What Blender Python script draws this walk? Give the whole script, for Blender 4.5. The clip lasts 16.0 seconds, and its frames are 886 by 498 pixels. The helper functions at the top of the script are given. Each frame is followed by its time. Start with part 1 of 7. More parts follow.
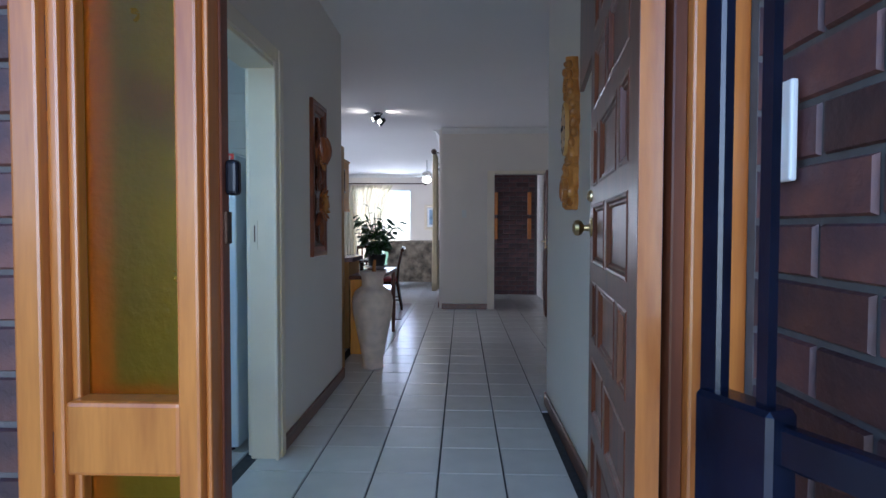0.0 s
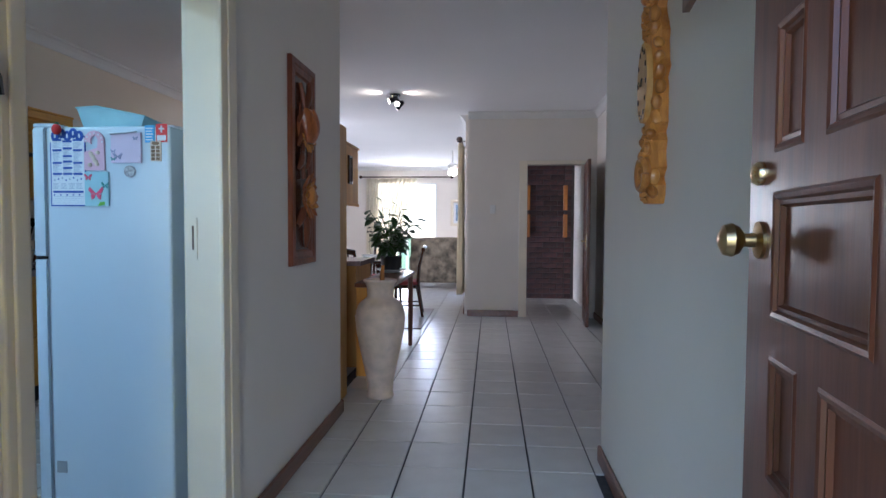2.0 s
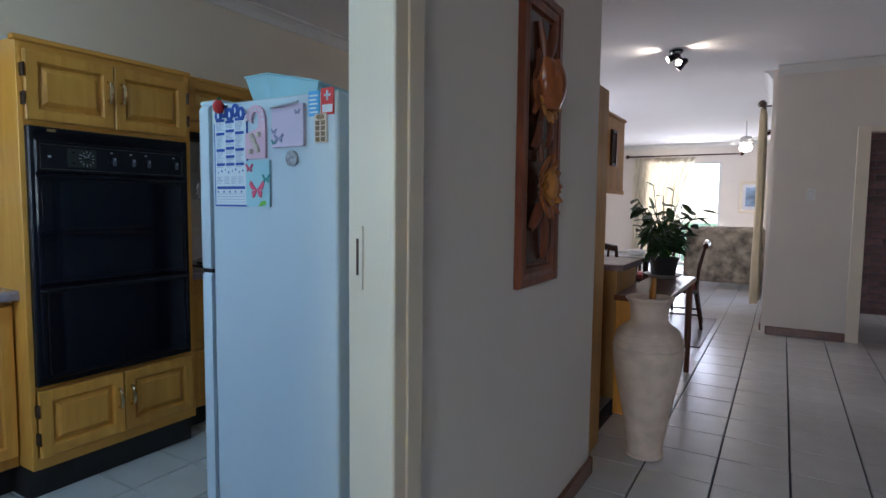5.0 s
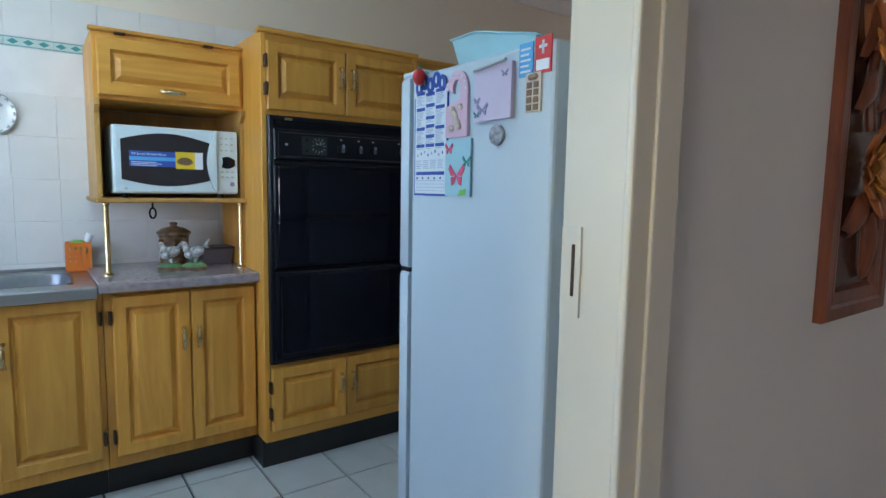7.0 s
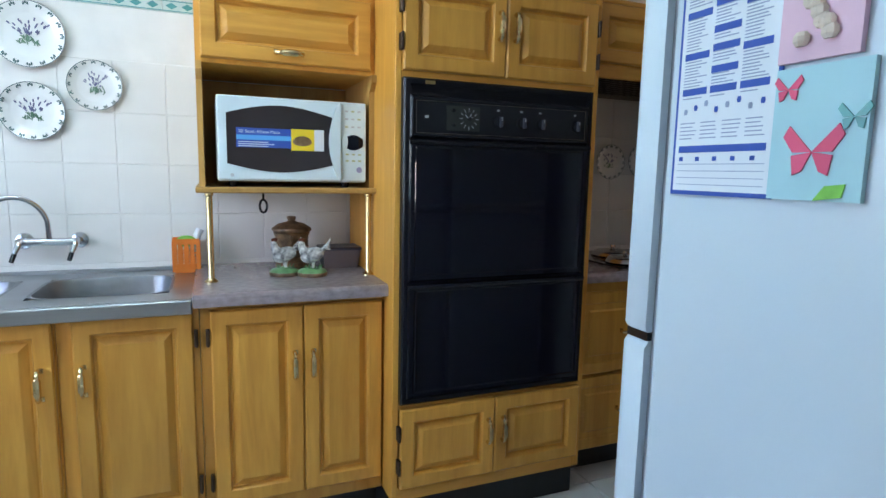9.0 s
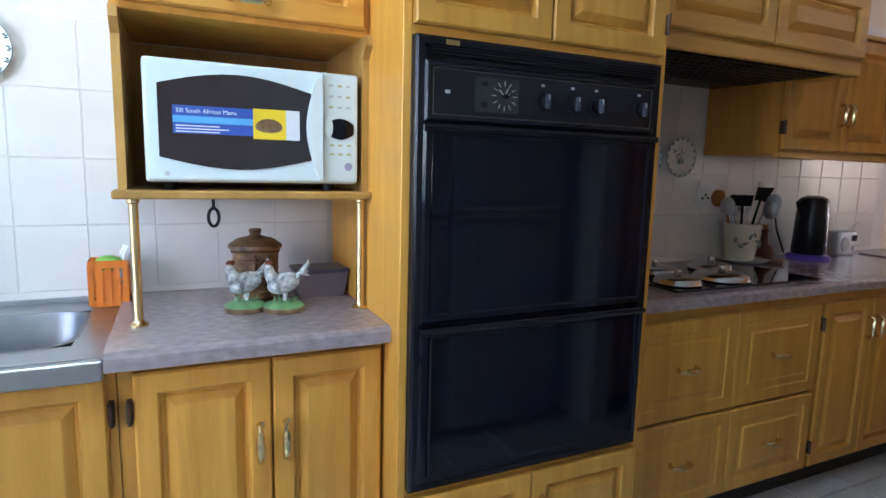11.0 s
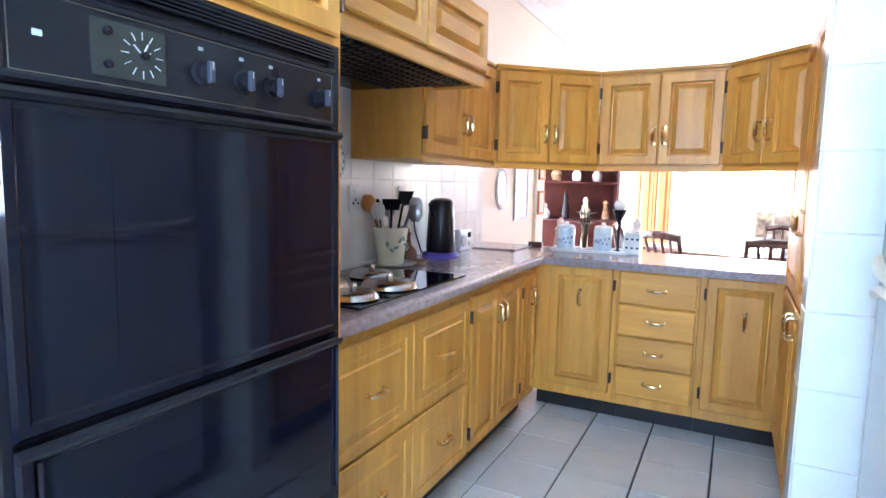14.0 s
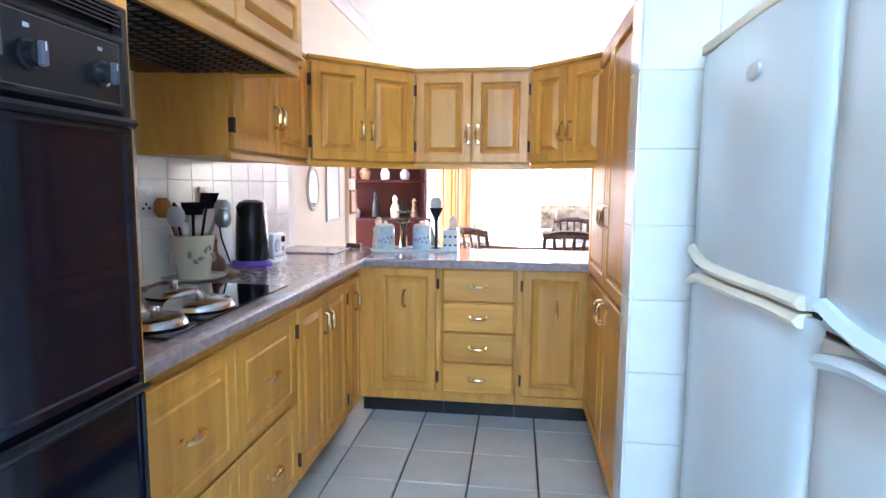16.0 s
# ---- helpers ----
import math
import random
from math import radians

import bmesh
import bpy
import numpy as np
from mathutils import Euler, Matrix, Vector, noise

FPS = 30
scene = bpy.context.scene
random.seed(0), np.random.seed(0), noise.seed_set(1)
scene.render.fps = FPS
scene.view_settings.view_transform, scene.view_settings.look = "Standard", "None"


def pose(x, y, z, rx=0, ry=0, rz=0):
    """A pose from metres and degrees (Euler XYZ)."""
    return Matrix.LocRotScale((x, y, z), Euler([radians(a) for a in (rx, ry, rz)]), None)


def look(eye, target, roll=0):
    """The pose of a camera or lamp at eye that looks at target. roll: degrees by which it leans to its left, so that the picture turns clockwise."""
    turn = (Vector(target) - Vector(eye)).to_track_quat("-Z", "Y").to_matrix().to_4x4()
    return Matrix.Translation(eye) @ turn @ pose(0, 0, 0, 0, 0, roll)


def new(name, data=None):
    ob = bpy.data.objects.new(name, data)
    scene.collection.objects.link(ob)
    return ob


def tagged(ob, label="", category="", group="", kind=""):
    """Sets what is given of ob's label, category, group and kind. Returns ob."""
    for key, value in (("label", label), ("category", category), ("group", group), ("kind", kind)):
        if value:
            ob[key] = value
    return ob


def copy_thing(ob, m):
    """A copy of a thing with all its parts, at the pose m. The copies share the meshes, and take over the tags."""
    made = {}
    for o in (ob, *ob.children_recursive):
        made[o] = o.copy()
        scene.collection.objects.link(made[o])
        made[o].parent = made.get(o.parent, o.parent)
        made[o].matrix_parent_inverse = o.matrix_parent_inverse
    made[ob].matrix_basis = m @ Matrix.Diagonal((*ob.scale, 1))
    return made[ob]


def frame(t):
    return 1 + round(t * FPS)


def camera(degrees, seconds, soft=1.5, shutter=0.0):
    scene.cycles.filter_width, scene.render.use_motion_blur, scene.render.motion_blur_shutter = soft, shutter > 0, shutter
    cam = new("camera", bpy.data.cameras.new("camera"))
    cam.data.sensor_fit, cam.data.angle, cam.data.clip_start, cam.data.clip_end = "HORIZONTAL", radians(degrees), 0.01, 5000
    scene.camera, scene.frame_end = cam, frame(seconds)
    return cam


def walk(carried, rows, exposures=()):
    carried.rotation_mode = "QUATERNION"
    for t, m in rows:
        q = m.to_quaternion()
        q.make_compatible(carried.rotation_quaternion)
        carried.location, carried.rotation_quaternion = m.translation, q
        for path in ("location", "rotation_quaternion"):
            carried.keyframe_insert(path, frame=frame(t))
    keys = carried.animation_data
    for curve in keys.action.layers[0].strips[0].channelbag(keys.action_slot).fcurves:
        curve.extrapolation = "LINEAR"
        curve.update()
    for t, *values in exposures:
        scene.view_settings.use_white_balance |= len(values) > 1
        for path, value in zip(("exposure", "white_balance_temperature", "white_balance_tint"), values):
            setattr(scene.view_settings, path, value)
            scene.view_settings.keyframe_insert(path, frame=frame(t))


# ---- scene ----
cam = camera(75.5, 16.0)
PATH = [
    (0, (0.048, -1.096, 1.184), (-0.019, 0.902, 1.118), 0.1),
    (0.5, (0.069, -0.874, 1.188), (-0.005, 1.123, 1.12), 0.0),
    (1, (0.068, -0.632, 1.195), (-0.009, 1.365, 1.121), 0.2),
    (1.5, (0.068, -0.375, 1.203), (-0.037, 1.621, 1.126), 0.2),
    (2, (0.05, -0.175, 1.212), (-0.116, 1.817, 1.129), 0.3),
    (2.5, (0.009, 0.011, 1.216), (-0.202, 1.998, 1.131), 0.4),
    (3, (0.007, 0.194, 1.225), (-0.303, 2.167, 1.136), 0.4),
    (5.5, (-0.196, 0.846, 1.293), (-1.405, 2.431, 1.128), 0.7),
    (6, (-0.223, 0.947, 1.295), (-1.607, 2.38, 1.12), 0.8),
    (6.5, (-0.268, 1.016, 1.298), (-1.785, 2.305, 1.105), 0.8),
    (7, (-0.376, 1.063, 1.293), (-1.988, 2.229, 1.084), 1.0),
    (7.5, (-0.551, 1.123, 1.296), (-2.239, 2.173, 1.078), 1.0),
    (8, (-0.7, 1.18, 1.301), (-2.449, 2.122, 1.067), 1.2),
    (8.5, (-0.869, 1.235, 1.3), (-2.661, 2.089, 1.058), 1.1),
    (9, (-1.039, 1.318, 1.297), (-2.873, 2.07, 1.03), 1.2),
    (11.5, (-1.693, 1.408, 1.3), (-3.443, 2.333, 1.013), 1.7),
    (12, (-1.765, 1.395, 1.311), (-3.373, 2.55, 1.027), 1.9),
    (12.5, (-1.821, 1.442, 1.3), (-3.251, 2.813, 1.028), 2.0),
    (13, (-1.872, 1.494, 1.309), (-3.133, 3.024, 1.044), 1.9),
    (13.5, (-1.925, 1.518, 1.306), (-3.017, 3.176, 1.056), 1.7),
    (14, (-1.982, 1.533, 1.287), (-2.884, 3.304, 1.062), 1.2),
    (14.5, (-2.045, 1.537, 1.284), (-2.757, 3.394, 1.07), 0.8),
    (15, (-2.083, 1.563, 1.282), (-2.613, 3.48, 1.065), 0.8),
    (15.5, (-2.11, 1.617, 1.278), (-2.481, 3.57, 1.061), 0.6),
    (16, (-2.122, 1.652, 1.287), (-2.374, 3.624, 1.068), 0.5),
]
walk(cam, [(t, look(eye, target, roll)) for t, eye, target, roll in PATH], [(0.0, 1.68, 4800.0, 13.0), (1.0, 1.80, 4850.0, 13.0), (3.0, 2.45, 5250.0, 16.0), (5.5, 1.84, 5350.0, 16.0), (7.0, 2.35, 5650.0, 18.0), (9.0, 2.74, 5950.0, 20.0), (11.5, 3.36, 5750.0, 24.0), (12.0, 3.65, 5650.0, 23.0), (12.5, 4.00, 5400.0, 22.0), (13.0, 4.70, 5200.0, 21.0), (13.5, 4.72, 5250.0, 21.0), (14.5, 4.65, 5300.0, 20.0), (16.0, 4.50, 5250.0, 18.0)])

# ---- world and large lights ----
world = bpy.data.worlds.new("sky")
scene.world = world
world.use_nodes = True
sky = world.node_tree.nodes.new("ShaderNodeTexSky")
sky.sky_type, sky.sun_disc = "NISHITA", False
sky.sun_elevation, sky.sun_rotation = radians(50), radians(20)
world.node_tree.nodes["Background"].inputs[1].default_value = 0.15
world.node_tree.links.new(sky.outputs[0], world.node_tree.nodes["Background"].inputs[0])


def lamp(name, kind, power, m, colour=(1, 1, 1), size=(1, 1)):
    data = bpy.data.lights.new(name, kind)
    data.energy, data.color = power, colour
    if kind == "AREA":
        data.shape, data.size, data.size_y = "RECTANGLE", size[0], size[1]
    else:
        data.shadow_soft_size = size[0]
    ob = new(name, data)
    ob.matrix_world = m
    return ob


sun = bpy.data.lights.new("sun", "SUN")
sun.energy, sun.angle, sun.color = 3.0, radians(0.5), (1.0, 0.95, 0.88)
# the sun stands in the north, high, over the garden behind the living room
new("sun", sun).matrix_world = look((0, 0, 10), (0.7, -2.8, 1.0))
lamp("window_light_kitchen", "AREA", 1.25, look((-2.2, -0.42, 1.62), (-2.3, 3.0, 2.5)), (0.52, 0.78, 1.0), (1.5, 1.1))
lamp("window_light_living", "AREA", 29, look((-2.1, 14.45, 1.2), (-2.1, 5.0, 1.0)), (1.0, 0.92, 0.86), (1.5, 2.2))
lamp("daylight_front_door", "AREA", 14.0, look((0.0, -2.6, 1.5), (0.0, 3.0, 1.1)), (1.0, 0.96, 0.90), (1.5, 2.0))
lamp("window_light_dining", "AREA", 32, look((-4.55, 7.6, 1.5), (-1.0, 7.3, 1.2)), (1.0, 0.92, 0.86), (2.0, 1.6))
# lamp of an unseen ceiling fitting, added to light the upper cabinets cyan
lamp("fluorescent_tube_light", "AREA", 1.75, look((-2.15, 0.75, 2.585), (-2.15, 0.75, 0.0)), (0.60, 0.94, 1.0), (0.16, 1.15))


# ---- materials ----
def mat(name, colour, rough=0.5, metal=0.0, vary=0.12, scale=6.0, bump=0.0, bscale=60.0, coat=0.0, tint=None, stretch=(1, 1, 1), spec=0.5):
    m = bpy.data.materials.new(name)
    m.use_nodes = True
    t = m.node_tree
    p = t.nodes["Principled BSDF"]
    p.inputs["Roughness"].default_value, p.inputs["Metallic"].default_value = rough, metal
    p.inputs["Coat Weight"].default_value, p.inputs["Coat Roughness"].default_value = coat, 0.12
    p.inputs["Specular IOR Level"].default_value = spec
    co = t.nodes.new("ShaderNodeTexCoord")
    mp = t.nodes.new("ShaderNodeMapping")
    mp.inputs["Scale"].default_value = stretch
    t.links.new(co.outputs["Object"], mp.inputs[0])
    n1 = t.nodes.new("ShaderNodeTexNoise")
    n1.inputs["Scale"].default_value, n1.inputs["Detail"].default_value = scale, 6
    t.links.new(mp.outputs[0], n1.inputs[0])
    ramp = t.nodes.new("ShaderNodeValToRGB")
    dark = tint or tuple(c * (1 - vary * 2) for c in colour)
    light = tuple(min(1, c * (1 + vary)) for c in colour)
    ramp.color_ramp.elements[0].color, ramp.color_ramp.elements[0].position = (*dark, 1), 0.3
    ramp.color_ramp.elements[1].color, ramp.color_ramp.elements[1].position = (*light, 1), 0.72
    t.links.new(n1.outputs[0], ramp.inputs[0])
    t.links.new(ramp.outputs[0], p.inputs["Base Color"])
    rr = t.nodes.new("ShaderNodeMapRange")
    rr.inputs["To Min"].default_value, rr.inputs["To Max"].default_value = max(0.02, rough * 0.9), min(1, rough * 1.12)
    t.links.new(n1.outputs[0], rr.inputs[0])
    t.links.new(rr.outputs[0], p.inputs["Roughness"])
    if bump:
        n2 = t.nodes.new("ShaderNodeTexNoise")
        n2.inputs["Scale"].default_value, n2.inputs["Detail"].default_value = bscale, 4
        t.links.new(mp.outputs[0], n2.inputs[0])
        b = t.nodes.new("ShaderNodeBump")
        b.inputs["Strength"].default_value, b.inputs["Distance"].default_value = bump, 0.004
        t.links.new(n2.outputs[0], b.inputs["Height"])
        t.links.new(b.outputs[0], p.inputs["Normal"])
    return m


def each_piece(m, amount=0.2):
    """Lets pieces that share the material differ in brightness."""
    t = m.node_tree
    p = t.nodes["Principled BSDF"]
    old = p.inputs["Base Color"].links[0].from_socket
    info = t.nodes.new("ShaderNodeObjectInfo")
    rng = t.nodes.new("ShaderNodeMapRange")
    rng.inputs["To Min"].default_value, rng.inputs["To Max"].default_value = 1 - amount, 1 + amount
    hsv = t.nodes.new("ShaderNodeHueSaturation")
    t.links.new(info.outputs["Random"], rng.inputs[0])
    t.links.new(rng.outputs[0], hsv.inputs["Value"])
    t.links.new(old, hsv.inputs["Color"])
    t.links.new(hsv.outputs[0], p.inputs["Base Color"])
    return m


def wood(name, light, dark, rough=0.3, coat=0.3, along="z", grain=1.0, bump=0.12):
    """Varnished timber: long soft grain with fine pores, and a slight change of tone from piece to piece."""
    m = bpy.data.materials.new(name)
    m.use_nodes = True
    t = m.node_tree
    p = t.nodes["Principled BSDF"]
    p.inputs["Roughness"].default_value, p.inputs["Coat Weight"].default_value, p.inputs["Coat Roughness"].default_value = rough, coat, 0.15
    co = t.nodes.new("ShaderNodeTexCoord")
    info = t.nodes.new("ShaderNodeObjectInfo")
    shift = t.nodes.new("ShaderNodeVectorMath")
    shift.operation = "MULTIPLY_ADD"
    shift.inputs[1].default_value = (7, 5, 9)
    t.links.new(info.outputs["Random"], shift.inputs[0])
    t.links.new(co.outputs["Object"], shift.inputs[2])
    mp = t.nodes.new("ShaderNodeMapping")
    s = [9 * grain, 9 * grain, 9 * grain]
    s["xyz".index(along)] = 0.9 * grain
    mp.inputs["Scale"].default_value = s
    t.links.new(shift.outputs[0], mp.inputs[0])
    n = t.nodes.new("ShaderNodeTexNoise")
    n.inputs["Scale"].default_value, n.inputs["Detail"].default_value, n.inputs["Distortion"].default_value = 1.6, 8, 1.0
    t.links.new(mp.outputs[0], n.inputs[0])
    f = t.nodes.new("ShaderNodeTexNoise")
    f.inputs["Scale"].default_value, f.inputs["Detail"].default_value = 14, 4
    t.links.new(mp.outputs[0], f.inputs[0])
    mix = t.nodes.new("ShaderNodeMath")
    mix.operation = "MULTIPLY_ADD"
    mix.inputs[1].default_value = 0.28
    t.links.new(f.outputs[0], mix.inputs[0])
    t.links.new(n.outputs[0], mix.inputs[2])
    ramp = t.nodes.new("ShaderNodeValToRGB")
    ramp.color_ramp.elements[0].color, ramp.color_ramp.elements[0].position = (*dark, 1), 0.42
    ramp.color_ramp.elements[1].color, ramp.color_ramp.elements[1].position = (*light, 1), 0.82
    t.links.new(mix.outputs[0], ramp.inputs[0])
    hsv = t.nodes.new("ShaderNodeHueSaturation")
    rng = t.nodes.new("ShaderNodeMapRange")
    rng.inputs["To Min"].default_value, rng.inputs["To Max"].default_value = 0.86, 1.12
    t.links.new(info.outputs["Random"], rng.inputs[0])
    t.links.new(rng.outputs[0], hsv.inputs["Value"])
    t.links.new(ramp.outputs[0], hsv.inputs["Color"])
    t.links.new(hsv.outputs[0], p.inputs["Base Color"])
    b = t.nodes.new("ShaderNodeBump")
    b.inputs["Strength"].default_value, b.inputs["Distance"].default_value = bump, 0.002
    t.links.new(f.outputs[0], b.inputs["Height"])
    t.links.new(b.outputs[0], p.inputs["Normal"])
    return m


def glass(name, colour, rough=0.02, thin=True, bump=0.0, bscale=40):
    m = mat(name, colour, rough, vary=0.0, bump=bump, bscale=bscale)
    p = m.node_tree.nodes["Principled BSDF"]
    p.inputs["Transmission Weight"].default_value = 1.0
    p.inputs["IOR"].default_value = 1.2 if thin else 1.45
    return m


def glow(name, colour, strength):
    m = mat(name, colour, 0.6, vary=0.0)
    p = m.node_tree.nodes["Principled BSDF"]
    p.inputs["Emission Color"].default_value, p.inputs["Emission Strength"].default_value = (*colour, 1), strength
    return m


M = {}
M["oak"] = wood("honey_oak", (0.76, 0.375, 0.058), (0.60, 0.265, 0.034), rough=0.42, coat=0.08, bump=0.05)
M["oak_h"] = wood("honey_oak_lying", (0.76, 0.375, 0.058), (0.60, 0.265, 0.034), rough=0.42, coat=0.08, along="x", bump=0.05)
M["oak_dull"] = wood("oak_carcass", (0.58, 0.33, 0.09), (0.43, 0.22, 0.05), rough=0.45, coat=0.1)
M["meranti"] = wood("red_meranti", (0.17, 0.052, 0.020), (0.075, 0.021, 0.008), rough=0.36, coat=0.2)
M["teak"] = wood("orange_varnished_frame", (0.53, 0.19, 0.030), (0.31, 0.09, 0.012), rough=0.3, coat=0.4)
M["carved"] = wood("carved_golden_wood", (0.58, 0.26, 0.05), (0.30, 0.10, 0.015), rough=0.38, coat=0.15, grain=1.6, bump=0.3)
M["pine"] = wood("orange_pine", (0.42, 0.13, 0.03), (0.28, 0.08, 0.02), rough=0.4, coat=0.1)
M["carved_red"] = wood("carved_red_wood", (0.21, 0.054, 0.018), (0.09, 0.022, 0.008), rough=0.36, coat=0.15, grain=1.6, bump=0.3)
M["carved_bud"] = wood("carved_orange_red_wood", (0.42, 0.130, 0.028), (0.20, 0.050, 0.012), rough=0.30, coat=0.25, grain=1.6, bump=0.3)
M["darkwood"] = wood("dark_dining_wood", (0.07, 0.03, 0.018), (0.03, 0.012, 0.008), rough=0.25, coat=0.4)
M["paint"] = mat("cream_wall_paint", (0.78, 0.725, 0.66), 0.75, vary=0.02, scale=1.4, bump=0.10, bscale=140)
M["paint_mint"] = mat("peach_kitchen_wall_paint", (0.80, 0.71, 0.58), 0.7, vary=0.02, scale=1.4, bump=0.08, bscale=140)
M["ceiling"] = mat("ceiling_paint", (0.86, 0.85, 0.85), 0.85, vary=0.015, scale=1.0, bump=0.06, bscale=120)
M["cornice"] = mat("white_cornice_paint", (0.78, 0.77, 0.75), 0.7, vary=0.02)
M["trimpaint"] = mat("cream_gloss_paint", (0.80, 0.72, 0.58), 0.35, vary=0.03, scale=3, bump=0.08, bscale=25)
M["skirting"] = wood("dark_skirting", (0.17, 0.06, 0.03), (0.08, 0.028, 0.014), rough=0.35, along="y")
M["tile"] = each_piece(mat("floor_tile", (0.66, 0.65, 0.62), 0.24, vary=0.03, scale=7, bump=0.06, bscale=25, spec=0.5), 0.035)
M["grout"] = mat("dark_grout", (0.055, 0.055, 0.06), 0.9, vary=0.2, scale=30)
M["walltile"] = each_piece(mat("white_wall_tile", (0.76, 0.74, 0.71), 0.16, vary=0.02, scale=8, bump=0.12, bscale=9), 0.02)
M["tilejoint"] = mat("wall_tile_joint", (0.80, 0.78, 0.75), 0.85, vary=0.05)
M["bordertile"] = mat("teal_border_tile", (0.55, 0.66, 0.63), 0.2, vary=0.05)
M["teal"] = mat("teal_glaze", (0.10, 0.33, 0.33), 0.25, vary=0.1)
M["brick"] = each_piece(mat("dark_face_brick", (0.085, 0.033, 0.024), 0.5, vary=0.55, tint=(0.026, 0.019, 0.030), scale=11, bump=0.8, bscale=45), 0.45)
M["mortar"] = mat("grey_mortar", (0.115, 0.10, 0.095), 0.95, vary=0.12, scale=20, bump=0.5, bscale=90)
M["amber"] = glass("amber_obscure_glass", (1.0, 0.73, 0.02), 0.28, bump=0.6, bscale=55)
M["worktop"] = mat("mottled_laminate", (0.36, 0.29, 0.30), 0.20, vary=0.13, coat=0.3, scale=55, bump=0.03, bscale=50, stretch=(1, 0.6, 1))
M["steel"] = mat("brushed_steel", (0.42, 0.43, 0.45), 0.32, 1.0, vary=0.06, scale=20, stretch=(1, 0.05, 1))
M["chrome"] = mat("chrome", (0.62, 0.62, 0.64), 0.10, 1.0, vary=0.02)
M["brass"] = mat("pale_brass", (0.78, 0.60, 0.32), 0.22, 1.0, vary=0.08)
M["oldbrass"] = mat("aged_brass", (0.50, 0.36, 0.16), 0.28, 1.0, vary=0.15, scale=20)
M["hinge"] = mat("dark_bronze_hinge", (0.09, 0.05, 0.03), 0.45, 0.6, vary=0.2)
M["black"] = mat("black_enamel", (0.010, 0.010, 0.014), 0.25, vary=0.1, scale=3, spec=0.3)
M["blackglass"] = mat("black_oven_glass", (0.004, 0.004, 0.009), 0.06, vary=0.0, spec=0.35)
M["kick"] = mat("dark_plinth", (0.018, 0.014, 0.014), 0.45, vary=0.2, scale=9)
M["blacksteel"] = mat("blue_black_gate_paint", (0.004, 0.006, 0.016), 0.22, vary=0.2, scale=14, bump=0.1)
M["white"] = mat("white_appliance_enamel", (0.62, 0.69, 0.75), 0.25, vary=0.012, scale=2, bump=0.05, bscale=180)
M["whiteplastic"] = mat("white_plastic", (0.74, 0.74, 0.72), 0.35, vary=0.02)
M["greyplastic"] = mat("grey_gasket", (0.32, 0.33, 0.35), 0.5, vary=0.05)
M["silver"] = mat("silver_plastic", (0.55, 0.57, 0.60), 0.35, 0.4, vary=0.05)
M["paper"] = mat("white_paper", (0.78, 0.80, 0.84), 0.6, vary=0.015)
M["blueink"] = mat("blue_print", (0.035, 0.09, 0.42), 0.6, vary=0.05)
M["skyblue"] = mat("sky_blue_print", (0.12, 0.42, 0.78), 0.5, vary=0.05)
M["red"] = mat("red_print", (0.65, 0.03, 0.03), 0.5, vary=0.05)
M["pink"] = mat("pink_card", (0.78, 0.50, 0.60), 0.6, vary=0.04)
M["hotpink"] = mat("bright_pink_print", (0.80, 0.10, 0.20), 0.6, vary=0.06)
M["mauve"] = mat("mauve_paper", (0.74, 0.60, 0.74), 0.6, vary=0.04)
M["aqua"] = mat("aqua_card", (0.42, 0.66, 0.72), 0.5, vary=0.06)
M["yellow"] = mat("yellow_print", (0.85, 0.62, 0.02), 0.5, vary=0.05)
M["green"] = mat("green_glaze", (0.16, 0.33, 0.14), 0.35, vary=0.2, scale=30)
M["orange"] = mat("orange_plastic", (0.78, 0.20, 0.02), 0.4, vary=0.05)
M["limegreen"] = mat("green_cloth", (0.25, 0.60, 0.10), 0.8, vary=0.15, scale=30)
M["china"] = mat("white_china", (0.78, 0.78, 0.76), 0.12, vary=0.02)
M["chinagrey"] = mat("grey_green_china_print", (0.36, 0.44, 0.41), 0.2, vary=0.1)
M["lavender"] = mat("lavender_print", (0.34, 0.32, 0.50), 0.3, vary=0.1)
M["stoneware"] = mat("brown_stoneware", (0.27, 0.16, 0.085), 0.4, vary=0.35, scale=26, bump=0.3)
M["terracotta"] = mat("terracotta_white_wash", (0.74, 0.60, 0.49), 0.7, vary=0.10, scale=12, bump=0.35, bscale=50)
M["leaf"] = each_piece(mat("dark_green_leaf", (0.035, 0.085, 0.022), 0.35, vary=0.25, scale=20), 0.3)
M["soil"] = mat("dark_pot", (0.02, 0.02, 0.022), 0.5, vary=0.2)
M["fabric"] = mat("sofa_brocade", (0.34, 0.28, 0.20), 0.9, vary=0.4, scale=7, bump=0.3, bscale=200)
M["curtain"] = mat("cream_curtain", (0.72, 0.62, 0.42), 0.9, vary=0.06, scale=4, bump=0.2, bscale=300)
M["sheer"] = mat("sheer_curtain", (0.80, 0.74, 0.58), 0.9, vary=0.05, scale=4, bump=0.2, bscale=300)
M["sheer"].node_tree.nodes["Principled BSDF"].inputs["Transmission Weight"].default_value = 0.35
M["mirror"] = mat("mirror_glass", (0.85, 0.86, 0.87), 0.03, 1.0, vary=0.0)
M["clear"] = glass("clear_glass", (0.95, 0.97, 0.96), 0.01)
M["bluepaint"] = mat("painting_blue", (0.30, 0.42, 0.60), 0.6, vary=0.35, scale=5)
M["redwall"] = mat("oxblood_wood", (0.055, 0.010, 0.009), 0.35, vary=0.15, scale=5)
M["redcloth"] = mat("red_upholstery", (0.28, 0.04, 0.04), 0.8, vary=0.1)
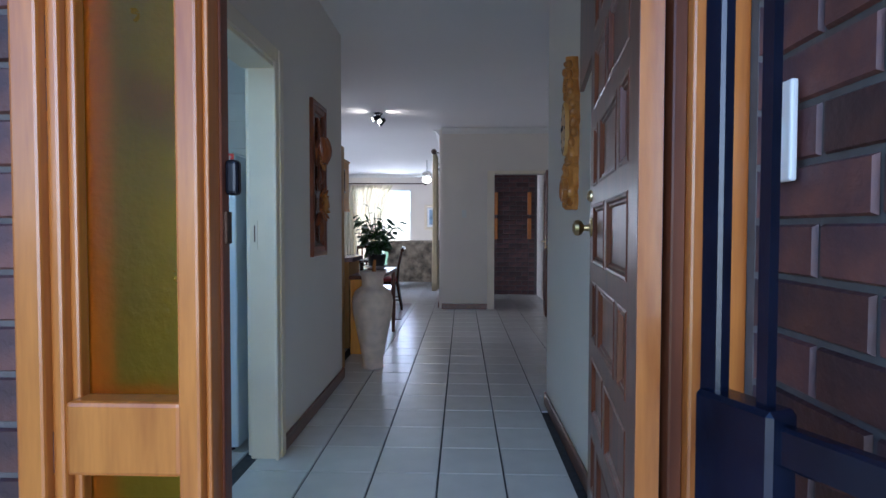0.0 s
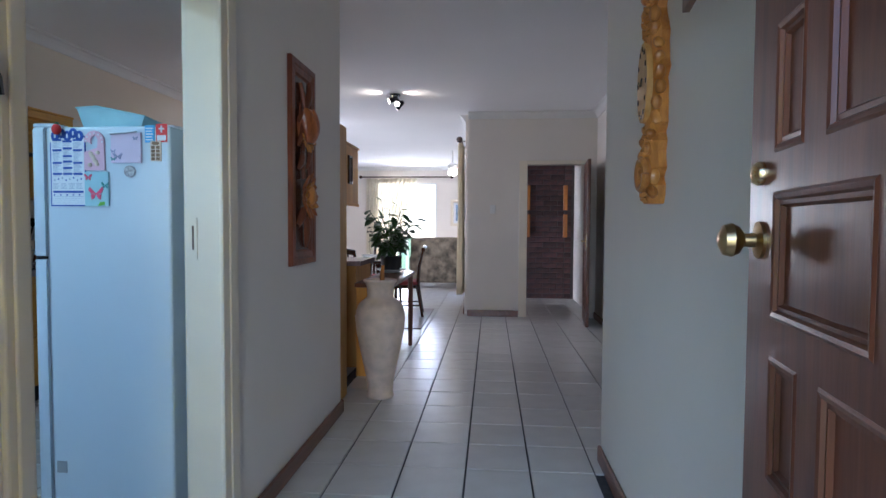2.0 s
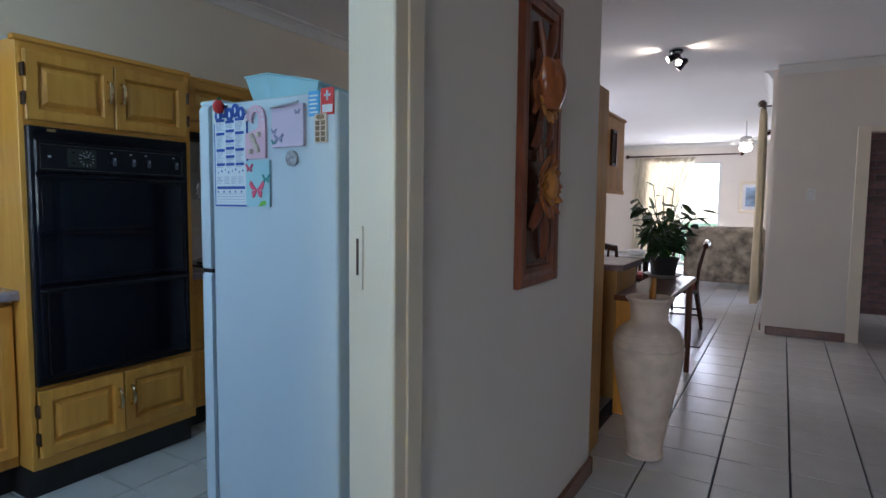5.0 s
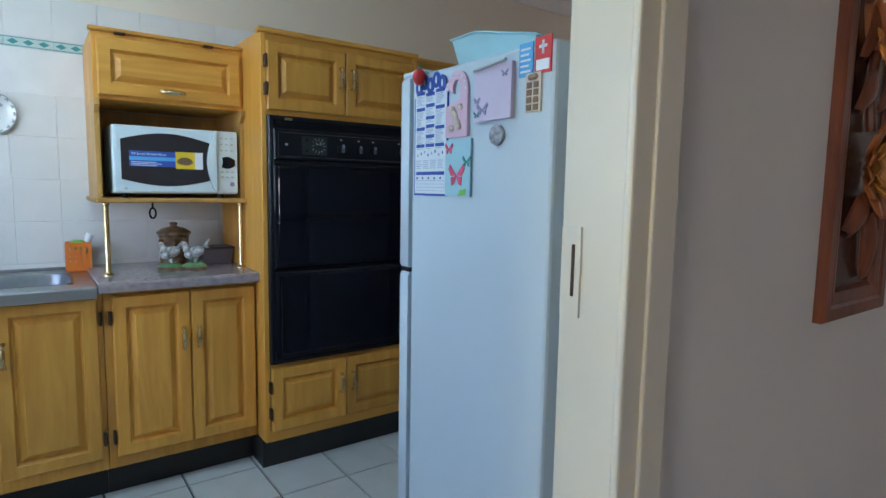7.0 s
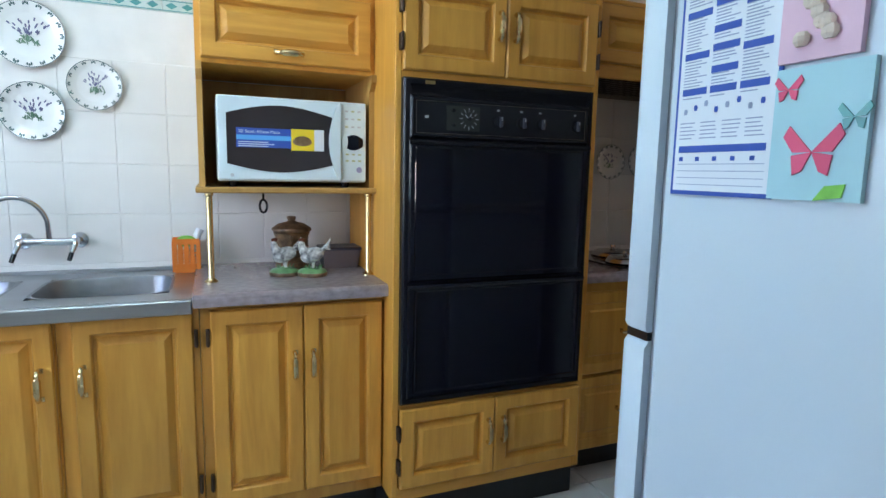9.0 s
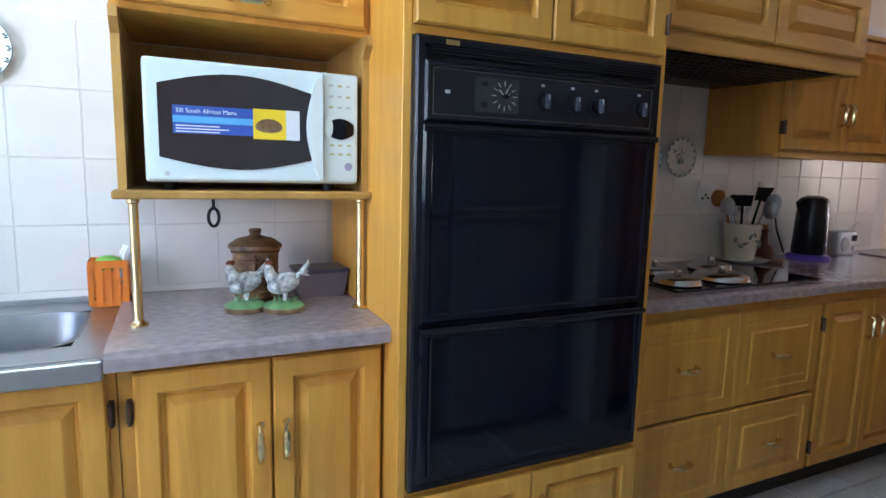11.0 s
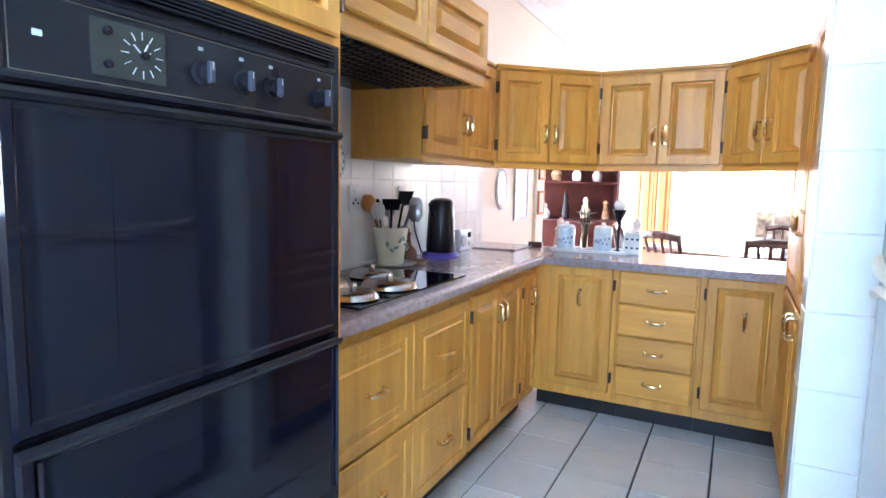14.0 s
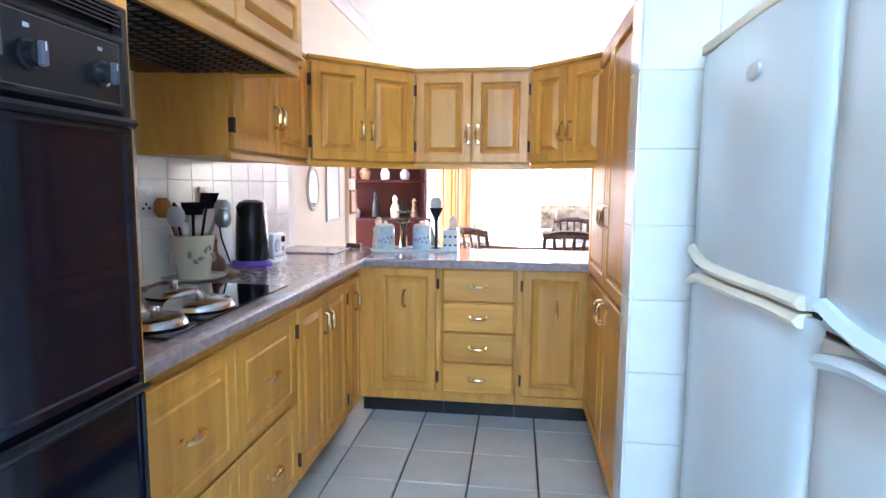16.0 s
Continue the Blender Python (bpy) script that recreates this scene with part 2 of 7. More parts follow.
M["purple"] = mat("purple_plastic", (0.10, 0.06, 0.40), 0.35, vary=0.1)
M["grass"] = mat("garden_lawn", (0.09, 0.15, 0.04), 0.9, vary=0.35, scale=3, bump=0.6, bscale=60)
M["paving"] = mat("concrete_paving", (0.30, 0.28, 0.27), 0.8, vary=0.15, scale=6, bump=0.3)
M["bulb"] = glow("lit_bulb", (1.0, 0.86, 0.62), 4)
M["fanlight"] = glow("lit_fan_globe", (1.0, 0.86, 0.62), 2.5)
M["display"] = mat("smoked_clock_face", (0.028, 0.030, 0.028), 0.25, vary=0.1)
M["hen"] = mat("painted_hen_glaze", (0.74, 0.74, 0.72), 0.3, vary=0.05, tint=(0.035, 0.035, 0.045), scale=55)
M["bowlsteel"] = mat("dull_bowl_steel", (0.30, 0.31, 0.33), 0.42, 1.0, vary=0.08, scale=14)
M["mottled"] = mat("grey_photo_print", (0.52, 0.50, 0.52), 0.3, tint=(0.16, 0.15, 0.17), scale=70)
M["fineprint"] = mat("grey_blue_fine_print", (0.34, 0.38, 0.52), 0.6, vary=0.05)
M["tubeglow"] = glow("unseen_lit_tube", (0.75, 1.0, 0.97), 3.0)
M["microwindow"] = mat("smoked_microwave_window", (0.030, 0.023, 0.025), 0.22, vary=0.08)
M["paneltrim"] = mat("dull_bronze_trim", (0.11, 0.095, 0.075), 0.4, 0.5, vary=0.1)
M["potcream"] = mat("cream_pot_glaze", (0.78, 0.73, 0.58), 0.2, vary=0.04)
M["microwhite"] = mat("cool_white_plastic", (0.68, 0.78, 0.81), 0.3, vary=0.015)
M["olivekey"] = mat("pale_olive_print", (0.50, 0.52, 0.28), 0.5, vary=0.05)
M["smoky"] = mat("smoky_plastic", (0.20, 0.17, 0.20), 0.3, vary=0.06)
M["smokylid"] = mat("dark_blue_lid", (0.07, 0.075, 0.12), 0.35, vary=0.08)
M["rimprint"] = mat("dark_green_china_print", (0.10, 0.17, 0.17), 0.25, vary=0.15)
M["sprigblue"] = mat("dusky_lavender_print", (0.17, 0.17, 0.30), 0.3, vary=0.1)
M["sprigleaf"] = mat("sage_green_china_print", (0.14, 0.24, 0.16), 0.3, vary=0.15)
M["canister"] = mat("pale_blue_china", (0.58, 0.70, 0.75), 0.15, vary=0.08, scale=25)
M["coversteel"] = mat("spun_steel", (0.55, 0.55, 0.57), 0.24, 1.0, vary=0.06, scale=12)
M["dialgrip"] = mat("blue_grey_dial", (0.035, 0.040, 0.065), 0.35, vary=0.1)


# ---- mesh tools ----
def bbox(bm, x0, y0, z0, x1, y1, z1, bevel=0.0, seg=1):
    vs = [bm.verts.new(c) for c in ((x0, y0, z0), (x1, y0, z0), (x1, y1, z0), (x0, y1, z0), (x0, y0, z1), (x1, y0, z1), (x1, y1, z1), (x0, y1, z1))]
    fs = [bm.faces.new([vs[i] for i in f]) for f in ((0, 3, 2, 1), (4, 5, 6, 7), (0, 1, 5, 4), (1, 2, 6, 5), (2, 3, 7, 6), (3, 0, 4, 7))]
    if bevel:
        es = list({e for f in fs for e in f.edges})
        bmesh.ops.bevel(bm, geom=es, offset=bevel, segments=seg, affect="EDGES", profile=0.5)
    return bm


def box(x0, y0, z0, x1, y1, z1, bevel=0.0, seg=1):
    return bbox(bmesh.new(), min(x0, x1), min(y0, y1), min(z0, z1), max(x0, x1), max(y0, y1), max(z0, z1), bevel, seg)


def rings(bm, loops, cap0=True, cap1=True, closed=True):
    """Skins a row of loops of points that have the same count."""
    rows = [[bm.verts.new(p) for p in loop] for loop in loops]
    n = len(rows[0])
    for a, b in zip(rows, rows[1:]):
        for i in range(n if closed else n - 1):
            j = (i + 1) % n
            bm.faces.new((a[i], a[j], b[j], b[i]))
    if cap0:
        bm.faces.new(rows[0][::-1])
    if cap1:
        bm.faces.new(rows[-1])
    return bm


def turned(profile, n=24, bm=None, at=(0, 0, 0), cap0=True, cap1=True):
    """A body turned round z from (radius, height) pairs, from the foot up."""
    bm = bm or bmesh.new()
    return rings(bm, [[(at[0] + r * math.cos(2 * math.pi * i / n), at[1] + r * math.sin(2 * math.pi * i / n), at[2] + z) for i in range(n)] for r, z in profile], cap0, cap1)


def tube(points, r, n=8, bm=None, caps=True):
    """A round bar along points; r may be a number or one number a point."""
    bm = bm or bmesh.new()
    pts = [Vector(p) for p in points]
    rs = r if isinstance(r, (list, tuple)) else [r] * len(pts)
    loops, side = [], None
    for i, p in enumerate(pts):
        d = (pts[min(i + 1, len(pts) - 1)] - pts[max(i - 1, 0)]).normalized()
        if side is None:
            side = d.orthogonal().normalized()
        side = (side - d * side.dot(d)).normalized()
        up = d.cross(side)
        loops.append([p + rs[i] * (math.cos(2 * math.pi * k / n) * side + math.sin(2 * math.pi * k / n) * up) for k in range(n)])
    return rings(bm, loops, caps, caps)


def blob(centre, radii, bm=None, u=12, v=8, m=None):
    """An egg-shaped body."""
    bm = bm or bmesh.new()
    c = Vector(centre)
    loops = []
    for j in range(1, v):
        a = math.pi * j / v
        loops.append([Vector((radii[0] * math.sin(a) * math.cos(2 * math.pi * i / u), radii[1] * math.sin(a) * math.sin(2 * math.pi * i / u), -radii[2] * math.cos(a))) for i in range(u)])
    if m:
        loops = [[m @ p for p in loop] for loop in loops]
    return rings(bm, [[c + p for p in loop] for loop in loops])


def plate_poly(pts, y0, y1, bm=None):
    """A flat shape in x and z, drawn out from y0 to y1."""
    bm = bm or bmesh.new()
    return rings(bm, [[(x, y0, z) for x, z in pts], [(x, y1, z) for x, z in pts]])


def part(name, bm, material, parent=None, label="", smooth=False, data=None):
    """One mesh object under a thing or a part."""
    if data is None:
        bmesh.ops.recalc_face_normals(bm, faces=bm.faces)
        data = bpy.data.meshes.new(name)
        bm.to_mesh(data)
        bm.free()
        data.materials.append(material)
        if smooth:
            data.shade_smooth()
            data.set_sharp_from_angle(angle=radians(40))
    ob = new(name, data)
    ob.parent = parent
    if label:
        ob["label"] = label
    return ob


def thing(name, m, label, category, group="", kind=""):
    ob = new(name)
    ob.empty_display_size = 0.1
    ob.matrix_world = m
    return tagged(ob, label, category, group, kind)


def single(name, bm, material, label, category, m=None, smooth=False, group="", kind=""):
    ob = part(name, bm, material, None, "", smooth)
    if m is not None:
        ob.matrix_world = m
    return tagged(ob, label, category, group, kind)


def setting(name, bm, material, label, category):
    return tagged(part(name, bm, material), label, category, "", "structure")

# ---- plan ----
XL, XR = -0.905, 0.625          # hall faces
XK = -1.065                     # kitchen face of the hall wall
XW = -3.50                      # west wall
H = 2.70                        # ceiling
YF = 7.45                       # far cream wall
YN = 14.5                       # north wall of the living room
FX, FY = 0.088, -0.164          # the front door's own corner of the plan
YD = FY + 0.10                  # inside face of the front wall
XE = 1.42                       # east wall of the lobby


def wall(name, blocks, material, label):
    bm = bmesh.new()
    for b in blocks:
        bbox(bm, *b)
    return setting(name, bm, material, label, "wall")


wall("wall_hall_west", [(XK, YD, 0, XL, 0.88, H), (XK, 0.88, 2.04, XL, 1.85, H), (XK, 1.85, 0, XL, 3.40, H)], M["paint"], "cream painted plaster wall with a doorway")
wall("wall_hall_east", [(XR, YD, 0, XR + 0.14, 2.79, H)], M["paint"], "cream painted plaster wall beside the front door")
wall("wall_lobby_south", [(XR + 0.14, 2.65, 0, XE, 2.79, H)], M["paint"], "cream painted plaster wall")
wall("wall_lobby_east", [(XE, 2.65, 0, XE + 0.14, 9.6, H)], M["paint"], "cream painted plaster wall")
wall("wall_far", [(-0.258, YF, 0, 0.525, YF + 0.14, H), (0.525, YF, 2.015, 1.31, YF + 0.14, H), (1.31, YF, 0, XE, YF + 0.14, H)], M["paint"], "cream painted wall with an inner doorway")
wall("wall_living_east", [(-0.30, YF + 0.14, 0, -0.16, 8.5, H), (-0.30, 8.5, 2.3, -0.16, 10.3, H), (-0.30, 8.5, 0, -0.16, 10.3, 0.1), (-0.30, 10.3, 0, -0.16, YN, H)], M["paint"], "cream painted wall with a curtained window")
wall("wall_north", [(-5.0, YN, 0, -2.9, YN + 0.14, H), (-2.9, YN, 2.3, -1.33, YN + 0.14, H), (-1.33, YN, 0, -0.16, YN + 0.14, H)], M["paint"], "pale painted wall round a sliding door")
wall("wall_kitchen_west", [(XW - 0.14, -0.55, 0, XW, 6.15, H), (XW - 0.14, 6.15, 2.25, XW, 10.0, H)], M["paint_mint"], "pale painted kitchen wall above white tiles")
wall("wall_dining_west", [(-4.8, 6.15, 0, -4.66, 6.6, H), (-4.8, 6.6, 0, -4.66, 8.6, 0.6), (-4.8, 6.6, 2.4, -4.66, 8.6, H), (-4.8, 8.6, 0, -4.66, YN, H), (-4.8, 6.01, 0, XW - 0.14, 6.15, H)], M["paint"], "pale painted wall round a wide window")
wall("wall_kitchen_south", [(XW, -0.55, 0, XK, -0.41, 1.05), (XW, -0.55, 2.2, XK, -0.41, H), (XW, -0.55, 1.05, -3.0, -0.41, 2.2), (-1.4, -0.55, 1.05, XK, -0.41, 2.2)], M["paint_mint"], "pale painted kitchen wall with a window")
wall("wall_kitchen_east", [(XK, -0.41, 0, XK + 0.1, YD, H)], M["paint_mint"], "pale painted kitchen wall")
wall("wall_nib", [(-1.795, 3.31, 0, XK, 3.43, H)], M["paint"], "short kitchen wall faced with white tiles")
wall("wall_front", [(-1.085, FY, 0, -0.77 + FX, YD, H + 0.1), (-0.77 + FX, FY, 2.20, 0.428 + FX, YD, H + 0.1), (0.428 + FX, FY, 0, 0.80, YD, H + 0.1)], M["mortar"], "front wall of dark face brick")
wall("wall_passage", [(-0.16, 9.46, 0, XE, 9.6, H)], M["mortar"], "dark face brick wall at the end of a passage")
wall("wall_porch_east", [(0.465 + FX, FY - 0.34, 0, 0.80, FY, H + 0.1), (0.70, -3.0, 0, 0.80, FY - 0.34, H + 0.1)], M["mortar"], "porch wall of dark face brick")

bm = bmesh.new()
for b in ((XW, -0.41, H, XE, 6.15, H + 0.12), (-4.66, 6.15, H, -0.16, YN, H + 0.12), (-0.16, 6.15, H, XE, 9.6, H + 0.12)):
    bbox(bm, *b)
setting("ceiling", bm, M["ceiling"], "plain white painted plaster ceiling", "ceiling")


def cornice(name, p, q, inward):
    """A coved cornice from p to q just below the ceiling; inward is the way into the room."""
    prof = [(0.0, -0.085), (0.012, -0.085), (0.02, -0.07), (0.035, -0.045), (0.06, -0.022), (0.085, -0.014), (0.085, 0.0), (0.0, 0.0)]
    loops = [[(e[0] + inward[0] * d, e[1] + inward[1] * d, H - 0.002 + z) for d, z in prof] for e in (p, q)]
    return setting(name, rings(bmesh.new(), loops), M["cornice"], "white coved plaster cornice", "cornice")


cornice("cornice_far", (-0.258, YF), (XE, YF), (0, -1))
cornice("cornice_lobby_east", (XE, 2.79), (XE, YF), (-1, 0))
cornice("cornice_kitchen_west", (XW, -0.41), (XW, 10.0), (1, 0))
cornice("cornice_kitchen_east", (XK, -0.41), (XK, 3.32), (-1, 0))
cornice("cornice_north", (-4.66, YN), (-0.30, YN), (0, -1))
cornice("cornice_living_east", (-0.30, YF + 0.14), (-0.30, YN), (-1, 0))


def skirt(name, x0, y0, x1, y1):
    return setting(name, box(x0, y0, 0.0, x1, y1, 0.085, 0.006), M["skirting"], "dark stained timber skirting", "skirting")


skirt("baseboard_hall_west", XL, 1.885, XL + 0.018, 3.40)
skirt("baseboard_hall_west_end", XK, 3.40, XL + 0.018, 3.418)
skirt("baseboard_hall_east", XR - 0.018, 0.9, XR, 2.79)
skirt("baseboard_far", -0.258, YF - 0.018, 0.42, YF)
skirt("baseboard_lobby_east", XE - 0.018, 2.79, XE, YF)
skirt("baseboard_living_east", -0.318, YF + 0.14, -0.30, YN)

# grounds
setting("ground", box(-60, -60, -0.22, 60, 60, -0.12), M["grass"], "garden lawn round the house", "lawn")
setting("porch_floor", box(-1.06, -4.0, -0.12, 0.70, FY, -0.01), M["paving"], "grey concrete porch floor", "porch")
setting("floor_slab", box(-4.8, -0.55, -0.12, XE, YN + 0.14, -0.0092), M["grout"], "floor slab with dark grout between the tiles", "floor")


# ---- front door frame with its amber side light ----
def stepped_post(bm, x0, x1, z0, z1):
    bbox(bm, x0, -0.03, z0, x1, 0.13, z1, 0.006, 2)


frame_thing = thing("door_frame", pose(FX, FY, 0), "orange varnished timber front door frame with side light", "door frame", "", "structure")
bm = bmesh.new()
stepped_post(bm, -0.770, -0.722, -0.01, 2.20)
bbox(bm, -0.722, -0.012, -0.01, -0.700, 0.11, 2.10, 0.006, 2)
bbox(bm, -0.700, 0.006, -0.01, -0.684, 0.11, 2.10, 0.005, 2)
part("side_post", bm, M["teak"], frame_thing)
bm = bmesh.new()
bbox(bm, -0.500, -0.03, -0.01, -0.462, 0.062, 2.20, 0.006, 2)
bbox(bm, -0.462, -0.012, -0.01, -0.452, 0.060, 2.10, 0.004, 2)
part("mullion", bm, M["teak"], frame_thing)
part("door_stop", box(-0.452, 0.026, 0.0, -0.447, 0.058, 2.10, 0.002), M["meranti"], frame_thing)
bm = bmesh.new()
bbox(bm, 0.365, 0.020, -0.01, 0.428, 0.16, 2.20, 0.006, 2)
bbox(bm, 0.340, 0.035, -0.01, 0.365, 0.16, 2.10, 0.006, 2)
part("hinge_post", bm, M["teak"], frame_thing)
part("hinge_rebate", box(0.316, 0.055, -0.01, 0.340, 0.16, 2.10, 0.003), M["meranti"], frame_thing)
part("head", box(-0.722, -0.03, 2.10, 0.365, 0.16, 2.20, 0.006, 2), M["teak"], frame_thing)
part("sill", box(-0.684, 0.0, -0.008, -0.500, 0.10, 0.10, 0.005), M["teak"], frame_thing)
part("mid_rail", box(-0.695, -0.020, 0.775, -0.500, 0.10, 0.90, 0.008, 2), M["teak"], frame_thing)
for z0, z1 in ((0.10, 0.775), (0.90, 2.10)):
    pane = part("pane", box(-0.684, 0.030, z0, -0.500, 0.036, z1), M["amber"], frame_thing, "amber obscured glass")
    pane.visible_shadow = False
part("strike_box", box(-0.448, 0.036, 1.160, -0.442, 0.056, 1.215, 0.001), M["hinge"], frame_thing, "steel lock strike")
bm = bmesh.new()
bbox(bm, -0.448, 0.036, 1.243, -0.424, 0.060, 1.305, 0.008, 3)
part("night_latch_keep", bm, M["black"], frame_thing, "black latch keep")

# threshold
setting("threshold", box(-0.447 + FX, 0.0 + FY, -0.01, 0.316 + FX, 0.13 + FY, 0.006, 0.003), M["meranti"], "worn timber threshold", "threshold")


def framed(w, h, steps, bm=None, at=(0, 0)):
    """A rectangle in x and z whose face steps in and out: (inset, outward) pairs."""
    bm = bm or bmesh.new()
    loops = []
    for i, o in steps:
        loops.append([(at[0] + i, -o, at[1] + i), (at[0] + w - i, -o, at[1] + i), (at[0] + w - i, -o, at[1] + h - i), (at[0] + i, -o, at[1] + h - i)])
    return rings(bm, loops)


# front door leaf, hinged beside the hall's east wall and standing open
leaf = thing("door_1", pose(0.396, -0.088, 0.012, 0, 0, 82.8), "open varnished meranti front door with raised panels", "door", "", "structure")
W, HD, T = 0.870, 2.08, 0.042
part("slab", box(0, 0.012, 0, W, T - 0.012, HD), M["meranti"], leaf)
lay = []
for k in range(8):
    cuts = ((0.105, 0.385), (0.435, 0.765)) if k % 2 == 0 else ((0.105, 0.205), (0.268, 0.595), (0.645, 0.765))
    for a, b in cuts[::-1]:
        lay.append((W - b, 0.130 + k * 0.235, b - a, 0.180))
# stiles and rails as strips round each panel
bm = bmesh.new()
for y0, y1 in ((0.0, 0.012), (T - 0.012, T)):
    bbox(bm, 0, y0, 0, 0.105, y1, HD)
    bbox(bm, W - 0.105, y0, 0, W, y1, HD)
    zs = [0.0] + [v for k in range(8) for v in (0.130 + k * 0.235, 0.310 + k * 0.235)] + [HD]
    for a, b in zip(zs[::2], zs[1::2]):
        bbox(bm, 0.105, y0, a, W - 0.105, y1, b)
    for k in range(8):
        row = [p for p in lay if abs(p[1] - (0.130 + k * 0.235)) < 0.01]
        for p, q in zip(row, row[1:]):
            bbox(bm, p[0] + p[2], y0, p[1], q[0], y1, p[1] + p[3])
part("stiles_and_rails", bm, M["meranti"], leaf)
PANEL = [(0, -0.011), (0, 0.0005), (0.004, 0.0025), (0.010, 0.001), (0.013, -0.004), (0.019, -0.003), (0.023, -0.009), (0.036, -0.009)]
for x, z, w, h in lay:
    bm = framed(w, h, PANEL)
    part("panel", bm, M["meranti"], leaf)
    b2 = framed(w, h, PANEL)
    o = part("panel", b2, M["meranti"], leaf)
    o.matrix_basis = pose(2 * x + w, T, 0, 0, 0, 180) @ pose(0, 0, 0)
    o.location = (x + w, T, z)
    leaf.children[-2].location = (x, 0, z)
part("leading_edge", box(-0.0025, 0.001, 0.0, 0.0, T - 0.001, HD), M["teak"], leaf, "orange varnished door edge")
for s, y in ((-1, 0), (1, T)):
    prof = [(0.028, 0), (0.028, 0.005), (0.011, 0.009), (0.010, 0.024), (0.021, 0.031), (0.026, 0.041), (0.023, 0.053), (0.010, 0.060)]
    k = part("knob", turned(prof, 20), M["oldbrass"], leaf, "aged brass door knob", True)
    k.matrix_basis = pose(W - 0.055, y, 1.180, 90 if s < 0 else -90, 0, 0)
k = part("night_latch", turned([(0.018, 0), (0.018, 0.008), (0.013, 0.014), (0.004, 0.016)], 18), M["brass"], leaf, "pale brass lock cylinder", True)
k.matrix_basis = pose(W - 0.055, T, 1.280, -90, 0, 0)

# steel security gate folded back against the porch wall
gate = thing("security_gate", pose(0.262 + FX, -0.195 + FY, 0.0, 0, 0, -67.7), "open blue-black steel security gate with square bars", "gate")
GW = 0.80
for x in (0.0, GW - 0.032):
    part("stile", box(x, 0, 0, x + 0.032, 0.022, 2.0, 0.004), M["blacksteel"], gate)
for z in (0.0, 0.925, 1.955):
    part("rail", box(0.032, 0.0, z, GW - 0.032, 0.022, z + 0.045, 0.004), M["blacksteel"], gate)
for k in range(5):
    x = 0.090 + k * 0.147
    part("bar", box(x - 0.007, 0.004, 0.97, x + 0.007, 0.018, 1.955), M["blacksteel"], gate)
part("kick_plate", box(0.032, 0.008, 0.045, GW - 0.032, 0.012, 0.30), M["blacksteel"], gate, "dark sheet steel lower panel")
for k in range(5):
    x = 0.090 + k * 0.147
    part("bar", box(x - 0.007, 0.004, 0.30, x + 0.007, 0.018, 0.925), M["blacksteel"], gate)
part("lock_box", box(0.004, -0.012, 0.80, 0.115, 0.034, 0.985, 0.006), M["blacksteel"], gate)
for z in (0.25, 1.75):
    part("gate_hinge", turned([(0.012, 0), (0.012, 0.09)], 10, at=(-0.008, 0.015, z)), M["blacksteel"], gate)

sw = thing("bell_push", pose(0.450 + FX, -0.040 + FY, 1.257, 0, 0, -90), "white plastic bell push plate on face brick", "bell")
part("plate", box(-0.035, -0.012, 0, 0.035, 0, 0.15, 0.004, 2), M["whiteplastic"], sw)
part("button", box(-0.014, -0.018, 0.045, 0.014, -0.012, 0.09, 0.003), M["whiteplastic"], sw)
for z in (0.018, 0.125):
    part("screw", turned([(0.004, 0), (0.003, 0.002)], 8), M["steel"], sw).matrix_basis = pose(0, -0.012, z, 90)


# ---- kitchen doorway frame ----
kd = thing("door_2", pose(0, 0, 0), "cream painted kitchen door frame without a leaf", "door frame", "", "structure")
for y0, y1, a, b, back in ((1.79, 1.85, 1.768, 1.878, (1.836, 1.85)), (0.88, 0.94, 0.855, 0.918, (0.88, 0.894))):
    part("jamb", box(-1.040, y0, 0, XL + 0.004, y1, 2.04, 0.003), M["trimpaint"], kd)
    part("rebate", box(XK - 0.005, back[0], 0, -1.040, back[1], 2.04, 0.002), M["trimpaint"], kd)
    part("architrave", box(XL, a, 0, XL + 0.016, b, 2.10, 0.005, 2), M["trimpaint"], kd)
    part("architrave", box(XL + 0.016, (a + b) / 2 - 0.012, 0, XL + 0.024, b - 0.004, 2.095, 0.004, 2), M["trimpaint"], kd)
part("head", box(XK - 0.005, 0.94, 2.0, XL + 0.004, 1.79, 2.04, 0.003), M["trimpaint"], kd)
part("head_architrave", box(XL, 0.918, 2.02, XL + 0.016, 1.768, 2.10, 0.005, 2), M["trimpaint"], kd)
part("strike_plate", box(-1.035, 1.786, 1.085, -0.995, 1.79, 1.235, 0.0), M["trimpaint"], kd, "cream painted strike plate")
part("strike_slot", box(-1.012, 1.7845, 1.12, -1.006, 1.786, 1.206), M["hinge"], kd)

# inner doorway on the far wall, its brown leaf standing open
fd = thing("door_3", pose(1.295, YF - 0.01, 0.01, 0, 0, -96), "open dark brown panelled inner door", "door", "", "structure")
part("slab", box(0, -0.04, 0, 0.76, 0, 1.99, 0.004), M["meranti"], fd)
for z0, z1 in ((0.2, 0.9), (1.05, 1.85)):
    for x0 in (0.1, 0.42):
        o = part("panel", framed(0.22, z1 - z0, [(0, -0.002), (0, 0.006), (0.012, 0.006), (0.02, 0.001), (0.035, 0.001), (0.05, 0.006)]), M["meranti"], fd)
        o.location = (x0, -0.04, z0)
        o = part("panel", framed(0.22, z1 - z0, [(0, -0.002), (0, 0.006), (0.012, 0.006), (0.02, 0.001), (0.035, 0.001), (0.05, 0.006)]), M["meranti"], fd)
        o.matrix_basis = pose(x0 + 0.22, 0, z0, 0, 0, 180)
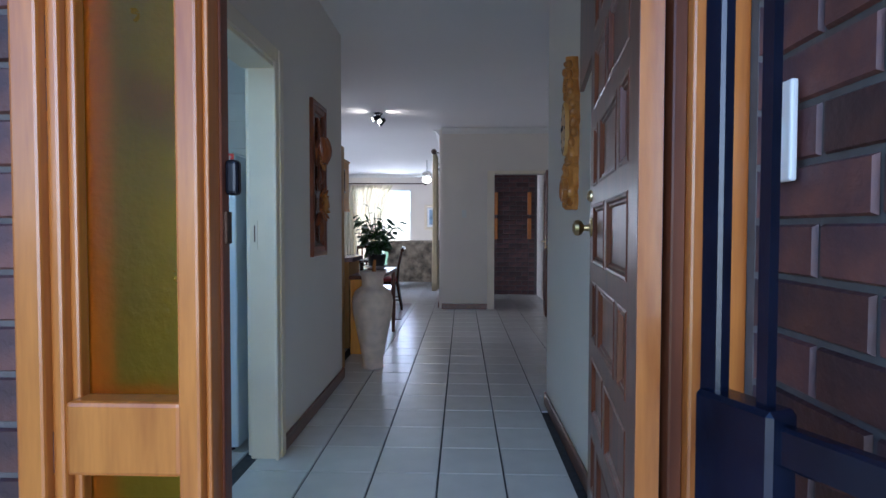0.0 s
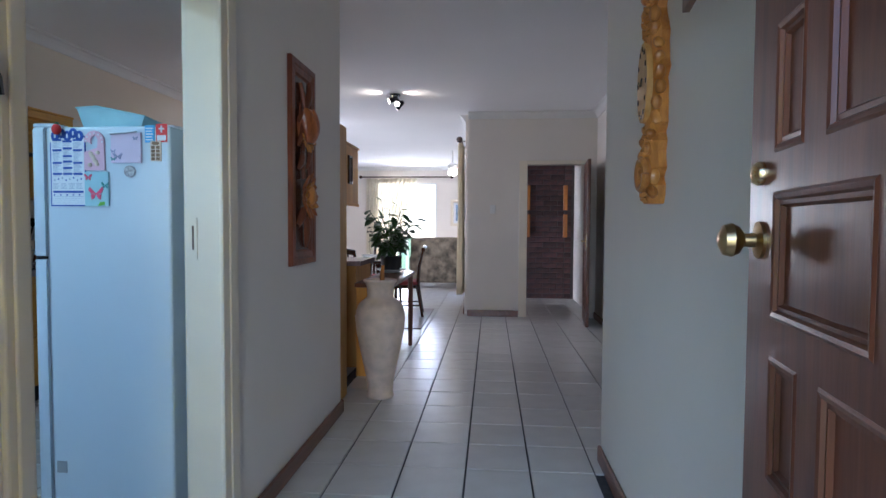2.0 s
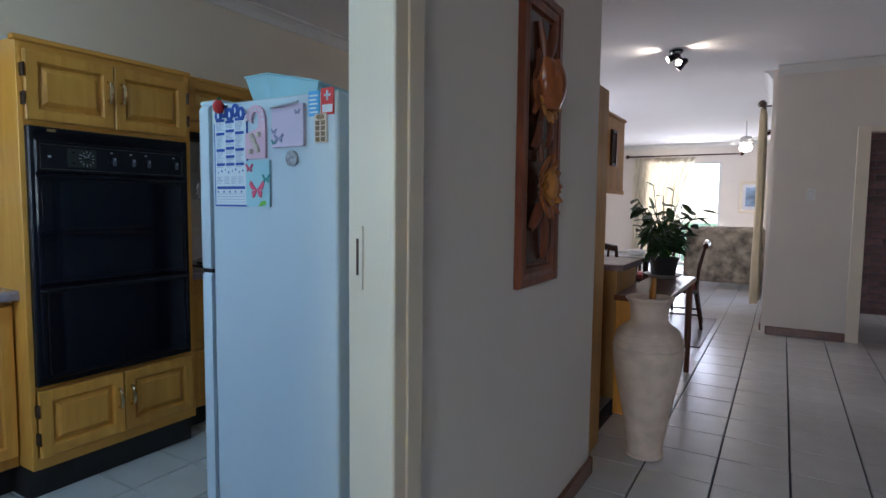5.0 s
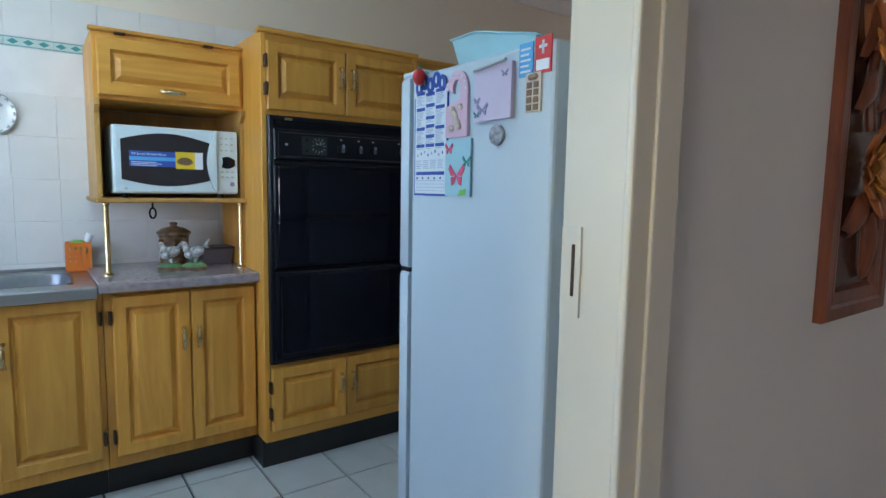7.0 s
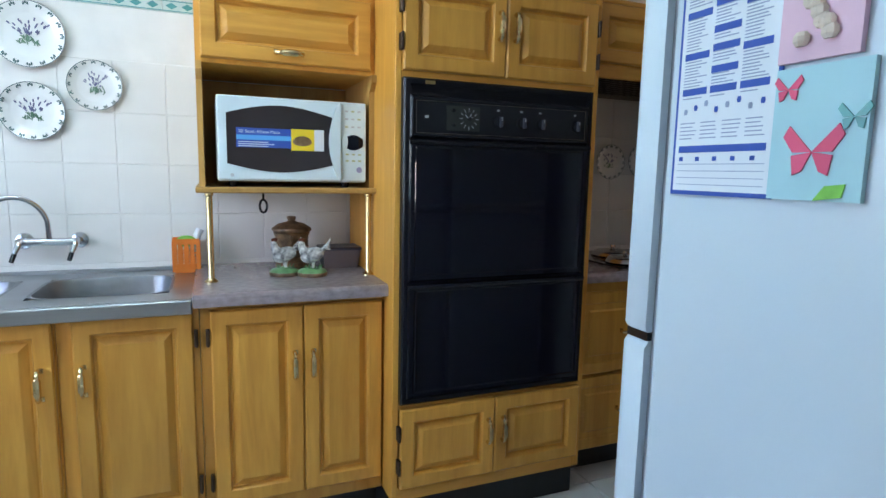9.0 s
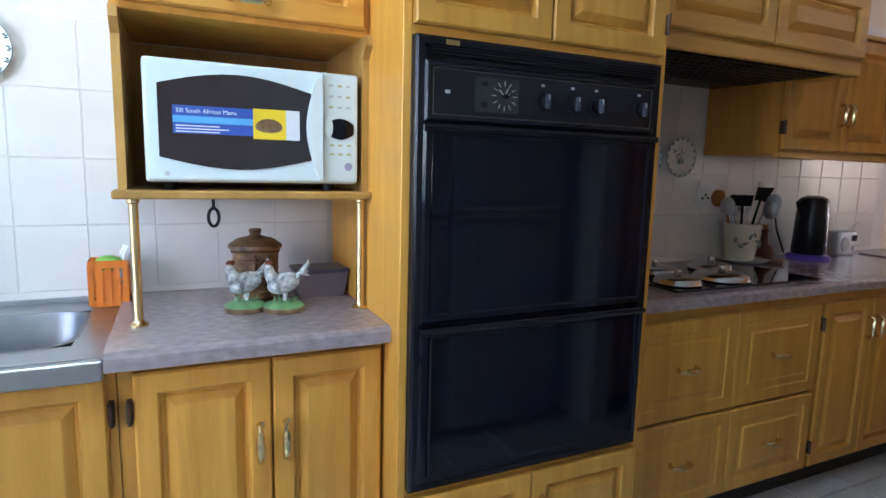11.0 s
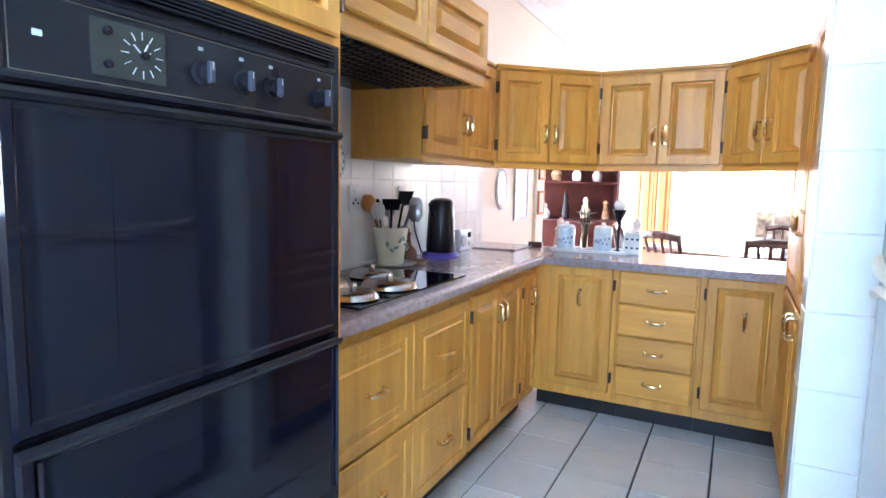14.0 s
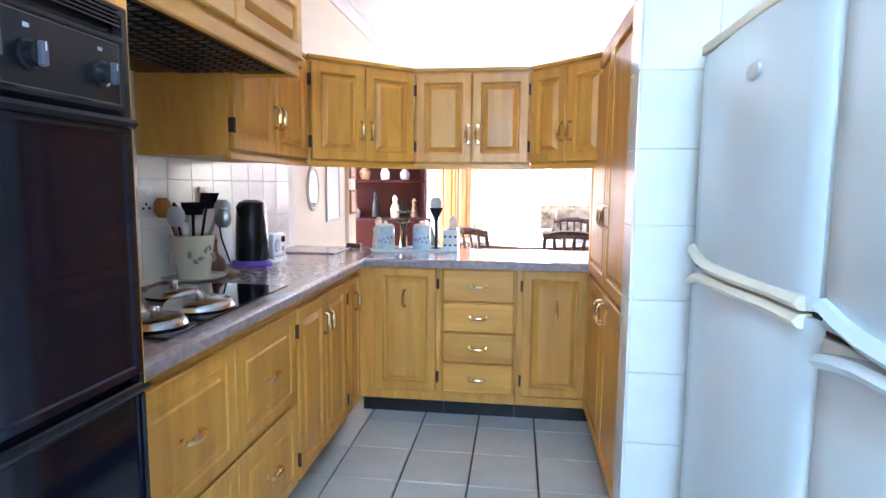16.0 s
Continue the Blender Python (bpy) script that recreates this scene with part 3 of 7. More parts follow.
part("handle", tube([(0.68, -0.04, 1.02), (0.68, -0.09, 1.02), (0.57, -0.09, 1.02)], 0.009), M["brass"], fd, "brass lever handle", True)
part("handle_plate", box(0.662, -0.046, 0.93, 0.698, -0.04, 1.1), M["brass"], fd)
ff = thing("door_4", pose(0, 0, 0), "cream painted frame of the inner doorway", "door frame", "", "structure")
part("architrave", box(0.42, YF - 0.016, 0, 0.525, YF, 2.065, 0.004), M["trimpaint"], ff)
part("head_architrave", box(0.525, YF - 0.016, 2.015, 1.36, YF, 2.065, 0.004), M["trimpaint"], ff)
for x, n in ((0.63, 1), (1.24, 2)):
    for z0, z1 in ((1.02, 1.40), (1.47, 1.88)):
        single("timber_strip", box(x, 9.42, z0, x + 0.07, 9.46, z1, 0.004), M["teak"], "orange varnished timber strip on a brick wall", "wall trim", group="timber strips on the passage wall")


# ---- windows ----
def window(name, x0, x1, y, z0, z1, mullions, label):
    w = thing(name, pose(0, 0, 0), label, "window", "", "structure")
    for a, b in ((x0, x0 + 0.05), (x1 - 0.05, x1)):
        part("window_frame", box(a, y - 0.03, z0, b, y + 0.03, z1, 0.004), M["whiteplastic"], w)
    for a, b in ((z0, z0 + 0.05), (z1 - 0.05, z1)):
        part("window_frame", box(x0 + 0.05, y - 0.03, a, x1 - 0.05, y + 0.03, b, 0.004), M["whiteplastic"], w)
    xs = [x0 + 0.05] + [x0 + (x1 - x0) * k / mullions for k in range(1, mullions)] + [x1 - 0.05]
    for m in xs[1:-1]:
        part("mullion", box(m - 0.025, y - 0.025, z0 + 0.05, m + 0.025, y + 0.025, z1 - 0.05, 0.004), M["whiteplastic"], w)
    for a, b in zip(xs, xs[1:]):
        p = part("pane", box(a, y - 0.003, z0 + 0.05, b, y + 0.003, z1 - 0.05), M["clear"], w)
        p.visible_shadow = False
    return w


window("window_1", -3.0, -1.4, -0.48, 1.05, 2.2, 3, "white framed kitchen window")
window("window_2", -2.9, -1.33, YN + 0.07, 0.02, 2.3, 2, "white framed sliding glass door to the garden")
w3 = window("window_3", 6.6, 8.6, 0.0, 0.6, 2.4, 3, "white framed wide dining window")
w3.matrix_world = pose(-4.73, 0, 0, 0, 0, 90)
w4 = window("window_4", 8.5, 10.3, 0.0, 0.1, 2.3, 2, "white framed living room window")
w4.matrix_world = pose(-0.23, 0, 0, 0, 0, 90)

# ---- kitchen cabinets ----
DOOR = [(0, 0.0), (0, 0.016), (0.005, 0.021), (0.046, 0.021), (0.050, 0.016), (0.053, 0.005), (0.060, 0.004), (0.064, 0.008), (0.080, 0.019), (0.083, 0.0205)]
SLIM = [(0, 0.0), (0, 0.016), (0.004, 0.020), (0.030, 0.020), (0.034, 0.006), (0.040, 0.006), (0.062, 0.019)]


def pull(parent, x, z, upright=True, y=-0.020, length=0.085):
    """A brass bar pull on two posts with small roses."""
    a, b = -length / 2, length / 2
    bm = bmesh.new()
    put = (lambda u, o: (x, y - o, z + u)) if upright else (lambda u, o: (x + u, y - o, z))
    tube([put(a, 0.0), put(a, 0.018), put(a + 0.008, 0.026), put(b - 0.008, 0.026), put(b, 0.018), put(b, 0.0)], 0.0068, 8, bm)
    tube([put(a + 0.014, 0.0262), put(a + 0.022, 0.0262), put(b - 0.022, 0.0262), put(b - 0.014, 0.0262)], [0.0069, 0.0105, 0.0105, 0.0069], 8, bm)
    for u in (a, b):
        bbox(bm, *(min(p, q) for p, q in zip(put(u - 0.007, 0.0), put(u + 0.007, 0.003))), *(max(p, q) + (0.012 if i == (0 if upright else 2) else 0) for i, (p, q) in enumerate(zip(put(u - 0.007, 0.0), put(u + 0.007, 0.003)))))
    return part("handle", bm, M["brass"], parent, "pale brass bar handle", True)


def front(parent, x, z, w, h, name="door", handle=None, hinge=None, steps=DOOR, material=None, two=0.0):
    """A raised-panel front; handle: (x, z, upright) from its own lower left corner."""
    bm = bmesh.new()
    if two:
        bbox(bm, 0, -0.0035, 0, w, 0, h)
        framed(two, h, [(i, o + 0.0) for i, o in steps[1:]], bm)
        framed(w - two, h, [(i, o + 0.0) for i, o in steps[1:]], bm, (two, 0))
    else:
        framed(w, h, steps, bm)
    d = part(name, bm, material or M["oak"], parent)
    d.location = (x, -0.002, z)
    for hd in handle or ():
        pull(d, *hd)
    if hinge is not None:
        for zz in (0.085, h - 0.085):
            bm = bmesh.new()
            bbox(bm, hinge - 0.006, -0.022, zz - 0.026, hinge + 0.006, 0.0, zz + 0.026, 0.002)
            turned([(0.004, 0), (0.0045, 0.056)], 8, bm, (hinge, -0.023, zz - 0.028))
            part("hinge", bm, M["hinge"], d)
    return d


def carcass(parent, w, d, z0, z1, material=None, t=0.018):
    """An open-fronted case with a face frame."""
    bm = bmesh.new()
    bbox(bm, 0, 0, z0, w, d, z1, 0.001)
    return part("body", bm, material or M["oak"], parent)


def kick(parent, w, d, back=0.055):
    d = max(d, 0.3)
    return part("plinth", box(0, back, 0, w, d, 0.135), M["kick"], parent)


def base(x, y, rz, w, d, label, fronts, z1=0.868, ends=(0, 0)):
    c = thing("base_cabinet", pose(x, y, 0, 0, 0, rz), label, "cabinet", "kitchen base cabinets")
    carcass(c, w, d, 0.135, z1)
    kick(c, w, d, 0.16 if rz == 0 else 0.075)
    for f in fronts:
        front(c, **f)
    return c


DB = 0.520      # depth of the base cases on the west wall
xf = -2.960     # their front
Hh = 0.66       # door height
# sink cabinets
base(xf, 0.06, 90, 0.83, 0.018, "honey oak sink base cabinet with raised-panel doors", [
    dict(x=0.02, z=0.188, w=0.39, h=Hh, handle=[(0.35, 0.475, True)], hinge=-0.008),
    dict(x=0.435, z=0.188, w=0.39, h=Hh, handle=[(0.353, 0.475, True)])])
base(xf, 0.892, 90, 0.385, 0.018, "honey oak sink base cabinet with one raised-panel door", [
    dict(x=0.041, z=0.188, w=0.326, h=Hh, handle=[(0.023, 0.475, True)], hinge=0.334)])
base(xf, 1.279, 90, 0.598, DB, "honey oak base cabinet with two raised-panel doors", [
    dict(x=0.030, z=0.186, w=0.288, h=Hh, handle=[(0.258, 0.46, True)], hinge=-0.008),
    dict(x=0.322, z=0.186, w=0.270, h=Hh, handle=[(0.026, 0.46, True)])])

# tall oven housing
tall = thing("oven_housing", pose(-2.842, 1.880, 0, 0, 0, 90), "tall honey oak oven housing with small doors above and below", "cabinet")
TW, TD = 0.785, 0.640
for x0, x1 in ((0, 0.022), (TW - 0.03, TW)):
    part("side_panel", box(x0, 0, 0.135, x1, TD, 1.945, 0.002), M["oak"], tall)
for z0, z1 in ((1.905, 1.945), (1.595, 1.62), (0.480, 0.504), (0.135, 0.188)):
    part("rail", box(0.022, 0, z0, TW - 0.03, TD - 0.02, z1), M["oak_h"], tall)
part("back_panel", box(0.022, TD - 0.02, 0.135, TW - 0.03, TD, 1.945), M["oak_dull"], tall)
part("plinth", box(0, 0.045, 0, TW, TD, 0.135), M["kick"], tall)
part("top_moulding", box(-0.012, -0.012, 1.935, TW + 0.006, 0.03, 1.957, 0.006, 2), M["oak_h"], tall)
for x, w, hx in ((0.022, 0.362, 0.334), (0.388, 0.368, 0.028)):
    front(tall, x, 1.618, w, 0.285, handle=[(hx, 0.165, True)], hinge=(-0.006 if hx > 0.1 else 0.374))
    front(tall, x + 0.004, 0.188, w, 0.292, handle=[(hx, 0.17, True)], hinge=(-0.006 if hx > 0.1 else None))

oven = thing("built_in_oven", pose(-2.842, 1.902, 0.499, 0, 0, 90), "black enamel eye-level double oven with glass doors", "oven")
OW, OH = 0.728, 1.096
part("body", box(0.0, -0.002, 0.0, OW, 0.5, OH, 0.003), M["black"], oven)
part("surround", framed(OW, OH, [(0, 0.002), (0, 0.020), (0.006, 0.026), (0.020, 0.026), (0.024, 0.012)]), M["black"], oven)
bm = bmesh.new()
for k in range(5):
    bbox(bm, 0.03, -0.030, OH - 0.012 - k * 0.007, OW - 0.03, -0.012, OH - 0.0085 - k * 0.007)
part("vent_grille", bm, M["black"], oven)
badge = part("badge", box(0.070, -0.0315, OH - 0.019, 0.104, -0.030, OH - 0.008), M["oldbrass"], oven, "small brass-coloured badge")
pan = part("control_panel", framed(OW - 0.04, 0.135, [(0, 0.01), (0, 0.028), (0.006, 0.034), (0.012, 0.034), (0.016, 0.031)]), M["black"], oven)
pan.location = (0.02, 0, OH - 0.19)
bm = bmesh.new()
for a, b, c, d in ((0.02, 0.016, 0.67, 0.0175), (0.02, 0.118, 0.67, 0.1195), (0.02, 0.0175, 0.0215, 0.118), (0.6685, 0.0175, 0.67, 0.118)):
    bbox(bm, a, -0.0318, b, c, -0.0308, d)
part("panel_line", bm, M["paneltrim"], pan)
part("clock_window", box(0.125, -0.0335, 0.028, 0.245, -0.031, 0.108), M["display"], pan, "smoked clock window")
bm = bmesh.new()
for k in range(12):
    a = 2 * math.pi * k / 12
    x, z = 0.205 + 0.029 * math.cos(a), 0.068 + 0.029 * math.sin(a)
    dx, dz = 0.006 * math.cos(a), 0.006 * math.sin(a)
    tube([(x - dx, -0.0342, z - dz), (x + dx, -0.0342, z + dz)], 0.0008, 4, bm)
for a, l in ((1.1, 0.020), (0.4, 0.014), (2.4, 0.02)):
    tube([(0.205, -0.0345, 0.068), (0.205 + l * math.cos(a), -0.0345, 0.068 + l * math.sin(a))], 0.0013, 4, bm)
part("clock_marks", bm, M["silver"], pan)
for x, z in ((0.148, 0.092), (0.148, 0.045), (0.206, 0.068)):
    part("clock_knob", turned([(0.006, 0), (0.006, 0.008), (0.003, 0.010)], 12), M["black"], pan, "", True).matrix_basis = pose(x, -0.034, z, 90)
part("pilot_lamp", box(0.05, -0.033, 0.064, 0.062, -0.031, 0.072), M["silver"], pan)
for x in (0.315, 0.405, 0.480, 0.625):
    kn = part("dial", turned([(0.022, 0), (0.022, 0.004), (0.017, 0.006), (0.016, 0.020), (0.013, 0.022)], 20), M["black"], pan, "black control dial", True)
    kn.matrix_basis = pose(x, -0.031, 0.062, 90)
    part("dial_grip", box(-0.006, -0.017, 0.020, 0.006, 0.017, 0.030, 0.002), M["dialgrip"], kn)
    b2 = part("dial_mark", box(-0.001, 0.004, 0.030, 0.001, 0.016, 0.0306), M["silver"], kn)
    part("dial_symbol", box(x - 0.005, -0.0318, 0.099, x + 0.005, -0.031, 0.105), M["greyplastic"], pan)
for n, (z0, z1) in enumerate(((0.432, OH - 0.197), (0.024, 0.420))):
    d = part("oven_door", framed(OW - 0.036, z1 - z0, [(0, 0.004), (0, 0.030), (0.006, 0.036), (0.020, 0.036), (0.024, 0.033)]), M["blackglass"], oven, "black glass oven door")
    d.location = (0.018, 0, z0)
    top = z1 - z0
    bm = bmesh.new()
    rings(bm, [[(x, -0.036, top - 0.003), (x, -0.046, top + 0.001), (x, -0.049, top - 0.006), (x, -0.044, top - 0.014), (x, -0.036, top - 0.016)] for x in (0.0, OW - 0.036)])
    part("door_grip", bm, M["black"], d, "", True)
    part("inner_window", framed(0.36, top - 0.16, [(0, 0.033), (0, 0.0336), (0.002, 0.0336)], None, (0.15, 0.07)), M["blackglass"], d)
part("side_trim", tube([(0.045, -0.040, 0.05), (0.045, -0.040, 0.40)], 0.004, 8), M["black"], oven)
part("side_trim", tube([(OW - 0.03, -0.040, 0.05), (OW - 0.03, -0.040, 0.40)], 0.004, 8), M["black"], oven)

# microwave unit: cupboard above, shelf on two brass posts
mu = thing("microwave_shelf_unit", pose(-3.090, 1.290, 0, 0, 0, 90), "honey oak microwave shelf unit on brass posts", "cabinet")
UW, UD = 0.590, 0.400
bm = bmesh.new()
bbox(bm, 0, 0, 1.630, UW, UD, 1.90, 0.002)
part("body", bm, M["oak"], mu)
for x0, s in ((0.0, 1), (UW - 0.018, -1)):
    pts = [(0.0, 1.233), (0.0, 1.575), (-0.03, 1.605), (-0.03, 1.630), (UD, 1.630), (UD, 1.233)]
    part("side_panel", rings(bmesh.new(), [[(x, y, z) for y, z in pts] for x in (x0, x0 + 0.018)]), M["oak_dull"], mu)
part("back_panel", box(0.018, UD - 0.01, 1.233, UW - 0.018, UD, 1.625), M["oak_dull"], mu)
part("shelf", box(-0.012, -0.035, 1.213, UW, UD, 1.233, 0.004), M["oak_dull"], mu)
part("top_moulding", box(-0.010, -0.014, 1.895, UW, 0.02, 1.912, 0.005, 2), M["oak_h"], mu)
front(mu, 0.016, 1.645, UW - 0.034, 0.228, name="flap_door", handle=[(0.275, 0.030, False)], steps=DOOR, material=M["oak_h"])
for x in (0.10, 0.44):
    part("flap_hinge", box(x - 0.02, -0.025, 1.888, x + 0.02, 0.0, 1.897, 0.002), M["hinge"], mu)
for x in (0.028, 0.572):
    bm = turned([(0.022, 0.0), (0.022, 0.004), (0.012, 0.012), (0.0105, 0.016), (0.0105, 0.290), (0.014, 0.294), (0.014, 0.303)], 16, None, (x, 0.012, 0.91))
    part("post", bm, M["brass"], mu, "polished brass post", True)
bm = tube([(0.20 + 0.012 * math.sin(a), 0.0, 1.168 + 0.022 * math.cos(a)) for a in [2 * math.pi * k / 14 for k in range(15)]], 0.004, 6)
tube([(0.20, 0.0, 1.190), (0.20, 0.0, 1.213)], 0.004, 6, bm)
part("hook_ring", bm, M["black"], mu)

mw = thing("microwave", pose(-3.100, 1.347, 1.233, 0, 0, 90) @ Matrix.Diagonal((1.013, 1.0, 1.035, 1)), "white microwave oven with a dark oval window", "microwave")
part("body", box(0, 0, 0.018, 0.498, 0.30, 0.292, 0.008, 2), M["microwhite"], mw)
for x in (0.05, 0.43):
    part("foot", turned([(0.014, 0), (0.016, 0.018)], 10, None, (x, 0.04, 0)), M["black"], mw)
n = 10
up = [(0.030 + 0.345 * k / n, 0.235 + 0.030 * math.sin(math.pi * k / n)) for k in range(n + 1)]
dn = [(0.375 - 0.345 * k / n, 0.075 - 0.026 * math.sin(math.pi * k / n)) for k in range(n + 1)]
part("door", box(0.002, -0.016, 0.022, 0.402, 0.0, 0.290, 0.006, 2), M["microwhite"], mw)
part("window", plate_poly(up + dn, -0.0185, -0.0155), M["microwindow"], mw, "dark curved door window")
grip = [(0.4015, 0.284), (0.388, 0.270)] + [(0.384 - 0.022 * math.sin(math.pi * k / 10), 0.26 - 0.021 * k) for k in range(11)] + [(0.388, 0.040), (0.4015, 0.028)]
part("door_grip", plate_poly(grip, -0.027, -0.0155), M["microwhite"], mw, "curved white door grip")
part("sticker", box(0.060, -0.0195, 0.128, 0.235, -0.0186, 0.190), M["blueink"], mw, "blue printed sticker")
part("sticker", box(0.235, -0.0195, 0.122, 0.345, -0.0186, 0.192), M["yellow"], mw, "yellow printed sticker")
part("sticker_band", box(0.060, -0.0200, 0.152, 0.235, -0.0196, 0.167), M["skyblue"], mw)
part("sticker_band", box(0.312, -0.0200, 0.122, 0.345, -0.0196, 0.192), M["paper"], mw)
bowl = [(0.272 + 0.032 * math.cos(a), 0.150 + (0.02 if math.sin(a) > 0 else 0.013) * math.sin(a)) for a in [2 * math.pi * k / 16 for k in range(16)]]
part("sticker_picture", plate_poly(bowl, -0.0200, -0.0196), M["stoneware"], mw)
crv = bpy.data.curves.new("sticker_text", "FONT")
crv.body, crv.size, crv.extrude = "30! South African Menu", 0.0138, 0.0002
tx = new("sticker_text", crv)
dg = bpy.context.evaluated_depsgraph_get()
tm = bpy.data.meshes.new_from_object(tx.evaluated_get(dg))
bpy.data.objects.remove(tx)
tm.materials.clear()
tm.materials.append(M["paper"])
o = part("sticker_text", None, None, mw, "white printed words", data=tm)
o.matrix_basis = pose(0.066, -0.0197, 0.174, 90)
bm = bmesh.new()
for k in range(3):
    bbox(bm, 0.066, -0.0203, 0.131 + k * 0.0065, 0.16 + 0.02 * (k % 2), -0.0197, 0.1335 + k * 0.0065)
part("sticker_lines", bm, M["paper"], mw)
part("control_panel", box(0.404, -0.014, 0.022, 0.496, 0.0, 0.290, 0.006, 2), M["microwhite"], mw)
arc = [(0.424 + 0.060 * k / 8, 0.155 + 0.026 * math.sin(math.pi * (0.25 + 0.6 * k / 8))) for k in range(9)]
low = [(0.484 - 0.060 * k / 8, 0.155 - 0.026 * math.sin(math.pi * (0.15 + 0.6 * k / 8))) for k in range(9)]
part("display", plate_poly(arc + low, -0.0165, -0.0135), M["blackglass"], mw)
knob = part("door_button", turned([(0.020, 0), (0.019, 0.004)], 18), M["microwhite"], mw, "", True)
knob.matrix_basis = pose(0.418, -0.0145, 0.158, 90) @ Matrix.Diagonal((0.6, 1.3, 1, 1))
for r in range(3):
    for c in range(3):
        part("key", box(0.420 + c * 0.022, -0.0155, 0.205 + r * 0.026, 0.431 + c * 0.022, -0.0138, 0.2105 + r * 0.026), M["silver" if (r + c) % 3 else "olivekey"], mw)
for r in range(2):
    for c in range(3):
        part("key", box(0.422 + c * 0.022, -0.0155, 0.090 + r * 0.022, 0.433 + c * 0.022, -0.0138, 0.0955 + r * 0.022), M["olivekey"], mw)
bb = bmesh.new()
part("start_button", turned([(0.010, 0), (0.010, 0.003)], 16, bb), M["lavender"], mw).matrix_basis = pose(0.470, -0.0138, 0.062, 90)
part("logo", turned([(0.006, 0), (0.006, 0.001)], 12), M["silver"], mw).matrix_basis = pose(0.045, -0.016, 0.038, 90)

# worktops
def worktop(name, x0, x1, y0, y1, z, label, side, hole=None):
    """A slab with a rounded front edge towards side ('x' or 'y-')."""
    bm = bmesh.new()
    prof = [(0.0, -0.040), (0.0, -0.012), (0.004, -0.004), (0.013, 0.0)]
    if side == "x":
        pts = [(x1 - d, zz) for d, zz in prof] + [(x0, 0.0), (x0, -0.040)]
        rings(bm, [[(x, y, z + zz) for x, zz in pts] for y in (y0, y1)])
    else:
        pts = [(y0 + d, zz) for d, zz in prof] + [(y1, 0.0), (y1, -0.040)]
        rings(bm, [[(x, y, z + zz) for y, zz in pts] for x in (x0, x1)])
    return single(name, bm, M["worktop"], label, "worktop")


worktop("worktop", XW, -2.892, 1.262, 1.879, 0.910, "mottled grey-brown laminate worktop with rounded edge", "x")
worktop("worktop", XW, -2.905, 2.667, 5.12, 0.905, "long mottled grey-brown laminate worktop with rounded edge", "x")
worktop("peninsula_worktop", -2.905, -1.04, 4.555, 5.15, 0.905, "mottled grey-brown laminate peninsula worktop", "y-")

# stainless sink
sk = thing("sink", pose(0, 0, 0), "brushed stainless double sink top with drainer", "sink")
Z = 0.895
y0, y1 = -0.38, 1.260
bowls = [(-3.37, 0.30, -3.03, 0.72), (-3.37, 0.80, -3.03, 1.19)]
ys = [y0, 0.30, 0.72, 0.80, 1.19, y1]
for a, b in zip(ys, ys[1:]):
    if (a, b) in ((0.30, 0.72), (0.80, 1.19)):
        part("top_panel", box(XW + 0.01, a, Z - 0.012, -3.37, b, Z), M["steel"], sk)
        part("top_panel", box(-3.03, a, Z - 0.012, -2.925, b, Z), M["steel"], sk)
    else:
        part("top_panel", box(XW + 0.01, a, Z - 0.012, -2.925, b, Z), M["steel"], sk)
part("front_edge", box(-2.925, y0, Z - 0.045, -2.900, y1, Z, 0.006, 3), M["steel"], sk)
part("rim", box(XW + 0.002, y0, Z - 0.01, XW + 0.012, y1, Z + 0.014, 0.003), M["steel"], sk)
for x0, a, x1, b in bowls:
    def rr(i, zz):
        r = 0.07
        pts = []
        for cx, cy, a0 in ((x1 - i - r, b - i - r, 0), (x0 + i + r, b - i - r, 90), (x0 + i + r, a + i + r, 180), (x1 - i - r, a + i + r, 270)):
            pts += [(cx + r * math.cos(radians(a0 + q)), cy + r * math.sin(radians(a0 + q)), zz) for q in (0, 30, 60, 90)]
        return pts
    bm = rings(bmesh.new(), [rr(-0.006, Z + 0.001), rr(0.004, Z + 0.001), rr(0.008, Z - 0.01), rr(0.018, Z - 0.13), rr(0.045, Z - 0.15)], False, True)
    part("bowl", bm, M["bowlsteel"], sk, "", True)

tap = thing("mixer_tap", pose(XW + 0.004, 0.785, 1.020, 0, 0, 90), "chrome wall-mounted mixer tap with swan neck", "tap")
part("spout", tube([(0, -0.045, 0.0)] + [(-0.07 * (1 - math.cos(a)) - 0.035 * a / 2.6, -0.06 - 0.05 * a / 2.6, 0.075 + 0.085 * math.sin(a)) for a in [2.6 * k / 12 for k in range(13)]], 0.009, 10), M["chrome"], tap, "", True)
part("body", tube([(-0.095, -0.045, 0.0), (0.095, -0.045, 0.0)], 0.014, 12), M["chrome"], tap, "", True)
for x in (-0.085, 0.085):
    part("rose", turned([(0.030, 0), (0.028, 0.008), (0.014, 0.014), (0.013, 0.045)], 16), M["chrome"], tap, "", True).matrix_basis = pose(x, 0, 0.0, 90)
    part("tap_handle", tube([(x, -0.05, 0.0), (x, -0.078, 0.0), (x, -0.084, -0.01), (x - 0.012, -0.10, -0.042)], [0.010, 0.012, 0.011, 0.006], 10), M["chrome"], tap, "", True)
    part("tap_tip", tube([(x - 0.010, -0.096, -0.036), (x - 0.016, -0.112, -0.060)], [0.008, 0.0075], 10), M["black"], tap, "dark lever tip", True)

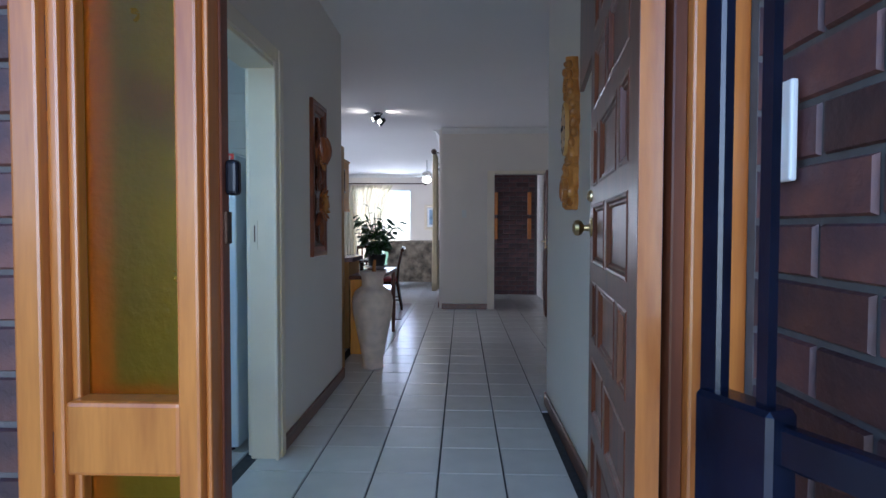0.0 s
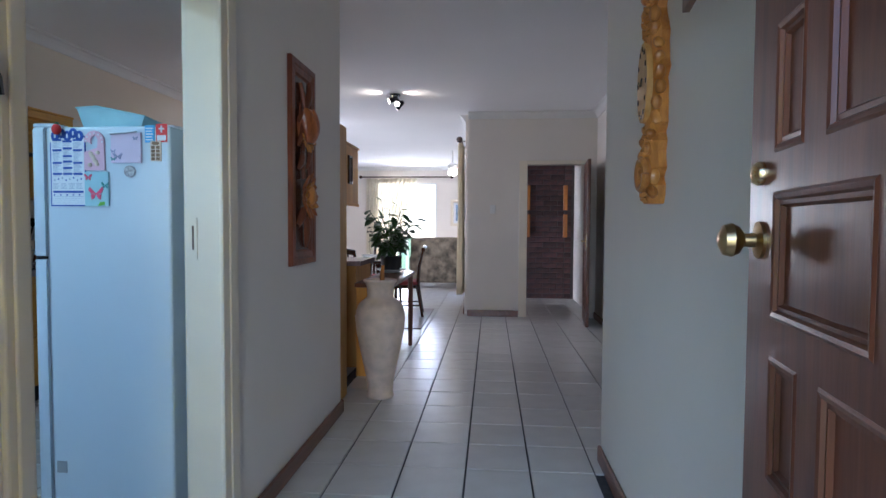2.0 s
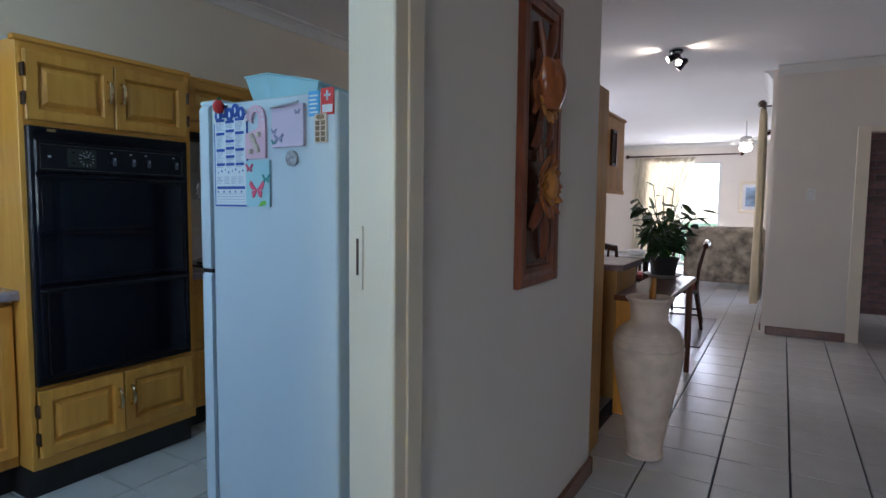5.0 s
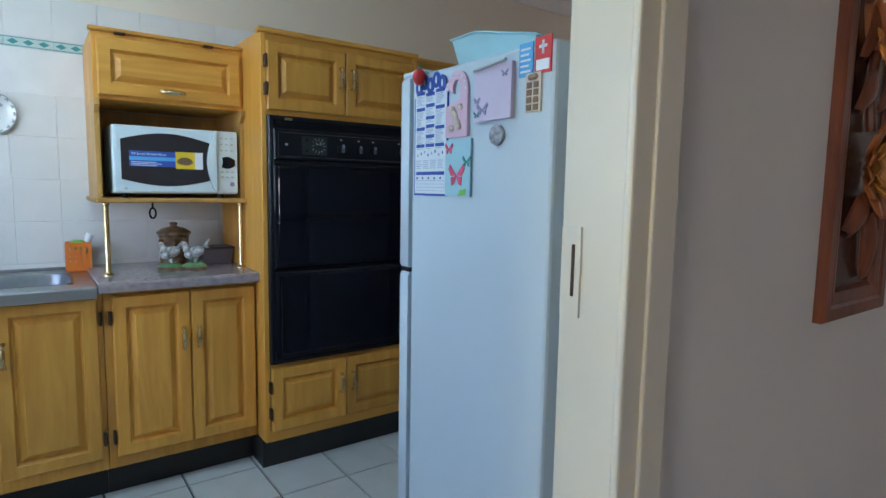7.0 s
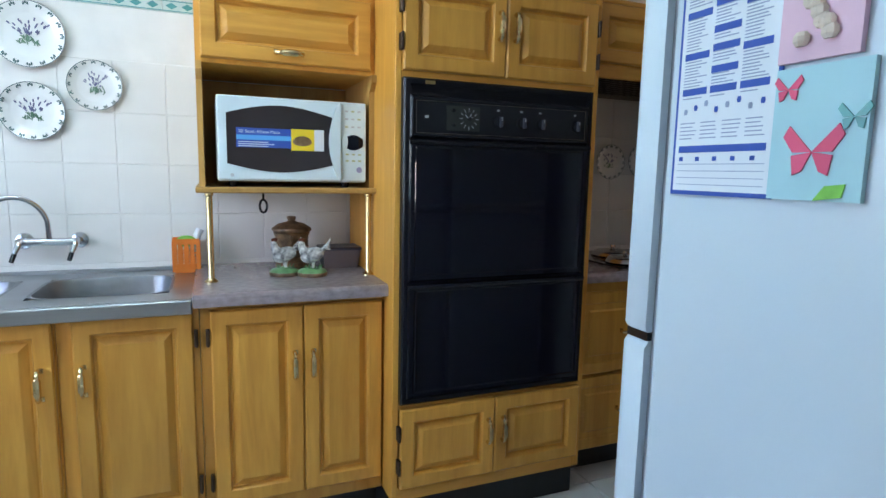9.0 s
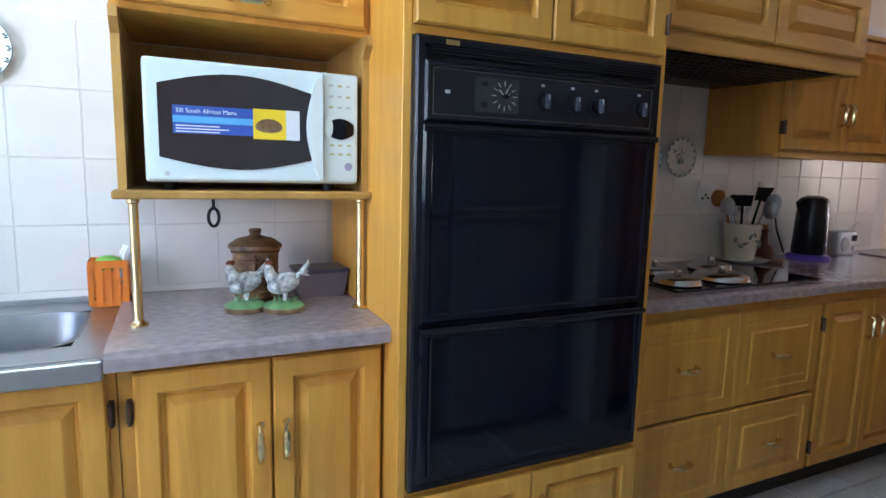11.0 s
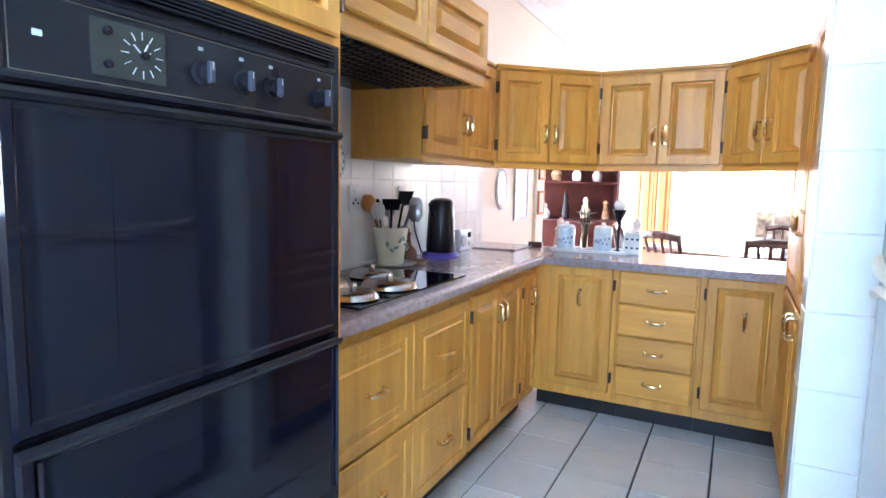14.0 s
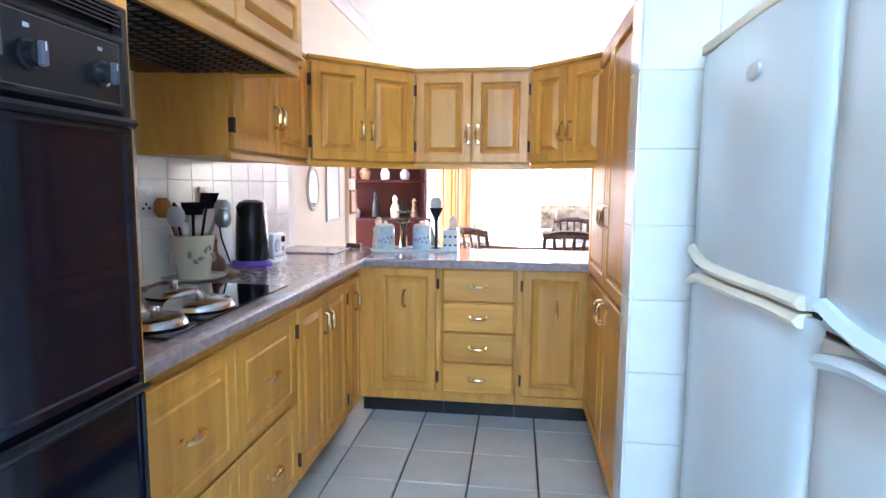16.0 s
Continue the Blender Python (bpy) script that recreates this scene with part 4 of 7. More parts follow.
# north run on the west wall
base(xf, 2.667, 90, 1.015, DB, "honey oak pan drawer cabinet with two wide drawers", [
    dict(x=0.012, z=0.468, w=0.995, h=0.350, name="drawer", handle=[(0.285, 0.175, False), (0.76, 0.175, False)], two=0.525),
    dict(x=0.012, z=0.135, w=0.995, h=0.322, name="drawer", handle=[(0.285, 0.165, False), (0.76, 0.165, False)], two=0.525)])
base(xf, 3.684, 90, 0.66, DB, "honey oak base cabinet with two narrow doors", [
    dict(x=0.015, z=0.135, w=0.315, h=0.682, handle=[(0.285, 0.56, True)], hinge=-0.007),
    dict(x=0.334, z=0.135, w=0.310, h=0.682, handle=[(0.028, 0.56, True)], hinge=0.318)])
base(xf, 4.346, 90, 0.262, DB, "honey oak corner base cabinet with one narrow door", [
    dict(x=0.012, z=0.135, w=0.215, h=0.682, handle=[(0.11, 0.56, True)], steps=SLIM)])
# peninsula
base(-2.975, 4.607, 0, 0.465, 0.50, "honey oak peninsula base cabinet with one door", [
    dict(x=0.108, z=0.190, w=0.335, h=0.672, handle=[(0.165, 0.505, True)], hinge=0.343)])
base(-2.508, 4.607, 0, 0.395, 0.50, "honey oak drawer cabinet with four drawers", [
    dict(x=0.010, z=0.190 + k * 0.165, w=0.376, h=0.160 if k < 3 else 0.175, name="drawer", handle=[(0.188, 0.082, False)], material=M["oak_h"],
         steps=[(0, 0.0), (0, 0.014), (0.008, 0.020)]) for k in range(4)])
base(-2.111, 4.607, 0, 0.40, 0.50, "honey oak peninsula base cabinet with one door", [
    dict(x=0.030, z=0.190, w=0.330, h=0.672, handle=[(0.172, 0.470, True)], hinge=-0.006)])

# extractor hood with cupboards over it
hd = thing("hood_cabinet", pose(-2.906, 2.667, 0, 0, 0, 90), "honey oak cupboard over a dark extractor hood", "cabinet")
HW = 1.0
part("body", box(0, 0, 1.71, HW, 0.585, 1.945, 0.002), M["oak"], hd)
part("side_skirt", box(HW - 0.018, 0.0, 1.667, HW, 0.585, 1.71), M["oak"], hd)
part("front_rail", box(-0.0, -0.004, 1.667, HW, 0.016, 1.715, 0.005, 2), M["oak_h"], hd)
part("hood_pan", box(0.012, 0.02, 1.678, HW - 0.02, 0.56, 1.71), M["black"], hd, "dark metal extractor underside")
bm = bmesh.new()
for i in range(24):
    for j in range(8):
        bbox(bm, 0.05 + i * 0.037, 0.06 + j * 0.045, 1.673, 0.075 + i * 0.037, 0.09 + j * 0.045, 1.678)
part("filter_mesh", bm, M["kick"], hd)
for x, w in ((0.015, 0.485), (0.508, 0.478)):
    front(hd, x, 1.722, w, 0.215, steps=DOOR, material=M["oak_h"])
part("top_moulding", box(0.0, -0.014, 1.94, HW + 0.006, 0.02, 1.957, 0.005, 2), M["oak_h"], hd)
bm = tube([(HW + 0.14, 0.30, 1.667), (HW + 0.10, 0.36, 1.65), (HW + 0.04, 0.42, 1.58), (HW + 0.01, 0.455, 1.45)], 0.004, 6)
single("extractor_cable", bm, M["whiteplastic"], "thin white cable hanging behind the hood", "cable", pose(-2.906, 2.667, 0, 0, 0, 90), True)


def upper(x, y, rz, w, d, fronts, label, z0=1.390, z1=1.893):
    c = thing("wall_cabinet", pose(x, y, 0, 0, 0, rz), label, "cabinet", "upper kitchen cabinets")
    part("body", box(0, 0, z0, w, d, z1, 0.002), M["oak"], c)
    part("light_rail", box(0, -0.010, z0 - 0.014, w, 0.012, z0 + 0.012, 0.004, 2), M["oak_h"], c)
    part("top_moulding", box(0, -0.014, z1 - 0.008, w, 0.02, z1 + 0.012, 0.005, 2), M["oak_h"], c)
    for f in fronts:
        front(c, **f)
    return c


def pair(w, h=0.462, z=1.410, m=0.012):
    dw = (w - 2 * m - 0.004) / 2
    return [dict(x=m, z=z, w=dw, h=h, handle=[(dw - 0.024, 0.150, True)], hinge=-0.006), dict(x=m + dw + 0.004, z=z, w=dw, h=h, handle=[(0.024, 0.150, True)], hinge=dw + 0.006)]


upper(-3.140, 3.590, 90, 0.745, 0.350, pair(0.745), "honey oak wall cabinet with two raised-panel doors")
ax, ay, bx, by = -3.125, 4.338, -2.677, 4.732
dl = math.hypot(bx - ax, by - ay)
upper(ax, ay, math.degrees(math.atan2(by - ay, bx - ax)), dl, 0.26, pair(dl), "honey oak corner wall cabinet set at an angle")
upper(-2.677, 4.732, 0, 0.620, 0.30, pair(0.620), "honey oak wall cabinet hung over the peninsula")
ax, ay, bx, by = -2.057, 4.732, -1.70, 4.395
dl = math.hypot(bx - ax, by - ay)
upper(ax, ay, math.degrees(math.atan2(by - ay, bx - ax)), dl, 0.26, pair(dl), "honey oak angled wall cabinet beside the pantry")
upper(-1.16, 4.36, 90, 0.62, 0.30, [], "plain oak end cabinet over the peninsula")

# pantry
pn = thing("pantry_cupboard", pose(-1.735, 4.600, 0, 0, 0, -90), "tall honey oak pantry cupboard with narrow doors", "cabinet")
PW = 1.165
part("body", box(0, 0, 0.11, PW, 0.56, 1.893, 0.002), M["oak"], pn)
part("plinth", box(0, 0.045, 0, PW, 0.5, 0.11), M["kick"], pn)
part("top_moulding", box(0, -0.014, 1.885, PW, 0.02, 1.905, 0.005, 2), M["oak_h"], pn)
for x in (0.012, 0.545):
    front(pn, x, 0.15, 0.525, 0.70, handle=[(0.49 if x < 0.1 else 0.035, 0.62, True)])
    front(pn, x, 0.87, 0.525, 1.005, handle=[(0.49 if x < 0.1 else 0.035, 0.30, True)])
single("pantry_end_panel", box(-1.18, 3.447, 0.0, -0.965, 3.80, 1.893, 0.003), M["oak_dull"], "tall brown wooden end panel behind the hall wall", "cabinet panel")

# hob
hob = thing("hob", pose(-3.41, 2.95, 0.905, 0, 0, 0), "black glass hob with domed chrome plate covers", "hob")
part("glass_plate", box(0, -0.03, 0, 0.445, 0.73, 0.008, 0.003), M["blackglass"], hob)
for x, y, r in ((0.15, 0.47, 0.085), (0.335, 0.31, 0.100), (0.14, 0.17, 0.095), (0.345, 0.075, 0.080)):
    part("plate_cover", turned([(r, 0.008), (r + 0.004, 0.013), (r, 0.022), (r * 0.94, 0.030), (r * 0.86, 0.034), (r * 0.35, 0.038), (0.018, 0.040), (0.009, 0.044), (0.014, 0.052), (0.011, 0.060), (0.002, 0.062)], 32, None, (x, y, 0)), M["coversteel"], hob, "polished chrome domed cover", True)

# ---- fridges ----
def fridge(name, x, y, w, h, split, label, cream=False):
    """Door side faces west; local x runs north to south, so the front looks along -x of the world."""
    f = thing(name, pose(x, y + w, 0, 0, 0, -90), label, "fridge", "white fridges")
    part("body", box(0, 0.075, 0.03, w, 0.56, h, 0.008, 2), M["white"], f)
    for xx in (0.06, w - 0.06):
        for yy in (0.12, 0.50):
            part("foot", turned([(0.018, 0), (0.018, 0.03)], 10, None, (xx, yy, 0)), M["black"], f)
    part("gasket", box(0.012, 0.062, 0.06, w - 0.012, 0.075, h - 0.012), M["greyplastic"], f)
    for z0, z1 in ((0.05, split - 0.006), (split + 0.006, h)):
        bm = bmesh.new()
        n = 12
        loops = []
        for zz, s in ((z0, 0.004), (z0 + 0.006, 0.0), (z1 - 0.010, 0.0), (z1, 0.008)):
            loop = [(s, 0.062, zz)] + [(s + 0.012 * (1 - math.cos(a)) , 0.03 - 0.018 * math.sin(a), zz) for a in (0.0, 0.8, 1.57)]
            loop += [(0.012 + (w - 0.024) * k / n, 0.012 - 0.016 * math.sin(math.pi * k / n) + s, zz) for k in range(1, n)]
            loop += [(w - s - 0.012 * (1 - math.cos(a)), 0.03 - 0.018 * math.sin(a), zz) for a in (1.57, 0.8, 0.0)] + [(w - s, 0.062, zz)]
            loops.append(loop)
        part("door", rings(bm, loops), M["white"], f, "", True)
    for sgn, z in ((1, split + 0.010), (-1, split - 0.010)):
        pts = [(0.02 + (w - 0.05) * k / 10, -0.004 - 0.016 * math.sin(math.pi * min(1, k / 8)), z + sgn * (0.004 + 0.026 * max(0.0, 1 - k / 3) ** 2)) for k in range(11)]
        bm = bmesh.new()
        rings(bm, [[(p[0], p[1] + 0.035, p[2] - 0.013), (p[0], p[1] + 0.006, p[2] - 0.011), (p[0], p[1] - 0.004, p[2]), (p[0], p[1] + 0.006, p[2] + 0.011), (p[0], p[1] + 0.035, p[2] + 0.013)] for p in pts])
        part("grip", bm, M["trimpaint"] if cream else M["white"], f, "cream moulded grip" if cream else "", True)
    part("split_shadow", box(0.004, 0.022, split - 0.006, w - 0.004, 0.062, split + 0.006), M["black"], f)
    part("hinge_cap", box(w - 0.09, 0.01, h, w - 0.01, 0.10, h + 0.016, 0.005), M["white"], f)
    return f


f1 = fridge("fridge", -1.692, 1.858, 0.68, 1.573, 1.081, "white fridge-freezer with notes and magnets on its side")
f2 = fridge("fridge", -1.690, 2.550, 0.61, 1.605, 1.098, "white fridge-freezer with cream handles and an oval badge", True)
part("top_cap", box(0.0, 0.006, 1.605, 0.61, 0.30, 1.632, 0.006, 2), M["trimpaint"], f2, "cream plastic top strip")
part("badge", turned([(0.030, 0), (0.028, 0.004), (0.02, 0.005)], 20), M["silver"], f2, "oval silver badge").matrix_basis = pose(0.36, -0.003, 1.505, 90) @ Matrix.Diagonal((1, 0.62, 1, 1))
part("side_hinge_cover", box(0.680, 0.09, 1.515, 0.684, 0.15, 1.57, 0.001), M["whiteplastic"], f1)
part("rating_label", box(0.680, 0.09, 0.255, 0.682, 0.13, 0.30), M["greyplastic"], f1)

# plastic box on the fridge top
bm = bmesh.new()
rings(bm, [[(x * s + 0.0, y * s, z) for x, y in ((-0.15, -0.10), (-0.06, -0.095), (0.15, -0.10), (0.15, 0.10), (0.0, 0.09), (-0.15, 0.10))] for s, z in ((0.8, 0), (0.96, 0.062), (1.0, 0.064), (0.98, 0.068), (0.94, 0.066), (0.78, 0.006))], True, True)
for v in bm.verts:
    if v.co.z > 0.05:
        v.co.z += 0.030 * math.sin(9 * v.co.x + 2.0) + 0.012 * math.sin(31 * v.co.y)
single("plastic_tub", bm, M["aqua"], "pale blue translucent plastic tub on the fridge", "tub", pose(-1.445, 2.045, 1.574, 0, 0, 12) @ Matrix.Diagonal((0.85, 1.0, 1.0, 1)))
bm = bmesh.new()
bbox(bm, -0.09, -0.11, 0, 0.09, 0.11, 0.06, 0.01)
single("folded_bag", bm, M["paper"], "folded white plastic bag on the fridge", "bag", pose(-1.36, 2.30, 1.574, 0, 0, -14))

# notes on the fridge side; local x runs east, z up, front to the south
YS = 1.8575


def note(name, x, z, pts, material, label, t=0.0025, group="notes on the fridge", sx=1.0, sz=1.0):
    n = thing(name, pose(x, YS, z + 0.019) @ Matrix.Diagonal((sx, 1, sz, 1)), label, "magnet", group)
    part("sheet", plate_poly(pts, -t, 0.0), material, n)
    return n


def rect(w, h, x=0.0, z=0.0):
    return [(x, z), (x + w, z), (x + w, z + h), (x, z + h)]


cal = note("fridge_calendar", -1.600, 1.257, rect(0.168, 0.262), M["blueink"], "white fridge calendar with a blue printed border", sx=0.83)
part("page", plate_poly(rect(0.158, 0.252, 0.005, 0.005), -0.0032, -0.0026), M["paper"], cal)
bm, b2 = bmesh.new(), bmesh.new()
rk = random.Random(8)
for c in range(3):
    x0 = 0.013 + c * 0.049
    heads = (0.243, 0.205, 0.158, 0.117) if c != 1 else (0.238, 0.212, 0.183, 0.163, 0.139, 0.117)
    z = 0.246
    while z > 0.112:
        if any(0 <= q + 0.0095 - z < 0.0105 for q in heads):
            z -= 0.0035
            continue
        bbox(bm, x0, -0.0037, z, x0 + 0.040 * rk.uniform(0.55, 1.0), -0.0033, z + 0.0013)
        z -= 0.0035
    for q in heads:
        bbox(b2, x0 - 0.001, -0.0037, q, x0 + 0.042, -0.0033, q + 0.008)
for c in range(8):
    blob((0.020 + c * 0.018, -0.0034, 0.098 + 0.004 * (c % 3)), (0.0035, 0.0006, 0.0045), b2 if c % 2 else bm, 8, 4)
for c in range(4):
    for r in range(5):
        bbox(bm, 0.012 + c * 0.037, -0.0037, 0.066 + r * 0.0045, 0.042 + c * 0.037 - 0.01 * rk.random(), -0.0033, 0.0673 + r * 0.0045)
bbox(b2, 0.012, -0.0037, 0.050, 0.156, -0.0033, 0.058)
for c in range(5):
    bbox(b2, 0.014 + c * 0.030, -0.0037, 0.040, 0.021 + c * 0.030, -0.0033, 0.045)
for r in range(4):
    bbox(bm, 0.012, -0.0037, 0.012 + r * 0.008, 0.156, -0.0033, 0.0128 + r * 0.008)
tagged(part("fine_print", bm, M["fineprint"], cal), kind="stuff")
tagged(part("heavy_print", b2, M["blueink"], cal), kind="stuff")
bm = bmesh.new()
for k in range(5):
    turned([(0.019, 0.0), (0.019, 0.003)], 14, bm, (0, 0, 0))
    for v in bm.verts[-28:]:
        v.co = Vector((0.026 + k * 0.029 + v.co.x, -0.003 + v.co.z * -0.6 - 0.0005, 0.262 + 0.010 * (k % 2) + v.co.y))
part("title", bm, M["blueink"], cal, "blue printed heading")
for k in range(5):
    part("title_letter", blob((0.026 + k * 0.029, -0.0052, 0.262 + 0.010 * (k % 2)), (0.0045, 0.0012, 0.0095), None, 10, 6), M["paper"], cal)
part("tomato_magnet", blob((0.045, -0.016, 0.285), (0.020, 0.016, 0.020)), M["red"], cal, "red tomato magnet", True)
part("tomato_stalk", blob((0.048, -0.016, 0.307), (0.008, 0.008, 0.006), None, 8, 5), M["green"], cal)

hk = note("door_hanger", -1.463, 1.258, rect(0.115, 0.125), M["aqua"], "pink and aqua hooked door hanger", 0.006, sx=0.81, sz=1.02)
hook = [(0.0, 0.13), (0.098, 0.13), (0.098, 0.27)]
hook += [(0.049 + 0.049 * math.cos(a), 0.275 + 0.058 * math.sin(a)) for a in [math.pi * k / 10 for k in range(11)]]
hook += [(0.020, 0.275), (0.034, 0.265)] + [(0.049 + 0.018 * math.cos(math.pi - a), 0.28 + 0.026 * math.sin(a)) for a in [math.pi * k / 6 for k in range(7)]]
hook += [(0.064, 0.245), (0.0, 0.225)]
hook = [(x, 0.13 + (z - 0.13) * 0.71) for x, z in hook]
part("hook_board", plate_poly(hook, -0.007, 0.0), M["pink"], hk)
bm = bmesh.new()
for k in range(7):
    blob((0.049 + 0.040 * math.cos(0.5 * k), -0.007, 0.233 + 0.031 * math.sin(0.5 * k)), (0.004, 0.002, 0.004), bm, 8, 4)
part("dots", bm, M["paper"], hk)
bm = bmesh.new()
for k in range(9):
    blob((0.03 + 0.04 * ((k * 0.37) % 1), -0.009, 0.15 + 0.05 * ((k * 0.61) % 1)), (0.011, 0.006, 0.008), bm, 8, 5)
part("shell_cluster", bm, M["terracotta"], hk, "cream shell decoration")


def butterfly(parent, x, z, s, material):
    bm = bmesh.new()
    for sx in (-1, 1):
        plate_poly([(x, z), (x + sx * 0.5 * s, z + 0.42 * s), (x + sx * 0.62 * s, z + 0.25 * s), (x + sx * 0.4 * s, z)], -0.0078, -0.0062, bm)
        plate_poly([(x, z), (x + sx * 0.42 * s, z - 0.05 * s), (x + sx * 0.36 * s, z - 0.36 * s), (x + sx * 0.18 * s, z - 0.3 * s)], -0.0078, -0.0062, bm)
    return part("butterfly", bm, material, parent, "printed butterfly")


butterfly(hk, 0.055, 0.045, 0.06, M["hotpink"])
butterfly(hk, 0.018, 0.105, 0.03, M["hotpink"])
butterfly(hk, 0.100, 0.075, 0.03, M["teal"])
part("printed_leaf", plate_poly([(0.062, 0.0), (0.095, 0.004), (0.098, 0.016), (0.075, 0.014)], -0.0078, -0.0062), M["limegreen"], hk)
nb = note("note_pad", -1.355, 1.418, rect(0.150, 0.142), M["mauve"], "mauve note pad with printed butterflies", 0.010, sx=0.767, sz=0.775)
part("pen", tube([(0.006, -0.016, 0.136), (0.135, -0.016, 0.147)], 0.0045, 8), M["silver"], nb)
for x, z, s, m in ((0.035, 0.03, 0.04, "lavender"), (0.012, 0.055, 0.022, "lavender"), (0.012, 0.018, 0.022, "teal"), (0.125, 0.115, 0.022, "lavender")):
    butterfly(nb, x, z, s, M[m]).location = (0, -0.004, 0)
bt = note("button_magnet", -1.287, 1.387, [(0.027 * math.cos(2 * math.pi * k / 20), 0.027 * math.sin(2 * math.pi * k / 20)) for k in range(20)], M["mottled"], "round grey photo magnet", 0.006, sx=0.8, sz=0.8)
part("picture", turned([(0.025, 0), (0.023, 0.001)], 18), M["mottled"], bt).matrix_basis = pose(0, -0.006, 0, 90)
bl = note("blue_card", -1.227, 1.493, rect(0.052, 0.085), M["skyblue"], "small sky blue advertising magnet", sx=0.72, sz=0.75)
bm = bmesh.new()
for k in range(5):
    bbox(bm, 0.006, -0.0032, 0.010 + k * 0.014, 0.044 - 0.006 * (k % 2), -0.0026, 0.0155 + k * 0.014)
part("print_lines", bm, M["paper"], bl)
rc = note("emergency_card", -1.184, 1.494, rect(0.058, 0.096), M["red"], "red emergency card with a white cross", sx=0.74, sz=0.7)
bm = bmesh.new()
bbox(bm, 0.025, -0.0032, 0.050, 0.033, -0.0026, 0.086)
bbox(bm, 0.015, -0.0032, 0.066, 0.043, -0.0026, 0.074)
bbox(bm, 0.006, -0.0032, 0.008, 0.052, -0.0026, 0.036)
part("white_print", bm, M["paper"], rc)
sc = note("scripture_plaque", -1.205, 1.424, rect(0.044, 0.105), M["terracotta"], "small cream square-patterned plaque magnet", 0.004, sx=0.92, sz=0.7)
bm = bmesh.new()
for r in range(4):
    for c in range(2):
        bbox(bm, 0.004 + c * 0.020, -0.006, 0.004 + r * 0.020, 0.019 + c * 0.020, -0.004, 0.020 + r * 0.020, 0.001)
blob((0.022, -0.005, 0.093), (0.016, 0.004, 0.010), bm, 10, 5)
part("relief", bm, M["stoneware"], sc)



# ---- hall things ----
# carved panel on the west wall; local x runs north, front to the east
cp = thing("wall_carving", pose(XL, 2.459, 1.012, 0, 0, 90), "long red-brown carved wooden panel with two flowers", "wall carving")
CW, CH = 0.361, 0.998
part("frame", framed(CW, CH, [(0, 0.0), (0, 0.018), (0.004, 0.024), (0.030, 0.024), (0.036, 0.018), (0.046, 0.020), (0.064, 0.016), (0.070, 0.004), (0.080, 0.003)]), M["carved_red"], cp)
part("ground", box(0.075, -0.0045, 0.075, CW - 0.075, -0.0031, CH - 0.075), M["darkwood"], cp, "dark sunken ground of the carving")


def petals(bm, cx, cz, r, n, y, lift, cup):
    for k in range(n):
        a = 2 * math.pi * k / n
        d, s = Vector((math.cos(a), 0, math.sin(a))), Vector((-math.sin(a), 0, math.cos(a)))
        c = Vector((cx, y, cz))
        w = r * 0.55
        pts = [c + d * r * 0.1, c + d * r * 0.6 + s * w * 0.5 + Vector((0, -lift, 0)), c + d * r + Vector((0, -lift + cup, 0)), c + d * r * 0.6 - s * w * 0.5 + Vector((0, -lift, 0))]
        rings(bm, [pts, [p + Vector((0, 0.006, 0)) for p in pts]])


def cupped(bm, centre, along, side, out, length, width, thick=0.005, tip=0.25, rows=6):
    """A petal or leaf that swells outwards, hollow across, and narrows to its tip."""
    c, d, w, o = Vector(centre), Vector(along).normalized(), Vector(side).normalized(), Vector((0, -1, 0))
    front_, back_ = [], []
    for k in range(rows + 1):
        u = k / rows
        half = width * (math.sin(math.pi * min(1.0, 0.16 + 0.74 * u)) ** 0.8 if u < 1 else tip)
        mid = c + d * length * u + o * out * math.sin(math.pi * (0.15 + 0.75 * u))
        front_.append([mid - w * half - o * 0.35 * half, mid - w * half * 0.5, mid + o * 0.12 * half, mid + w * half * 0.5, mid + w * half - o * 0.35 * half])
        back_.append([q - o * thick for q in reversed(front_[-1])])
    rings(bm, [a + b for a, b in zip(front_, back_)])


rp = random.Random(21)
# closed bud: overlapping petals round a swollen heart, with a ruffle on its north side
bud = part("carved_bud", blob((0.185, -0.040, 0.690), (0.070, 0.050, 0.088), None, 16, 10), M["carved_bud"], cp, "swollen carved flower bud", True)
for k in range(7):
    a = radians(-78 + 26 * k)
    bm = bmesh.new()
    cupped(bm, (0.185 + 0.030 * math.sin(a), -0.028 - 0.024 * math.cos(a), 0.605), (0.30 * math.sin(a), -0.05 * math.cos(a), 1.0), (math.cos(a), math.sin(a) * 0.7, 0), 0.040 * math.cos(a * 0.8), 0.150 + 0.018 * (k % 2), 0.034)
    part("petal", bm, M["carved_bud"], bud, "", True)
for k in range(9):
    a = radians(-150 + 24 * k)
    bm = bmesh.new()
    cupped(bm, (0.19 + 0.055 * math.cos(a), -0.020, 0.672 + 0.060 * math.sin(a)), (math.cos(a), -0.5, math.sin(a)), (-math.sin(a), 0, math.cos(a)), 0.012, 0.052 + 0.012 * rp.random(), 0.017, 0.004)
    part("petal", bm, M["carved"], bud, "", True)
